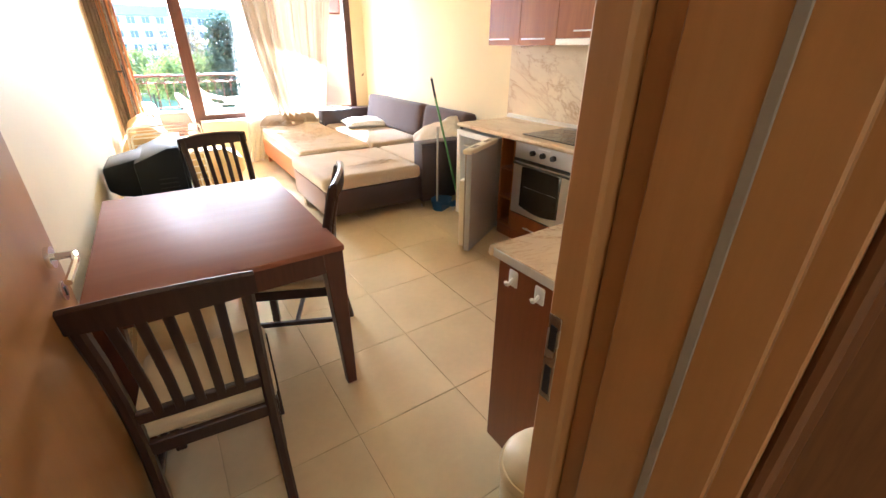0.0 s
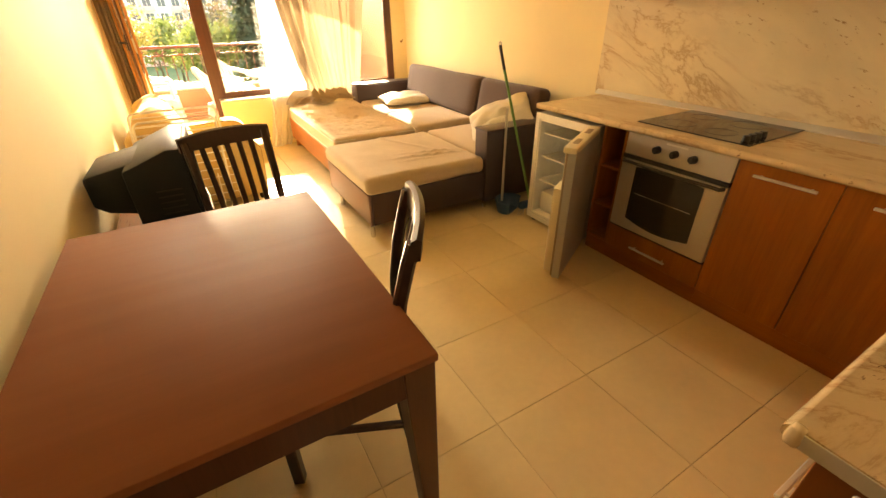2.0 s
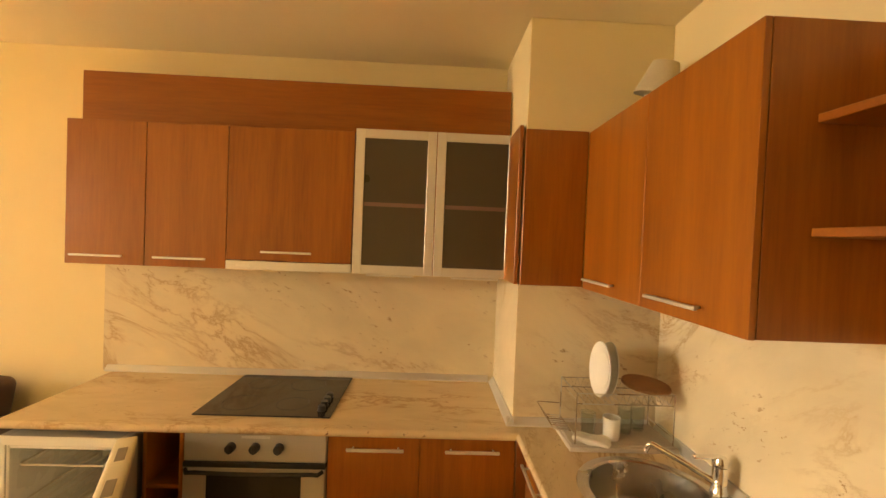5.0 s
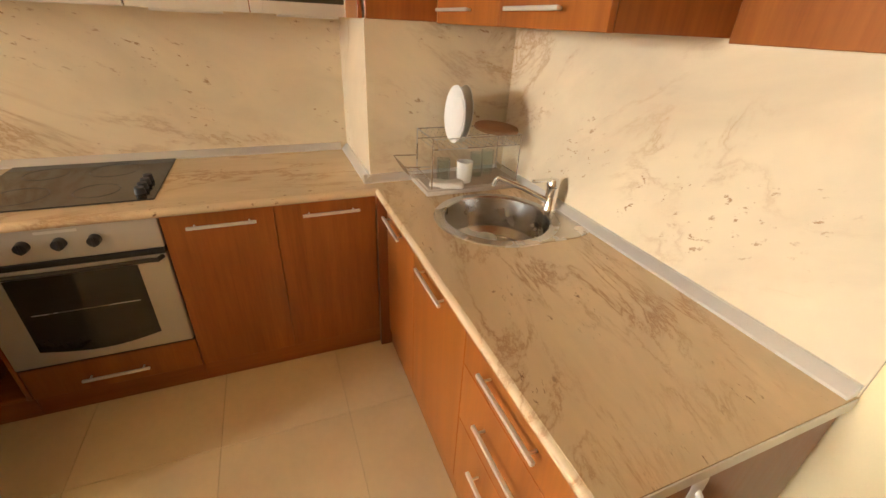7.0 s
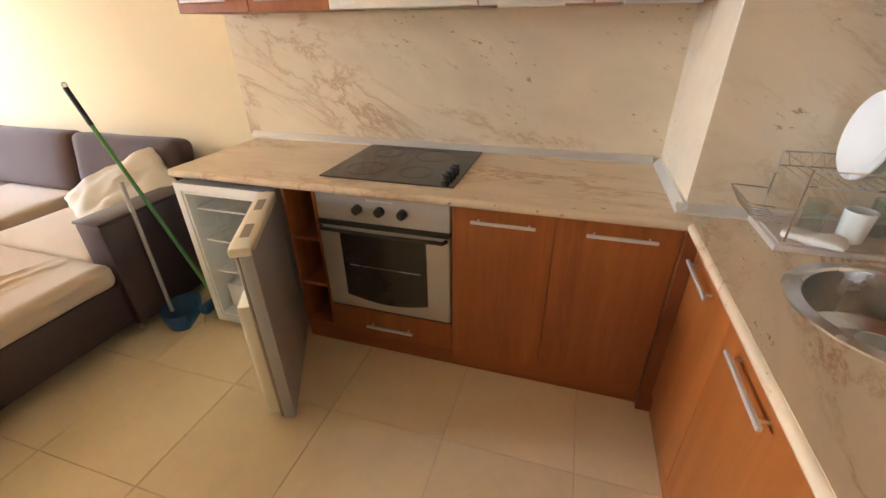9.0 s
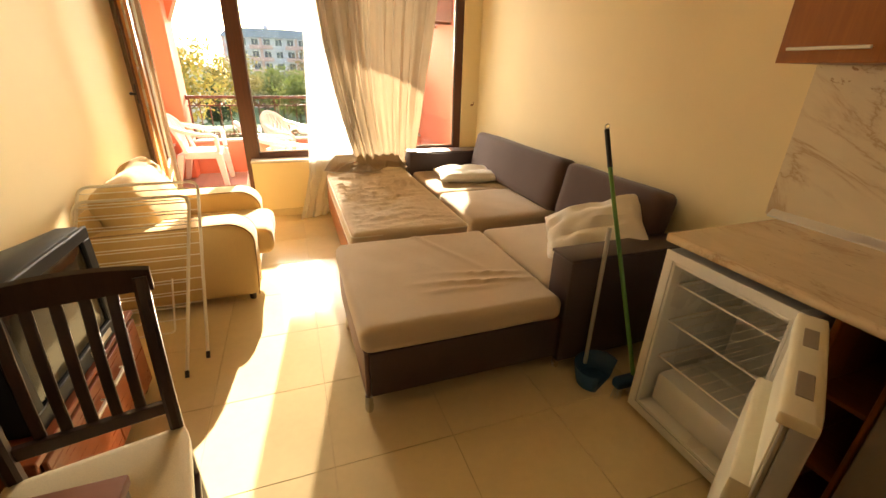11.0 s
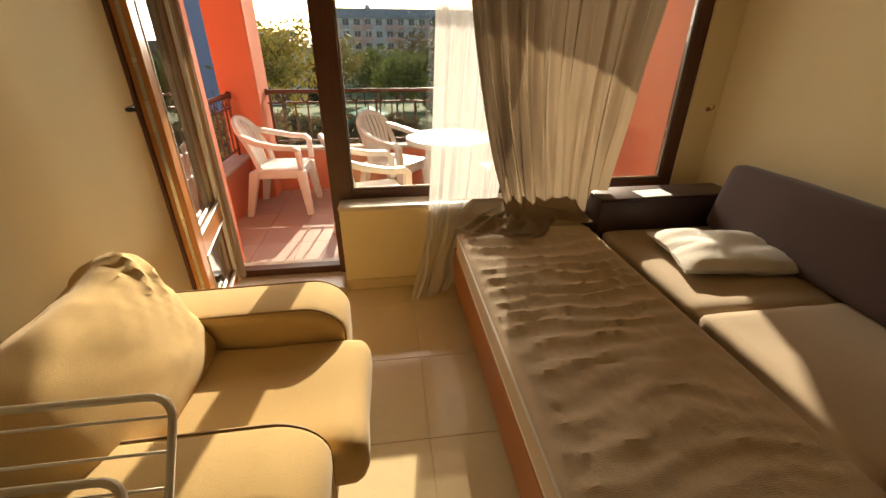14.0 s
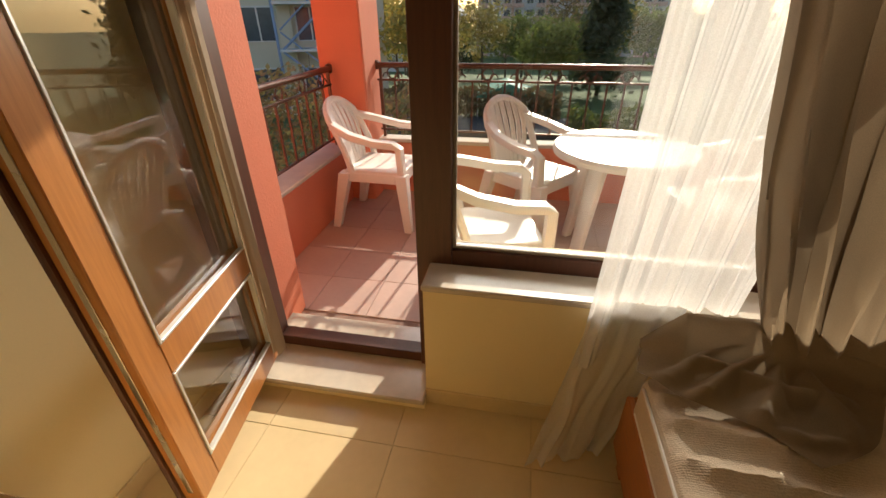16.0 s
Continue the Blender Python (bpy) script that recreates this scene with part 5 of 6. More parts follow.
for v in b.verts:
    x, y, z = v.co
    belly = (1 - (y / 0.36) ** 2) * (1 - (z / 0.26) ** 2)
    w = noise.noise(Vector((y * 7 + z * 11, z * 5 - y * 3, 2.0))) * 0.006 + 0.012 * max(0, noise.noise(Vector((y * 4 - z * 26, 0.5 * z, 7.0))))
    v.co.x += (0.055 * belly + w) * (1 if x > 0 else -1) * min(1, abs(x) / 0.06)
    v.co.z += 0.018 * math.sin(3.0 * y + 0.6) * (z > 0) + 0.006 * noise.noise(Vector((y * 16, x * 12, 4)))
    v.co.y -= 0.05 * max(0, -z) * (y < 0)
    ear = smooth_step((y - 0.12) / 0.22) * smooth_step((z - 0.05) / 0.18)
    v.co.z += 0.045 * ear
    near = math.exp(-((y - 0.30) ** 2 + (z - 0.20) ** 2) / 0.05)
    v.co.x += 0.011 * near * math.sin(75 * (y - 0.8 * z) + 3 * noise.noise(Vector((y * 6, z * 6, 1)))) * (1 if x > 0 else -1) * min(1, abs(x) / 0.06)
bc = part("loose_cushion", b, "mustard", ac, "plump creased back cushion leaning loosely")
bc.matrix_basis = pose(-0.20, -0.045, 0.575, 0, -24, -3)
rim = [(0.340 * math.copysign(abs(math.cos(t)) ** 0.4, math.cos(t)), 0.230 * math.copysign(abs(math.sin(t)) ** 0.4, math.sin(t))) for t in [2 * math.pi * i / 48 for i in range(48)]]
part("piping", tube(bm_new(), [(-0.01, ry, rz_ + 0.018 * math.sin(3.0 * ry + 0.6) * (rz_ > 0) + 0.05 * smooth_step((ry - 0.12) / 0.22) * smooth_step((rz_ - 0.05) / 0.18)) for ry, rz_ in rim], 0.005, 6, True), "piping", bc)
for cx in (-0.40, 0.40):
    for cy in (-0.42, 0.42):
        part("foot", C((cx, cy, 0), (cx, cy, 0.062), 0.02, 12, 0.026), "wenge", ac)

# ---- bed and sofa ----
bed = thing("single_bed", (1.985, 5.05, 0), "single bed with orange wood sides and bare quilted mattress", "bed")
part("side_board", B(-0.41, -0.388, -0.93, 0.93, 0.10, 0.335, bevel=0.004), "bedwood", bed)
part("side_board", B(0.388, 0.41, -0.93, 0.93, 0.10, 0.335, bevel=0.004), "bedwood", bed)
part("foot_board", B(-0.388, 0.388, -0.93, -0.908, 0.10, 0.335, bevel=0.004), "bedwood", bed)
part("head_board", B(-0.388, 0.388, 0.908, 0.93, 0.10, 0.335, bevel=0.004), "bedwood", bed)
part("base_board", B(-0.388, 0.388, -0.908, 0.908, 0.24, 0.26), "bedwood", bed)
for cx in (-0.36, 0.36):
    for cy in (-0.88, 0.88):
        part("leg", B(cx - 0.025, cx + 0.025, cy - 0.025, cy + 0.025, 0, 0.10), "bedwood", bed)


def quilt(u, v):
    e = 1 - max(abs(u), abs(v)) ** 8
    x, y = u * 0.41, v * 0.9
    ph = y * 62 + 5.0 * noise.noise(Vector((x * 2.6, y * 2.6, 0.3))) + 1.8 * noise.noise(Vector((x * 6, y * 6, 6.0)))
    far = 0.35 + 0.65 / (1 + math.exp(-9 * (v + 0.25)))
    r = 0.0165 * far * (1 - 1.7 * abs(math.sin(ph / 2)) ** 0.8) * (0.9 + 0.7 * noise.noise(Vector((x * 2.2, y * 4.0, 4.0))))
    f = 0.006 * noise.noise(Vector((x * 9, y * 30 + 4 * noise.noise(Vector((x * 6, y * 6, 2))), 1.0))) + 0.003 * noise.noise(Vector((x * 40, y * 55, 1.0)))
    q = 0.005 * (1 - far) * (abs(math.sin(x * 17 + y * 17)) ** 0.5 + abs(math.sin(x * 17 - y * 17)) ** 0.5 - 1.2) + 0.0012 * math.sin(y * 420)
    return (r + q + f + 0.016 * noise.noise(Vector((x * 4, y * 5, 1.7)))) * e


mt = part("mattress", soft(-0.405, 0.42, -0.90, 0.90, 0.30, 0.478, 0.045, 104, lift=quilt), "mattress", bed, "sagging quilted cream mattress")
for z in (0.345, 0.452):
    part("piping", tube(bm_new(), arc([(-0.2, -0.899, z), (-0.404, -0.899, z), (-0.404, 0.85, z)], 0.045), 0.005, 6), "pillow", mt)
part("piping", tube(bm_new(), arc([(0.2, -0.899, 0.452), (0.415, -0.899, 0.452), (0.415, 0.85, 0.452)], 0.045), 0.005, 6), "pillow", mt)

sf = thing("corner_sofa", (2.4, 4.5, 0), "brown corner sofa bed with beige sheet on its chaise", "sofa")
OX, OY = 2.4, 4.5


def sbox(x0, x1, y0, y1, z0, z1, bevel=0.01):
    return B(x0 - OX, x1 - OX, y0 - OY, y1 - OY, z0, z1, bevel=bevel, seg=2)


part("chaise_base", sbox(1.50, 2.47, 3.10, 4.08, 0.09, 0.325), "leather", sf, "dark brown leatherette chaise base")
part("side_panel", sbox(1.478, 1.498, 3.11, 4.07, 0.09, 0.325, 0.004), "sidefab", sf, "pinkish-brown chaise side")
part("sofa_base", sbox(2.49, 3.32, 3.26, 5.86, 0.06, 0.31), "leather", sf)


def chaise_top(u, v):
    x, y = u * 0.5, v * 0.5
    f = 0.017 * math.exp(-((y + 0.20 + 0.16 * (x - 0.1)) / 0.016) ** 2) * max(0, 1 - abs(x - 0.2) / 0.45)
    f += 0.014 * math.exp(-((y + 0.12 + 0.22 * (x - 0.2)) / 0.014) ** 2) * max(0, 1 - abs(x - 0.25) / 0.35)
    f += 0.010 * math.exp(-((y + 0.26 + 0.05 * x) / 0.013) ** 2) * max(0, 1 - abs(x - 0.1) / 0.3)
    f += 0.010 * math.exp(-((x - 0.22 + 0.45 * y) / 0.012) ** 2) * max(0, min(1, v + 0.5))
    return f + 0.006 * noise.noise(Vector((x * 3, y * 3, 2)))


part("seat_cushion", soft(2.475 - OX, 3.22 - OX, 3.262 - OY, 4.095 - OY, 0.30, 0.45, 0.04, 14, 0.004, 5, 8), "sheet", sf)
part("chaise_mattress", soft(1.465 - OX, 2.468 - OX, 3.085 - OY, 4.095 - OY, 0.322, 0.452, 0.05, 64, 0.004, 6, lift=chaise_top), "sheet", sf, "beige fitted sheet with creases")
part("seat_cushion", soft(2.46 - OX, 3.22 - OX, 4.235 - OY, 4.985 - OY, 0.30, 0.465, 0.04, 14, 0.005, 5, lift=lambda u, v: 0.008 * noise.noise(Vector((u * 3, v * 4, 0)))), "seatfab", sf)
part("seat_cushion", soft(2.46 - OX, 3.22 - OX, 4.992 - OY, 5.86 - OY, 0.30, 0.46, 0.04, 14, 0.005, 5, 3), "seatfab", sf)
for y0, y1 in ((3.30, 4.19), (4.22, 5.83)):
    bmk = soft(-0.085, 0.085, (y0 - y1) / 2, (y1 - y0) / 2, -0.205, 0.205, 0.055, 12, 0.006, 3, y0)
    k = part("back_cushion", bmk, "backfab", sf, "brown upholstered back cushion")
    k.matrix_basis = pose(3.215 - OX, (y0 + y1) / 2 - OY, 0.655, 0, 11, 0)
for nm, x0, y0, y1 in (("arm", 2.475, 3.085, 3.25), ("arm", 2.445, 5.875, 6.09)):
    a = part(nm, sbox(x0, 3.33, y0, y1, 0.06, 0.635, 0.012), "leather", sf, "dark leatherette arm")
    part("arm_top", sbox(x0 - 0.004, 3.33, y0 - 0.004, y1 + 0.004, 0.635, 0.652, 0.006), "leather", a)
for lx, ly in ((1.49, 3.12), (1.49, 3.81), (2.5, 3.13), (3.25, 3.2), (3.25, 5.9), (2.5, 5.9)):
    part("leg", lathe(bm_new(), [(0, 0), (0.016, 0), (0.02, 0.02), (0.017, 0.09), (0, 0.09)], 16, (lx - OX, ly - OY, 0)), "steel", sf, "short metal leg")

solo("pillow", pillow_bm(0.62, 0.43, 0.13, 1.0, 0.026), "pillow", "white pillow lying flat on the sofa seat", "pillow", (2.91, 5.41, 0.512), rz=-8, rx=2, group="pillows")
solo("pillow", pillow_bm(0.58, 0.42, 0.23, 7.0, 0.05), "pillow", "crumpled white pillow leaning in the sofa corner", "pillow", (2.92, 3.50, 0.60), rz=-42, rx=30, ry=-24, group="pillows")
solo("paper_sheet", B(-0.10, 0.10, -0.06, 0.06, 0, 0.003, bevel=0.0005), "paper", "white paper lying on the sofa arm", "paper", (2.80, 5.935, 0.6535), rz=4)

# ---- broom and dustpan ----
bro = thing("broom", (2.745, 2.835, 0.0), "green-handled broom leaning on the sofa", "broom")
top = Vector((2.731 - 2.745, 3.313 - 2.835, 1.218))
part("handle", C((0, 0, 0.10), top * 0.86, 0.0105, 12), "green", bro, "green painted handle")
part("grip", C(top * 0.86, top, 0.012, 12), "black", bro, "black grip")
part("hanging_ring", tube(bm_new(), [top + Vector((0, 0.0, 0.012)) + 0.012 * Vector((math.cos(t), 0, math.sin(t))) for t in [2 * math.pi * i / 12 for i in range(12)]], 0.003, 6, True), "greypole", bro)
part("head", soft(-0.11, 0.11, -0.03, 0.03, 0.055, 0.11, 0.02, 6), "blue", bro)
b = bm_new()
for i in range(60):
    x, y = -0.105 + 0.21 * random.random(), -0.022 + 0.044 * random.random()
    cyl(b, (x, y, 0.058), (x * 1.15, y * 1.4, 0.0), 0.0015, 4)
part("bristles", b, "greypole", bro)
dp = thing("dustpan", (2.63, 2.965, 0), "blue long-handled dustpan on the floor", "dustpan", rz=25)
b = bm_new()
rim = [(0.125 * math.cos(t), 0.105 * math.sin(t)) for t in [radians(-35 + 250 * i / 18) for i in range(19)]]
for (xa, ya), (xb, yb) in zip(rim, rim[1:]):
    q = [(xa * 0.8, ya * 0.8, 0.004), (xb * 0.8, yb * 0.8, 0.004), (xb, yb, 0.105), (xa, ya, 0.105)]
    b.faces.new([b.verts.new(p) for p in q])
b.faces.new([b.verts.new((x * 0.8, y * 0.8, 0.004)) for x, y in rim])
bmesh.ops.remove_doubles(b, verts=b.verts[:], dist=1e-4)
bmesh.ops.recalc_face_normals(b, faces=b.faces[:])
thick(part("pan", b, "blue", dp), 0.006)
part("handle", C((0.02, 0.07, 0.06), (0.075, 0.10, 0.80), 0.0105, 12), "greypole", dp, "pale grey pole")

# ---- curtains ----
def curtain(name, x_of, y_of, z_top, z_of, nu, nv, material, label):
    """x_of, y_of(u, v) and z_of(u) shape the cloth; u across and v down, from 0 to 1."""
    b = bm_new()
    g = [[b.verts.new((x_of(i / nu, j / nv), y_of(i / nu, j / nv), z_top + (z_of(i / nu) - z_top) * j / nv)) for i in range(nu + 1)] for j in range(nv + 1)]
    for j in range(nv):
        for i in range(nu):
            b.faces.new((g[j][i], g[j][i + 1], g[j + 1][i + 1], g[j + 1][i]))
    bmesh.ops.recalc_face_normals(b, faces=b.faces[:])
    return solo(name, b, material, label, "curtain")


def fold(u, v, n, seed):
    w = u * n * 2 * math.pi + 1.6 * noise.noise(Vector((u * 5, v * 1.2, seed)))
    return math.sin(w) + 0.35 * math.sin(2.3 * w + 1.0 + v)


def drape_x(u, v):
    """Gathered to the left near the window top and drawn in towards the bed end."""
    left = 1.60 + 0.32 * v ** 2.2
    right = 2.85 - 0.30 * v ** 1.3
    k = u + 0.03 * math.sin(2 * math.pi * u)
    return left + (right - left) * k + 0.010 * math.sin(u * 70 + 3 * v)


def drape_y(u, v):
    tight = (1 - 0.8 * smooth_step((v - 0.80) / 0.2)) * (1.9 - 1.35 * smooth_step((u - 0.2) / 0.25) + 0.35 * smooth_step((u - 0.75) / 0.15))
    k = u ** 0.72 + 0.03 * noise.noise(Vector((u * 3, v * 1.6, 3.0)))
    big, fine = fold(k, v, 8, 2.0), fold(k + 0.02 * v * v, v, 19, 6.0)
    crease = 0.010 * noise.noise(Vector((u * 14 + 5 * v, v * 9 - 4 * u, 1.0))) * smooth_step((v - 0.35) / 0.4)
    return 6.10 - 0.10 * v ** 3 + (0.022 + 0.022 * v) * tight * (0.75 * big + 0.28 * fine) + crease


curtain("curtain", drape_x, drape_y, 2.665, lambda u: 0.50 + 0.165 * smooth_step((u - 0.80) / 0.06), 190, 40, "drape", "taupe woven curtain hanging over the bed end")


def left_x(u, v):
    return 0.015 + 0.235 * u + 0.03 * v * (0.5 - u)


curtain("curtain", left_x, lambda u, v: 6.17 + 0.028 * fold(u, v, 6, 8.0), 2.69, lambda u: 0.12, 70, 20, "drape", "taupe woven curtain bunched beside the balcony door")


def sheer_x(u, v):
    return 1.51 + 0.50 * u - (0.10 + 0.04 * u) * v ** 2


def sheer_y(u, v):
    return 6.19 - (0.17 - 0.10 * smooth_step(u / 0.4)) * v ** 2.2 + 0.020 * (0.7 * fold(u ** 0.85 + 0.05 * noise.noise(Vector((u * 3, v * 1.6, 8.0))), v, 5, 5.0) + 0.3 * fold(u, v, 13, 1.0))


curtain("sheer_curtain", sheer_x, sheer_y, 2.665, lambda u: 0.37 + 0.13 * smooth_step(u / 0.35), 110, 40, "sheer", "thin white sheer curtain falling beside the bed")


def tail_x(u, v):
    return 1.45 + 0.26 * u - (0.17 - 0.02 * u) * v ** 1.3


curtain("curtain", tail_x, lambda u, v: 6.085 - 0.20 * v ** 1.5 * (1 - 0.6 * u) + (0.003 + 0.016 * v) * fold(u + 0.12 * noise.noise(Vector((u * 3, v * 2.5, 4.0))), v, 3, 11.0) + 0.012 * v * noise.noise(Vector((u * 5, v * 5, 2.0))), 0.62, lambda u: 0.012 + 0.012 * math.sin(7 * u) ** 2, 90, 40, "sheer", "thin pale curtain lining trailing on the floor")

# cloth gathered on the bed end: folds that run out from where the drape lands
FOLDS = [(1.93, 6.03, 1.61, 5.90, 0.085, 0.030), (1.95, 6.02, 1.64, 5.80, 0.070, 0.026), (1.97, 6.03, 1.78, 5.72, 0.050, 0.028), (2.0, 6.02, 2.02, 5.76, 0.045, 0.035),
         (1.70, 5.93, 2.05, 5.88, 0.060, 0.028), (2.05, 5.99, 2.41, 5.93, 0.080, 0.030), (2.1, 6.02, 2.30, 5.84, 0.045, 0.026), (1.85, 5.78, 2.12, 5.75, 0.022, 0.022), (2.2, 6.03, 2.43, 5.99, 0.09, 0.03)]
b = bm_new()
n1, n2 = 170, 90
g = []
for j in range(n2 + 1):
    row = []
    for i in range(n1 + 1):
        u, v = i / n1, j / n2
        reach = 0.13 + 0.24 * max(0, 1 - abs(u - 0.40) / 0.36) + 0.02 * math.sin(15 * u) + 0.03 * noise.noise(Vector((u * 6, 0, 3)))
        x = 1.59 + 0.84 * u - 0.03 * v * (1 - u) + 0.012 * noise.noise(Vector((u * 6, v * 4, 9)))
        y = 6.05 - reach * v
        qx, qy = x + 0.02 * noise.noise(Vector((x * 7, y * 7, 1))), y + 0.025 * noise.noise(Vector((x * 6, y * 6, 5)))
        h = 0.13 * math.exp(-(v * reach / 0.075) ** 2)
        for xa, ya, xb, yb, hh, ww in FOLDS:
            lx, ly = xb - xa, yb - ya
            k = max(0.0, min(1.0, ((qx - xa) * lx + (qy - ya) * ly) / (lx * lx + ly * ly)))
            d2 = (qx - xa - k * lx) ** 2 + (qy - ya - k * ly) ** 2
            h = max(h, hh * (1 - 0.55 * k) * math.exp(-d2 / (ww * ww))) + 0.15 * hh * math.exp(-d2 / (ww * ww)) * (1 - k)
        e = min(1, 7 * u + 0.1, 9 * (1 - u)) * min(1, 6 * (1 - v) + 0.08)
        h += 0.005 * noise.noise(Vector((x * 22, y * 22, 3)))
        row.append(b.verts.new((x, y, 0.498 + max(0, e * h))))
    g.append(row)
for j in range(n2):
    for i in range(n1):
        b.faces.new((g[j][i], g[j][i + 1], g[j + 1][i + 1], g[j + 1][i]))
bmesh.ops.recalc_face_normals(b, faces=b.faces[:])
solo("draped_cloth", b, "drape", "taupe curtain end heaped on the mattress", "curtain")
solo("curtain_track", B(0.01, XR - 0.01, 6.10, 6.20, H - 0.022, H, bevel=0.003), "ceiling", "white ceiling curtain track", "curtain rail", kind="structure")

# hook on the window wall, air conditioner, ceiling lamp
hk = thing("curtain_hook", (3.285, YW, 1.096), "small brass curtain tie hook", "hook")
part("rose", C((0, 0, 0), (0, -0.006, 0), 0.014, 14), "cork", hk)
part("hook", tube(bm_new(), arc([(0, -0.004, 0), (0, -0.04, 0.0), (0, -0.055, 0.02), (0, -0.045, 0.03)], 0.012), 0.004), "cork", hk)
cd = thing("air_conditioner", (XR, 5.36, 2.225), "white wall-mounted split air conditioner", "air conditioner")
b = bm_new()
prism(b, [(0.0, 0.0), (-0.14, 0.0), (-0.195, 0.05), (-0.205, 0.10), (-0.20, 0.26), (-0.18, 0.285), (0.0, 0.285)], "y", -0.385, 0.385, 0.010, 2)
part("housing", b, "enamel", cd)
part("outlet", B(-0.19, -0.13, -0.34, 0.34, 0.006, 0.022, bevel=0.002), "black", cd).matrix_basis = pose(-0.012, 0, 0.004, 0, 0, 0)
part("flap", B(-0.21, -0.135, -0.34, 0.34, -0.012, -0.004, bevel=0.002), "enamel", cd).matrix_basis = pose(0, 0, 0.0, 0, 12, 0)
part("panel_line", B(-0.2055, -0.199, -0.375, 0.375, 0.088, 0.092, bevel=0), "rubber", cd)
cl = thing("ceiling_lamp", (1.70, 3.95, H), "round opal glass ceiling lamp", "lamp")
# unseen fixture, added to go with the fill light in the hall
hc = thing("hall_lamp", (0.55, -1.45, H), "round opal glass lamp added unseen on the hall ceiling", "lamp")
part("rim", lathe(bm_new(), [(0, 0), (0.13, 0), (0.13, -0.03), (0, -0.03)], 32), "white", hc)
part("shade", lathe(bm_new(), [(0.12, -0.03), (0.115, -0.06), (0.09, -0.09), (0.04, -0.105), (0, -0.11)], 32), "milk", hc)
part("rim", lathe(bm_new(), [(0, 0), (0.125, 0), (0.125, -0.028), (0, -0.028)], 40), "white", cl)
part("shade", lathe(bm_new(), [(0.118, -0.028), (0.113, -0.055), (0.085, -0.085), (0.04, -0.10), (0, -0.104)], 40), "milk", cl)

# ---- balcony ----
BX0, BX1, BY0, BY1, CZ = -0.22, 3.30, 6.5, 8.36, 0.475
bal = setting("balcony_floor", B(BX0 - 0.3, BX1 + 0.2, BY0, BY1 + 0.3, -0.2, -0.006, bevel=0), "balgrout", "dusty pink balcony floor tiles", "floor")
w = bm_new()
box(w, -2.5, 0.085, 6.5, 6.62, -4, 6, bevel=0)
box(w, 3.16, 7.0, 6.5, 6.62, -4, 6, bevel=0)
box(w, 0.085, 3.16, 6.5, 6.62, 2.41, 6, bevel=0)
box(w, 0.86, 3.16, 6.5, 6.60, -4, 0.38, bevel=0)
box(w, 0.06, 0.089, 6.347, 6.5, -0.01, 2.41, bevel=0)
box(w, 3.155, 3.20, 6.347, 6.5, 0.38, 2.41, bevel=0)
box(w, 0.085, 0.86, 6.5, 6.60, -4, -0.01, bevel=0)
setting("facade", w, "orange", "orange rendered house facade around the window", "wall")
setting("balcony_side_wall", B(BX1, BX1 + 0.15, 6.62, 8.62, -4, 3.2, bevel=0), "orange", "orange rendered balcony side wall", "wall")
setting("balcony_parapet", box(box(bm_new(), BX0 - 0.13, BX0, 6.62, 8.14, -0.2, CZ - 0.03, bevel=0.004), -0.02, BX1, BY1, BY1 + 0.09, -0.2, CZ - 0.03, bevel=0.004), "orange", "low orange rendered balcony parapet", "wall")
setting("parapet_cap", box(box(bm_new(), BX0 - 0.16, BX0 + 0.03, 6.62, 8.14, CZ - 0.03, CZ, bevel=0.006), -0.02, BX1, BY1 - 0.03, BY1 + 0.11, CZ - 0.03, CZ, bevel=0.006), "stone", "pale stone parapet coping", "coping")
setting("balcony_column", B(-0.37, -0.015, 8.13, 8.55, -4, 3.2, bevel=0.012), "orange", "orange rendered corner column", "column")
b = bm_new()
pts = [(-0.015 + 3.315 * i / 28, 1.95 + 0.69 * math.sqrt(max(0, 1 - ((i / 28 - 0.5) / 0.5) ** 2))) for i in range(29)]
prism(b, pts + [(BX1, 3.3), (-0.015, 3.3)], "y", 8.34, 8.54)
setting("balcony_arch", b, "orange", "orange rendered shallow arch over the balcony", "arch")
b = bm_new()
prism(b, [(6.62 + 1.52 * i / 16, 1.95 + 0.69 * math.sqrt(max(0, 1 - ((i / 16 - 0.5) / 0.5) ** 2))) for i in range(17)] + [(8.14, 3.3), (6.62, 3.3)], "x", BX0 - 0.15, BX0)
setting("balcony_side_arch", b, "orange", "orange rendered side arch of the balcony", "arch")
setting("balcony_ceiling", B(-0.6, BX1 + 0.2, 6.62, 9.0, 3.0, 3.2, bevel=0), "ceiling", "pale balcony soffit", "ceiling")


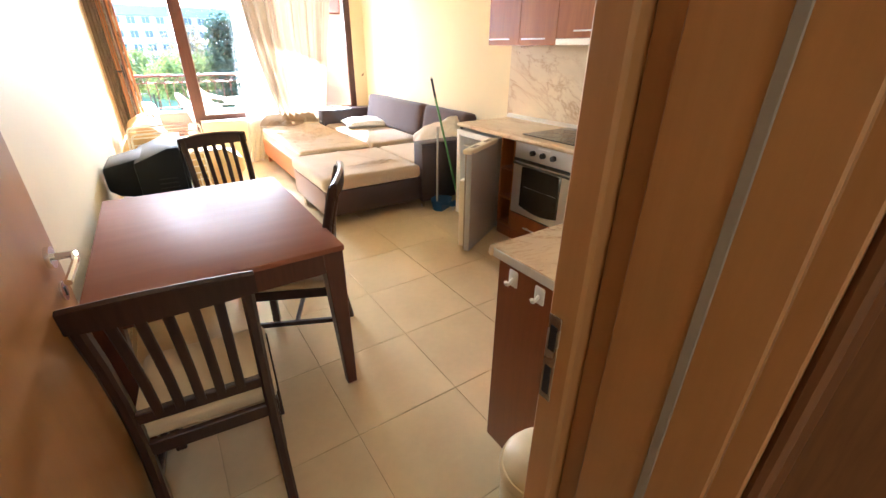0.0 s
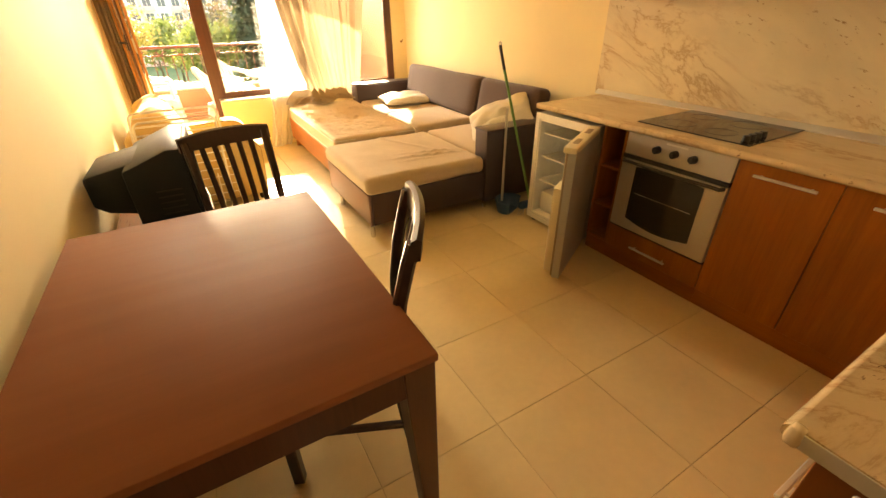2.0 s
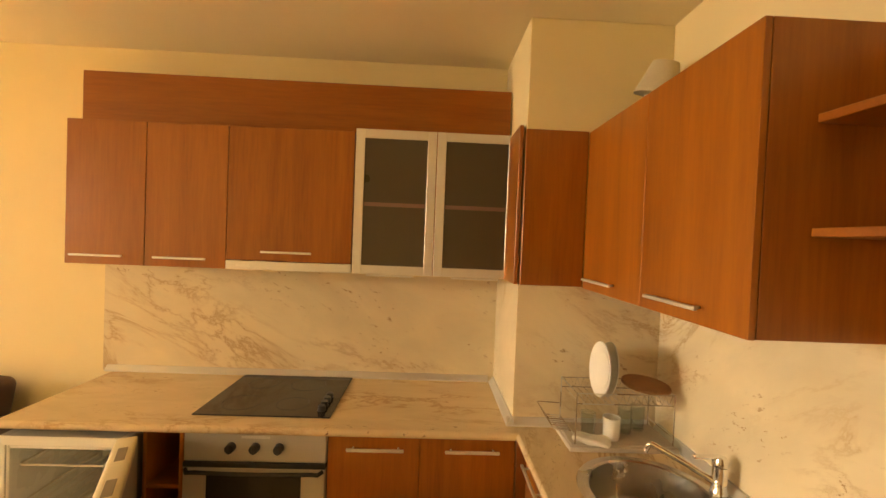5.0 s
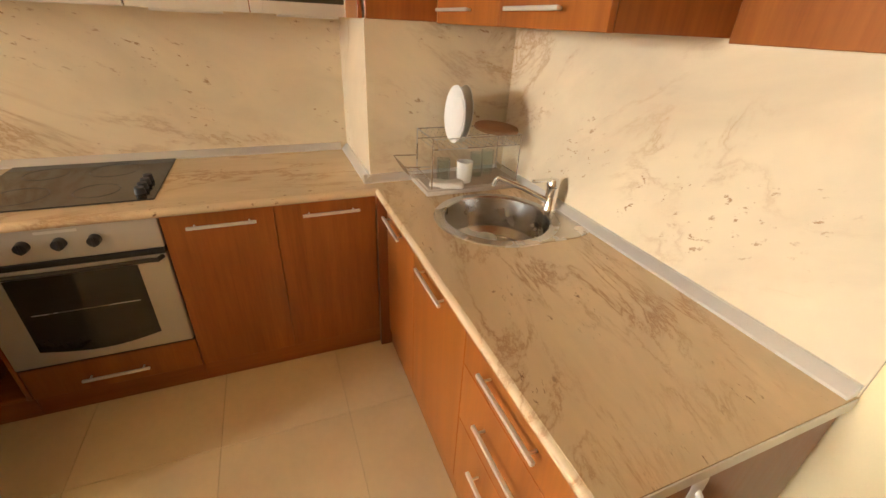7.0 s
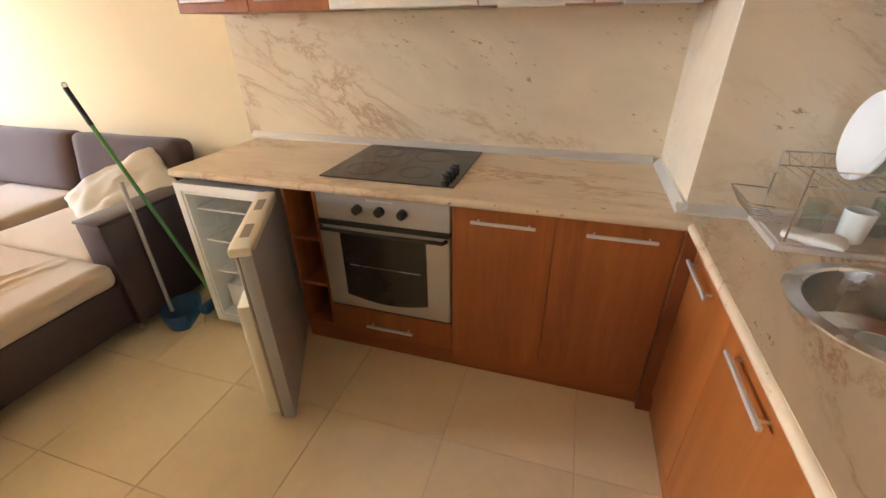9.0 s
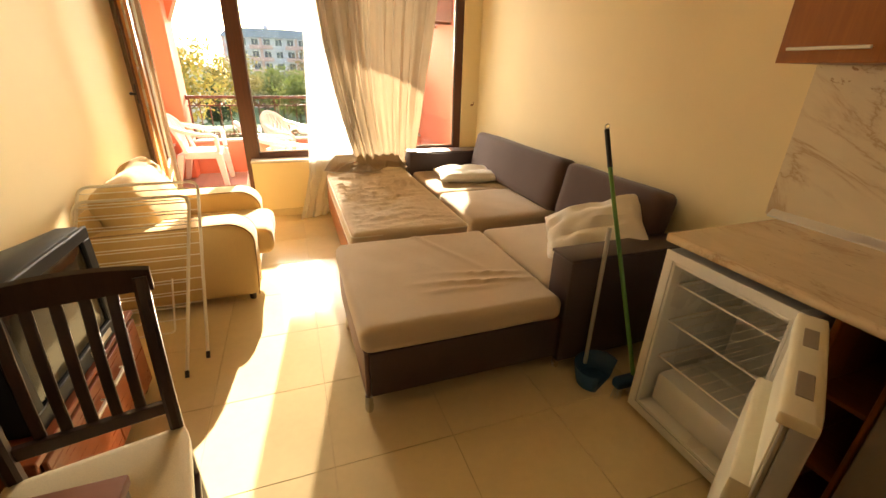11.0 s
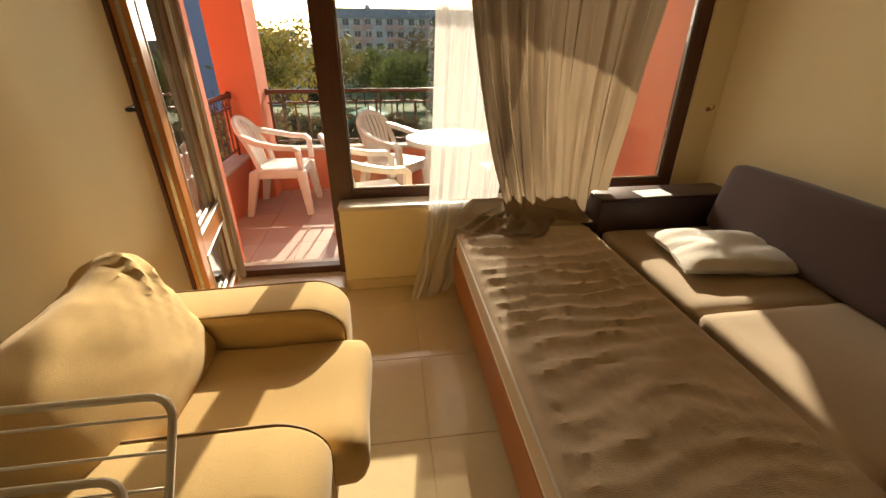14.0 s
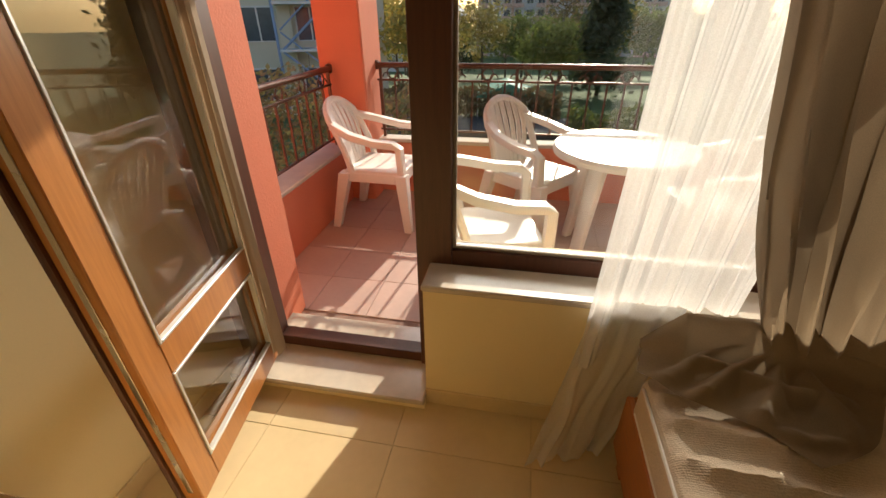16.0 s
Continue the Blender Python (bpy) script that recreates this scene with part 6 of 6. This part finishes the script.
def railing(name, p, q, label):
    """Iron balustrade from p to q on the coping: two top rails with rings, balusters and a bottom rail."""
    p, q = Vector(p), Vector(q)
    L = (q - p).length
    ang = math.degrees(math.atan2(q.y - p.y, q.x - p.x))
    r = thing(name, p, label, "railing", rz=ang)
    part("handrail", tube(bm_new(), [(0, 0, 0.565), (L, 0, 0.565)], 0.021, 14), "iron", r)
    part("rail", B(0, L, -0.010, 0.010, 0.448, 0.464), "iron", r)
    part("bottom_rail", B(0, L, -0.010, 0.010, 0.055, 0.071), "iron", r)
    n = int(L / 0.125)
    bme, rme = mesh_of("baluster", B(-0.007, 0.007, -0.007, 0.007, 0.0, 0.38, bevel=0.001), "iron"), None
    rb = bm_new()
    tube(rb, [(0.042 * math.cos(t), 0, 0.042 * math.sin(t)) for t in [2 * math.pi * i / 16 for i in range(16)]], 0.0055, 6, True)
    tube(rb, [(0.05 + 0.03 * math.cos(t), 0, -0.03 + 0.03 * math.sin(t)) for t in [4.5 * i / 10 for i in range(11)]], 0.005, 6)
    tube(rb, [(-0.05 - 0.03 * math.cos(t), 0, -0.03 + 0.03 * math.sin(t)) for t in [4.5 * i / 10 for i in range(11)]], 0.005, 6)
    rme = mesh_of("ring", rb, "iron")
    for i in range(n + 1):
        piece("baluster", bme, (0.02 + (L - 0.04) * i / n, 0, 0.07), r)
    m = max(1, int(L / 0.25))
    for i in range(m):
        piece("ring", rme, (L * (i + 0.5) / m, 0, 0.508), r)
    for x in [0.03 + (L - 0.06) * i / max(1, int(L / 1.1)) for i in range(max(1, int(L / 1.1)) + 1)]:
        part("post", B(x - 0.011, x + 0.011, -0.011, 0.011, 0.0, 0.56), "iron", r)
    part("end_scroll", lathe(bm_new(), [(0, -0.02), (0.03, -0.018), (0.036, 0), (0.03, 0.018), (0, 0.02)], 18), "iron", r).matrix_basis = pose(0.0 if name == "front_railing" else L, 0, 0.565, 90, 0, 0)
    return r


railing("side_railing", (BX0 - 0.065, 6.64, CZ), (BX0 - 0.065, 8.11, CZ), "brown iron railing on the side parapet")
railing("front_railing", (-0.01, BY1 + 0.045, CZ), (BX1, BY1 + 0.045, CZ), "brown iron railing with ring ornaments on the front parapet")


def garden_chair(loc, rz, first=None):
    """A one-piece plastic armchair, facing +y."""
    if first:
        return copy_thing(first, pose(*loc, 0, 0, rz))
    c = thing("garden_chair", loc, "white moulded plastic garden armchair on the balcony", "chair", rz, group="balcony chairs")
    part("seat", soft(-0.22, 0.22, -0.20, 0.24, 0.405, 0.44, 0.016, 10, sag=0.014), "garden", c)
    part("apron", box(box(B(-0.225, 0.225, 0.215, 0.235, 0.34, 0.42, bevel=0.006), -0.225, -0.205, -0.2, 0.22, 0.35, 0.42, bevel=0.006), 0.205, 0.225, -0.2, 0.22, 0.35, 0.42, bevel=0.006), "garden", c)

    def back(u, t):
        a = radians(62 * u)
        return Vector((0.255 * math.sin(a) * (1 - 0.10 * t), -0.19 - 0.075 * t * (1 + t) + 0.10 * (1 - math.cos(a)), 0.42 + 0.45 * t * (1 - 0.16 * u * u)))

    for i in range(7):
        u = -0.72 + 0.24 * i
        part("slat", sweep(bm_new(), [back(u * (0.62 + 0.38 * min(1, t / 4)), t / 6) for t in range(7)], 0.043, 0.012), "garden", c)
    part("back_rim", tube(bm_new(), [back(-1, t / 5) for t in range(5)] + [back(-1 + 2 * i / 14, 0.93 + 0.07 * math.cos(math.pi * (i / 7 - 1) / 2)) for i in range(15)] + [back(1, (4 - t) / 5) for t in range(5)], 0.024, 8), "garden", c)
    for s in (-1, 1):
        pts = [back(s * 0.98, 0.86), Vector((s * 0.275, -0.10, 0.70)), Vector((s * 0.285, 0.06, 0.665)), Vector((s * 0.28, 0.20, 0.655)), Vector((s * 0.262, 0.245, 0.62)), Vector((s * 0.25, 0.25, 0.44))]
        a = bm_new()
        rings = []
        for k, p in enumerate(pts):
            t = (pts[min(k + 1, 5)] - pts[max(k - 1, 0)]).normalized()
            n_ = Vector((1, 0, 0)).cross(t).normalized()
            rings.append([a.verts.new(p + Vector((dx_, 0, 0)) + n_ * dn) for dx_, dn in ((-0.024, -0.034), (0.024, -0.034), (0.034, 0.0), (0.03, 0.012), (-0.03, 0.012), (-0.034, 0.0))])
        for r1, r2 in zip(rings, rings[1:]):
            for j in range(6):
                a.faces.new((r1[j], r1[(j + 1) % 6], r2[(j + 1) % 6], r2[j]))
        a.faces.new(rings[0])
        a.faces.new(rings[-1][::-1])
        bmesh.ops.recalc_face_normals(a, faces=a.faces[:])
        part("armrest", a, "garden", c)
        for fy, ty in ((0.27, 0.225), (-0.29, -0.19)):
            lg = bm_new()
            prism(lg, [(s * 0.205 - 0.042, ty - 0.045), (s * 0.205 + 0.042, ty - 0.045), (s * 0.205 + 0.042, ty + 0.04), (s * 0.205 - 0.042, ty + 0.04)], "z", 0.0, 0.42, 0.006, 1)
            for v in lg.verts:
                k = 1 - v.co.z / 0.42
                v.co.x += (s * 0.04 - (v.co.x - s * 0.215) * 0.35) * k
                v.co.y += ((fy - ty) - (v.co.y - ty) * 0.35) * k
            part("leg", lg, "garden", c)
    return c


gc = garden_chair((0.165, 7.83, 0), -92)
garden_chair((1.27, 7.86, 0), -128, gc)
garden_chair((1.05, 6.93, 0), -77, gc)
garden_chair((2.34, 7.45, 0), 95, gc)
gt = thing("garden_table", (1.77, 7.50, 0), "round white plastic garden table on the balcony", "table")
part("tabletop", lathe(bm_new(), [(0, 0.70), (0.37, 0.70), (0.40, 0.675), (0.405, 0.70), (0.395, 0.72), (0, 0.722)], 48), "garden", gt)
for i in range(4):
    t = radians(45 + 90 * i)
    lg = bm_new()
    prism(lg, [(-0.05, -0.03), (0.05, -0.03), (0.05, 0.03), (-0.05, 0.03)], "z", 0, 0.70, 0.012, 2)
    for v in lg.verts:
        k = 1 - v.co.z / 0.70
        x, y = v.co.x * (1 - 0.35 * k), v.co.y * (1 - 0.2 * k) + 0.20 + 0.11 * k
        v.co.x, v.co.y = x * math.cos(t) - y * math.sin(t), x * math.sin(t) + y * math.cos(t)
    part("leg", lg, "garden", gt)
ou = thing("outdoor_unit", (BX1, 7.35, 2.0), "grey outdoor air conditioner unit on the balcony wall", "air conditioner")
part("housing", B(-0.27, -0.02, -0.38, 0.38, 0, 0.52, bevel=0.012, seg=2), "greywall", ou)
for i in range(9):
    part("louvre", B(-0.282, -0.268, -0.33, 0.15, 0.06 + 0.046 * i, 0.08 + 0.046 * i, bevel=0.002), "farframe", ou)
part("bracket", box(box(bm_new(), -0.26, 0.0, -0.3, -0.27, -0.03, 0.0), -0.26, 0.0, 0.27, 0.3, -0.03, 0.0), "iron", ou)

# ---- outside ----
GZ = -3.6


def gz(y):
    """Height of the ground, which falls away from the house."""
    k = max(0.0, min(1.0, (y - 32) / 75))
    return GZ - 6.4 * k * k * (3 - 2 * k)


gr = bm_new()
NG = 60
vs = [[gr.verts.new((-260 + 520 * i / NG, 6.7 + 400 * (j / NG) ** 1.6, gz(6.7 + 400 * (j / NG) ** 1.6) + 0.25 * noise.noise(Vector((i * 0.5, j * 0.5, 0))))) for i in range(NG + 1)] for j in range(NG + 1)]
for j in range(NG):
    for i in range(NG):
        gr.faces.new((vs[j][i], vs[j][i + 1], vs[j + 1][i + 1], vs[j + 1][i]))
setting("ground", gr, "grass", "dry green lawn below the balcony", "ground")
setting("ground_behind", B(-260, 260, -200, 6.9, GZ - 0.6, GZ - 0.3, bevel=0), "grass", "lawn behind the house", "ground")
setting("path", B(-8, 30, 24, 27, GZ - 0.3, GZ + 0.32, bevel=0.02), "asphalt", "grey asphalt path across the lawn", "path")


def block(name, loc, rz, W, D, floors, cols, fh, wall, accent, label, balconies=True):
    """An apartment block: walls, roof, windows with panes, and balcony slabs."""
    k = thing(name, loc, label, "building", rz)
    Ht = floors * fh
    part("wall", B(-W / 2, W / 2, 0, D, 0, Ht, bevel=0.02), wall, k)
    part("roof", box(prism(bm_new(), [(-W / 2 - 0.6, Ht), (W / 2 + 0.6, Ht), (W / 2 - 1.5, Ht + 2.0), (-W / 2 + 1.5, Ht + 2.0)], "y", -0.5, D + 0.5), -W / 2 - 0.7, W / 2 + 0.7, -0.7, D + 0.7, Ht - 0.3, Ht, bevel=0.02), "roof", k)
    for cx in (-W * 0.3, W * 0.12, W * 0.38):
        part("chimney", B(cx - 0.7, cx + 0.7, D * 0.4, D * 0.6, Ht, Ht + 3.3, bevel=0.02), wall, k)
    cw = W / cols
    pane, fr_ = mesh_of("pane", B(-cw * 0.27, cw * 0.27, -0.03, 0.02, 0, fh * 0.52, bevel=0), "farglass"), None
    fb2 = bm_new()
    for x0, x1, z0, z1 in ((-cw * 0.3, -cw * 0.27, -0.05, fh * 0.55), (cw * 0.27, cw * 0.3, -0.05, fh * 0.55), (-cw * 0.27, cw * 0.27, fh * 0.52, fh * 0.55), (-cw * 0.27, cw * 0.27, -0.05, 0), (-0.04, 0.04, 0, fh * 0.52)):
        box(fb2, x0, x1, -0.07, 0.02, z0, z1, bevel=0)
    wme = mesh_of("window", fb2, "farframe")
    sme = mesh_of("balcony", box(box(bm_new(), -cw * 0.46, cw * 0.46, -1.1, 0.05, 0, 0.15, bevel=0), -cw * 0.46, cw * 0.46, -1.1, -1.02, 0.15, 1.0, bevel=0), accent)
    for f in range(floors):
        for c in range(cols):
            x, z = -W / 2 + cw * (c + 0.5), f * fh + fh * 0.3
            wo = piece("window", wme, (x, -0.01, z), k)
            piece("pane", pane, (0, 0, 0), wo)
            if balconies and c % 3 != 1:
                piece("balcony", sme, (x, -0.02, f * fh), k)
    for c in range(0, cols + 1, 3):
        x = -W / 2 + cw * c
        part("pilaster", B(x - 0.35, x + 0.35, -0.35, 0.02, 0, Ht - 0.3, bevel=0.02), accent, k)
    return k


block("apartment_block", (14.6, 140, gz(140)), 3, 56, 13, 6, 18, 3.1, "greywall", "pinkwall", "grey and pink apartment block with balconies beyond the trees")
block("apartment_block", (-28, 100, gz(100)), -14, 24, 12, 4, 7, 2.7, "creamwall", "farframe", "cream apartment block with a pitched roof")
hs = block("stair_tower_house", (-12.6, 27, GZ), 25, 13, 10, 6, 5, 2.9, "creamwall", "creamwall", "cream house with an outside steel stair", False)
part("blue_bay", B(4.0, 5.4, -0.5, 0.2, 0, 17.4, bevel=0.02), "bluewall", hs, "blue-grey facade strip")
for i in range(8):
    z = 1.2 + 2.1 * i
    part("stair_landing", B(0.9, 3.7, -1.5, 0.0, z, z + 0.12), "farframe", hs)
    sb = bm_new()
    x0, x1 = (1.1, 3.5) if i % 2 else (3.5, 1.1)
    cyl(sb, (x0, -1.4, z + 0.1), (x1, -1.4, z + 2.1), 0.06, 6)
    cyl(sb, (x0, -1.4, z + 1.0), (x1, -1.4, z + 3.0), 0.04, 6)
    part("stair_flight", sb, "bluewall", hs)
for x in (0.9, 3.7):
    part("stair_post", C((x, -1.45, 0), (x, -1.45, 18), 0.07, 8), "bluewall", hs)
tn = thing("market_tent", (3.4, 33, GZ + 0.2), "green canvas tent roof on the lawn", "tent", rz=6)
tn.matrix_basis = pose(0.3, 28, GZ + 0.15, 0, 0, 6) @ Matrix.Scale(0.55, 4)
prism(b := bm_new(), [(-3, 2.0), (3, 2.0), (2.9, 2.15), (0, 3.2), (-2.9, 2.15)], "y", -2.2, 2.2)
part("canopy", b, "tent", tn)
for px in (-2.8, 2.8):
    for py in (-2, 2):
        part("post", C((px, py, 0), (px, py, 2.05), 0.05, 8), "farframe", tn)


def tree(name, loc, h, spread, material, label, seed, leaves=1500, leaf=0.16, cone=False, bare=0.25):
    """Tapered trunk, forking limbs and a crown of small loose leaves gathered round the twigs."""
    rnd = random.Random(seed)
    t = thing(name, loc, label, "tree")
    b = bm_new()
    lean_ = Vector((rnd.uniform(-0.05, 0.05), rnd.uniform(-0.05, 0.05), 0))
    stem = [Vector((0, 0, 0)) + (lean_ * h + Vector((0, 0, h))) * k for k in (0, 0.25, 0.5, 0.75, 0.97)]
    for i in range(4):
        cyl(b, stem[i], stem[i + 1], h * 0.022 * (1 - 0.22 * i), 8, h * 0.022 * (1 - 0.22 * (i + 1)))
    tips = []
    for i in range(26 if not cone else 44):
        k = rnd.uniform(0.22, 0.95)
        base = (lean_ * h + Vector((0, 0, h))) * k
        a = rnd.uniform(0, 2 * math.pi)
        reach = spread * ((1.05 - k) if cone else (0.55 + 0.6 * math.sin(math.pi * min(1, k * 0.95)))) * rnd.uniform(0.6, 1.05)
        tip = base + Vector((math.cos(a) * reach, math.sin(a) * reach, reach * (-0.12 if cone else rnd.uniform(0.25, 0.8))))
        mid = (base + tip) / 2 + Vector((0, 0, 0.08 * reach))
        cyl(b, base, mid, h * 0.007, 5, h * 0.005)
        cyl(b, mid, tip, h * 0.005, 5, h * 0.002)
        tips += [mid, tip, (mid + tip) / 2]
    part("trunk", b, "bark", t)
    V, Fs = [], []
    for i in range(leaves):
        c = rnd.choice(tips) + Vector([rnd.gauss(0, 0.16 * spread) for _ in range(3)])
        u = Vector([rnd.gauss(0, 1) for _ in range(3)]).normalized()
        w_ = u.orthogonal().normalized()
        s = leaf * rnd.uniform(0.6, 1.4)
        o = len(V)
        V += [c - u * s, c + w_ * s * 0.55, c + u * s, c - w_ * s * 0.55]
        Fs.append((o, o + 1, o + 2, o + 3))
    me = bpy.data.meshes.new("crown")
    me.from_pydata([tuple(v) for v in V], [], Fs)
    me.materials.append(M[material])
    cr = new("crown", me)
    cr.parent = t
    return t


ty = tree("autumn_tree", (-4.6, 30, GZ), 5.0, 2.3, "leaf_y", "yellowing autumn tree with loose foliage", 1, 2600, 0.14)
tg = tree("garden_tree", (2.0, 36, gz(36)), 3.9, 2.0, "leaf_g", "green leafy tree on the lawn", 2, 2600, 0.14)
tc = tree("pine_tree", (6.0, 36, gz(36)), 6.6, 2.5, "leaf_d", "dark green conifer with drooping branches", 3, 5200, 0.2, True)
tb = tree("bare_tree", (3.8, 42, gz(42)), 6.0, 2.3, "leaf_b", "thin brown autumn tree", 4, 900, 0.13)
for i, (src, x, y, s, r) in enumerate(((ty, -2.6, 44, 1.05, 40), (ty, -8.5, 38, 1.1, 110), (ty, 8.5, 52, 1.15, 200), (tg, -1.0, 52, 1.3, 80), (tg, 5.2, 47, 1.1, 150), (tg, -11, 50, 1.35, 20), (tg, 13, 55, 1.5, 250), (tc, 13.5, 36, 1.1, 70), (tc, 17, 46, 1.25, 160), (tc, -7.0, 62, 0.9, 300), (tb, 0.6, 58, 1.0, 90), (tb, 11.5, 62, 1.1, 10), (tb, -14, 60, 1.1, 35), (tg, 20, 60, 1.5, 99), (tg, 26, 70, 1.7, 199), (ty, -20, 66, 1.4, 9), (tg, 1.0, 66, 1.2, 12), (tb, 9.0, 70, 1.0, 77), (tg, -16.5, 40, 1.2, 140))):
    copy_thing(src, pose(x, y, gz(y), 0, 0, r) @ Matrix.Scale(s, 4))


def hedge(name, loc, L, W, Hh, material, label, seed, leaves, leaf=0.07):
    """A loose hedge: stems and many small leaves."""
    rnd = random.Random(seed)
    t = thing(name, loc, label, "hedge")
    b = bm_new()
    for i in range(int(L * 3)):
        x, y = rnd.uniform(-L / 2, L / 2), rnd.uniform(-W / 3, W / 3)
        cyl(b, (x, y, 0), (x + rnd.uniform(-0.3, 0.3), y + rnd.uniform(-0.3, 0.3), Hh * rnd.uniform(0.7, 1.02)), 0.02, 5, 0.006)
    part("stems", b, "bark", t)
    V, Fs = [], []
    for i in range(leaves):
        x = rnd.uniform(-L / 2, L / 2)
        c = Vector((x, rnd.gauss(0, W / 4), Hh * (0.12 + 0.88 * rnd.random() ** 0.8) * (0.85 + 0.2 * noise.noise(Vector((x * 0.8, seed, 0))))))
        u = Vector([rnd.gauss(0, 1) for _ in range(3)]).normalized()
        w_ = u.orthogonal().normalized()
        s = leaf * rnd.uniform(0.6, 1.4)
        o = len(V)
        V += [c - u * s, c + w_ * s * 0.6, c + u * s, c - w_ * s * 0.6]
        Fs.append((o, o + 1, o + 2, o + 3))
    me = bpy.data.meshes.new("foliage")
    me.from_pydata([tuple(v) for v in V], [], Fs)
    me.materials.append(M[material])
    fo = new("foliage", me)
    fo.parent = t
    return t


hedge("tall_shrub", (-5.2, 14.5, GZ), 8, 2.4, 4.2, "leaf_b", "tall brown autumn shrubs beside the balcony", 5, 9000)
hedge("hedge", (-3.0, 27, GZ), 12, 1.6, 2.0, "leaf_b", "brown autumn hedge along the lawn", 6, 7000, 0.1)
hedge("hedge", (10.0, 23, GZ), 14, 1.6, 1.8, "leaf_g", "loose green hedge along the lawn", 7, 7000, 0.1)

# ---- floor pieces ----
TP = 0.505
tme = {}
for i in range(-1, 8):
    for j in range(-6, 13):
        x0, y0 = 0.295 + TP * (i - 1), 0.845 + TP * (j - 2)
        a0, a1 = max(x0, 0.001) + 0.001, min(x0 + TP, XR - 0.001) - 0.001
        b0, b1 = max(y0, -2.595) + 0.001, min(y0 + TP, YP - 0.001) - 0.001
        if a1 - a0 < 0.02 or b1 - b0 < 0.02:
            continue
        key = (round(a1 - a0, 3), round(b1 - b0, 3))
        if key not in tme:
            tme[key] = mesh_of("tile", B(0, key[0], 0, key[1], -0.012, 0.0, bevel=0.0012), "tile")
        piece("tile", tme[key], (a0, b0, 0), floor)
bme = mesh_of("tile", B(0, 0.327, 0, 0.327, -0.012, 0.0, bevel=0.0015), "balfloor")
for i in range(11):
    for j in range(7):
        x, y = BX0 + 0.33 * i, 6.60 + 0.33 * j
        if x < BX1 - 0.2 and y < BY1 - 0.05:
            piece("tile", bme, (x, y, 0), bal)
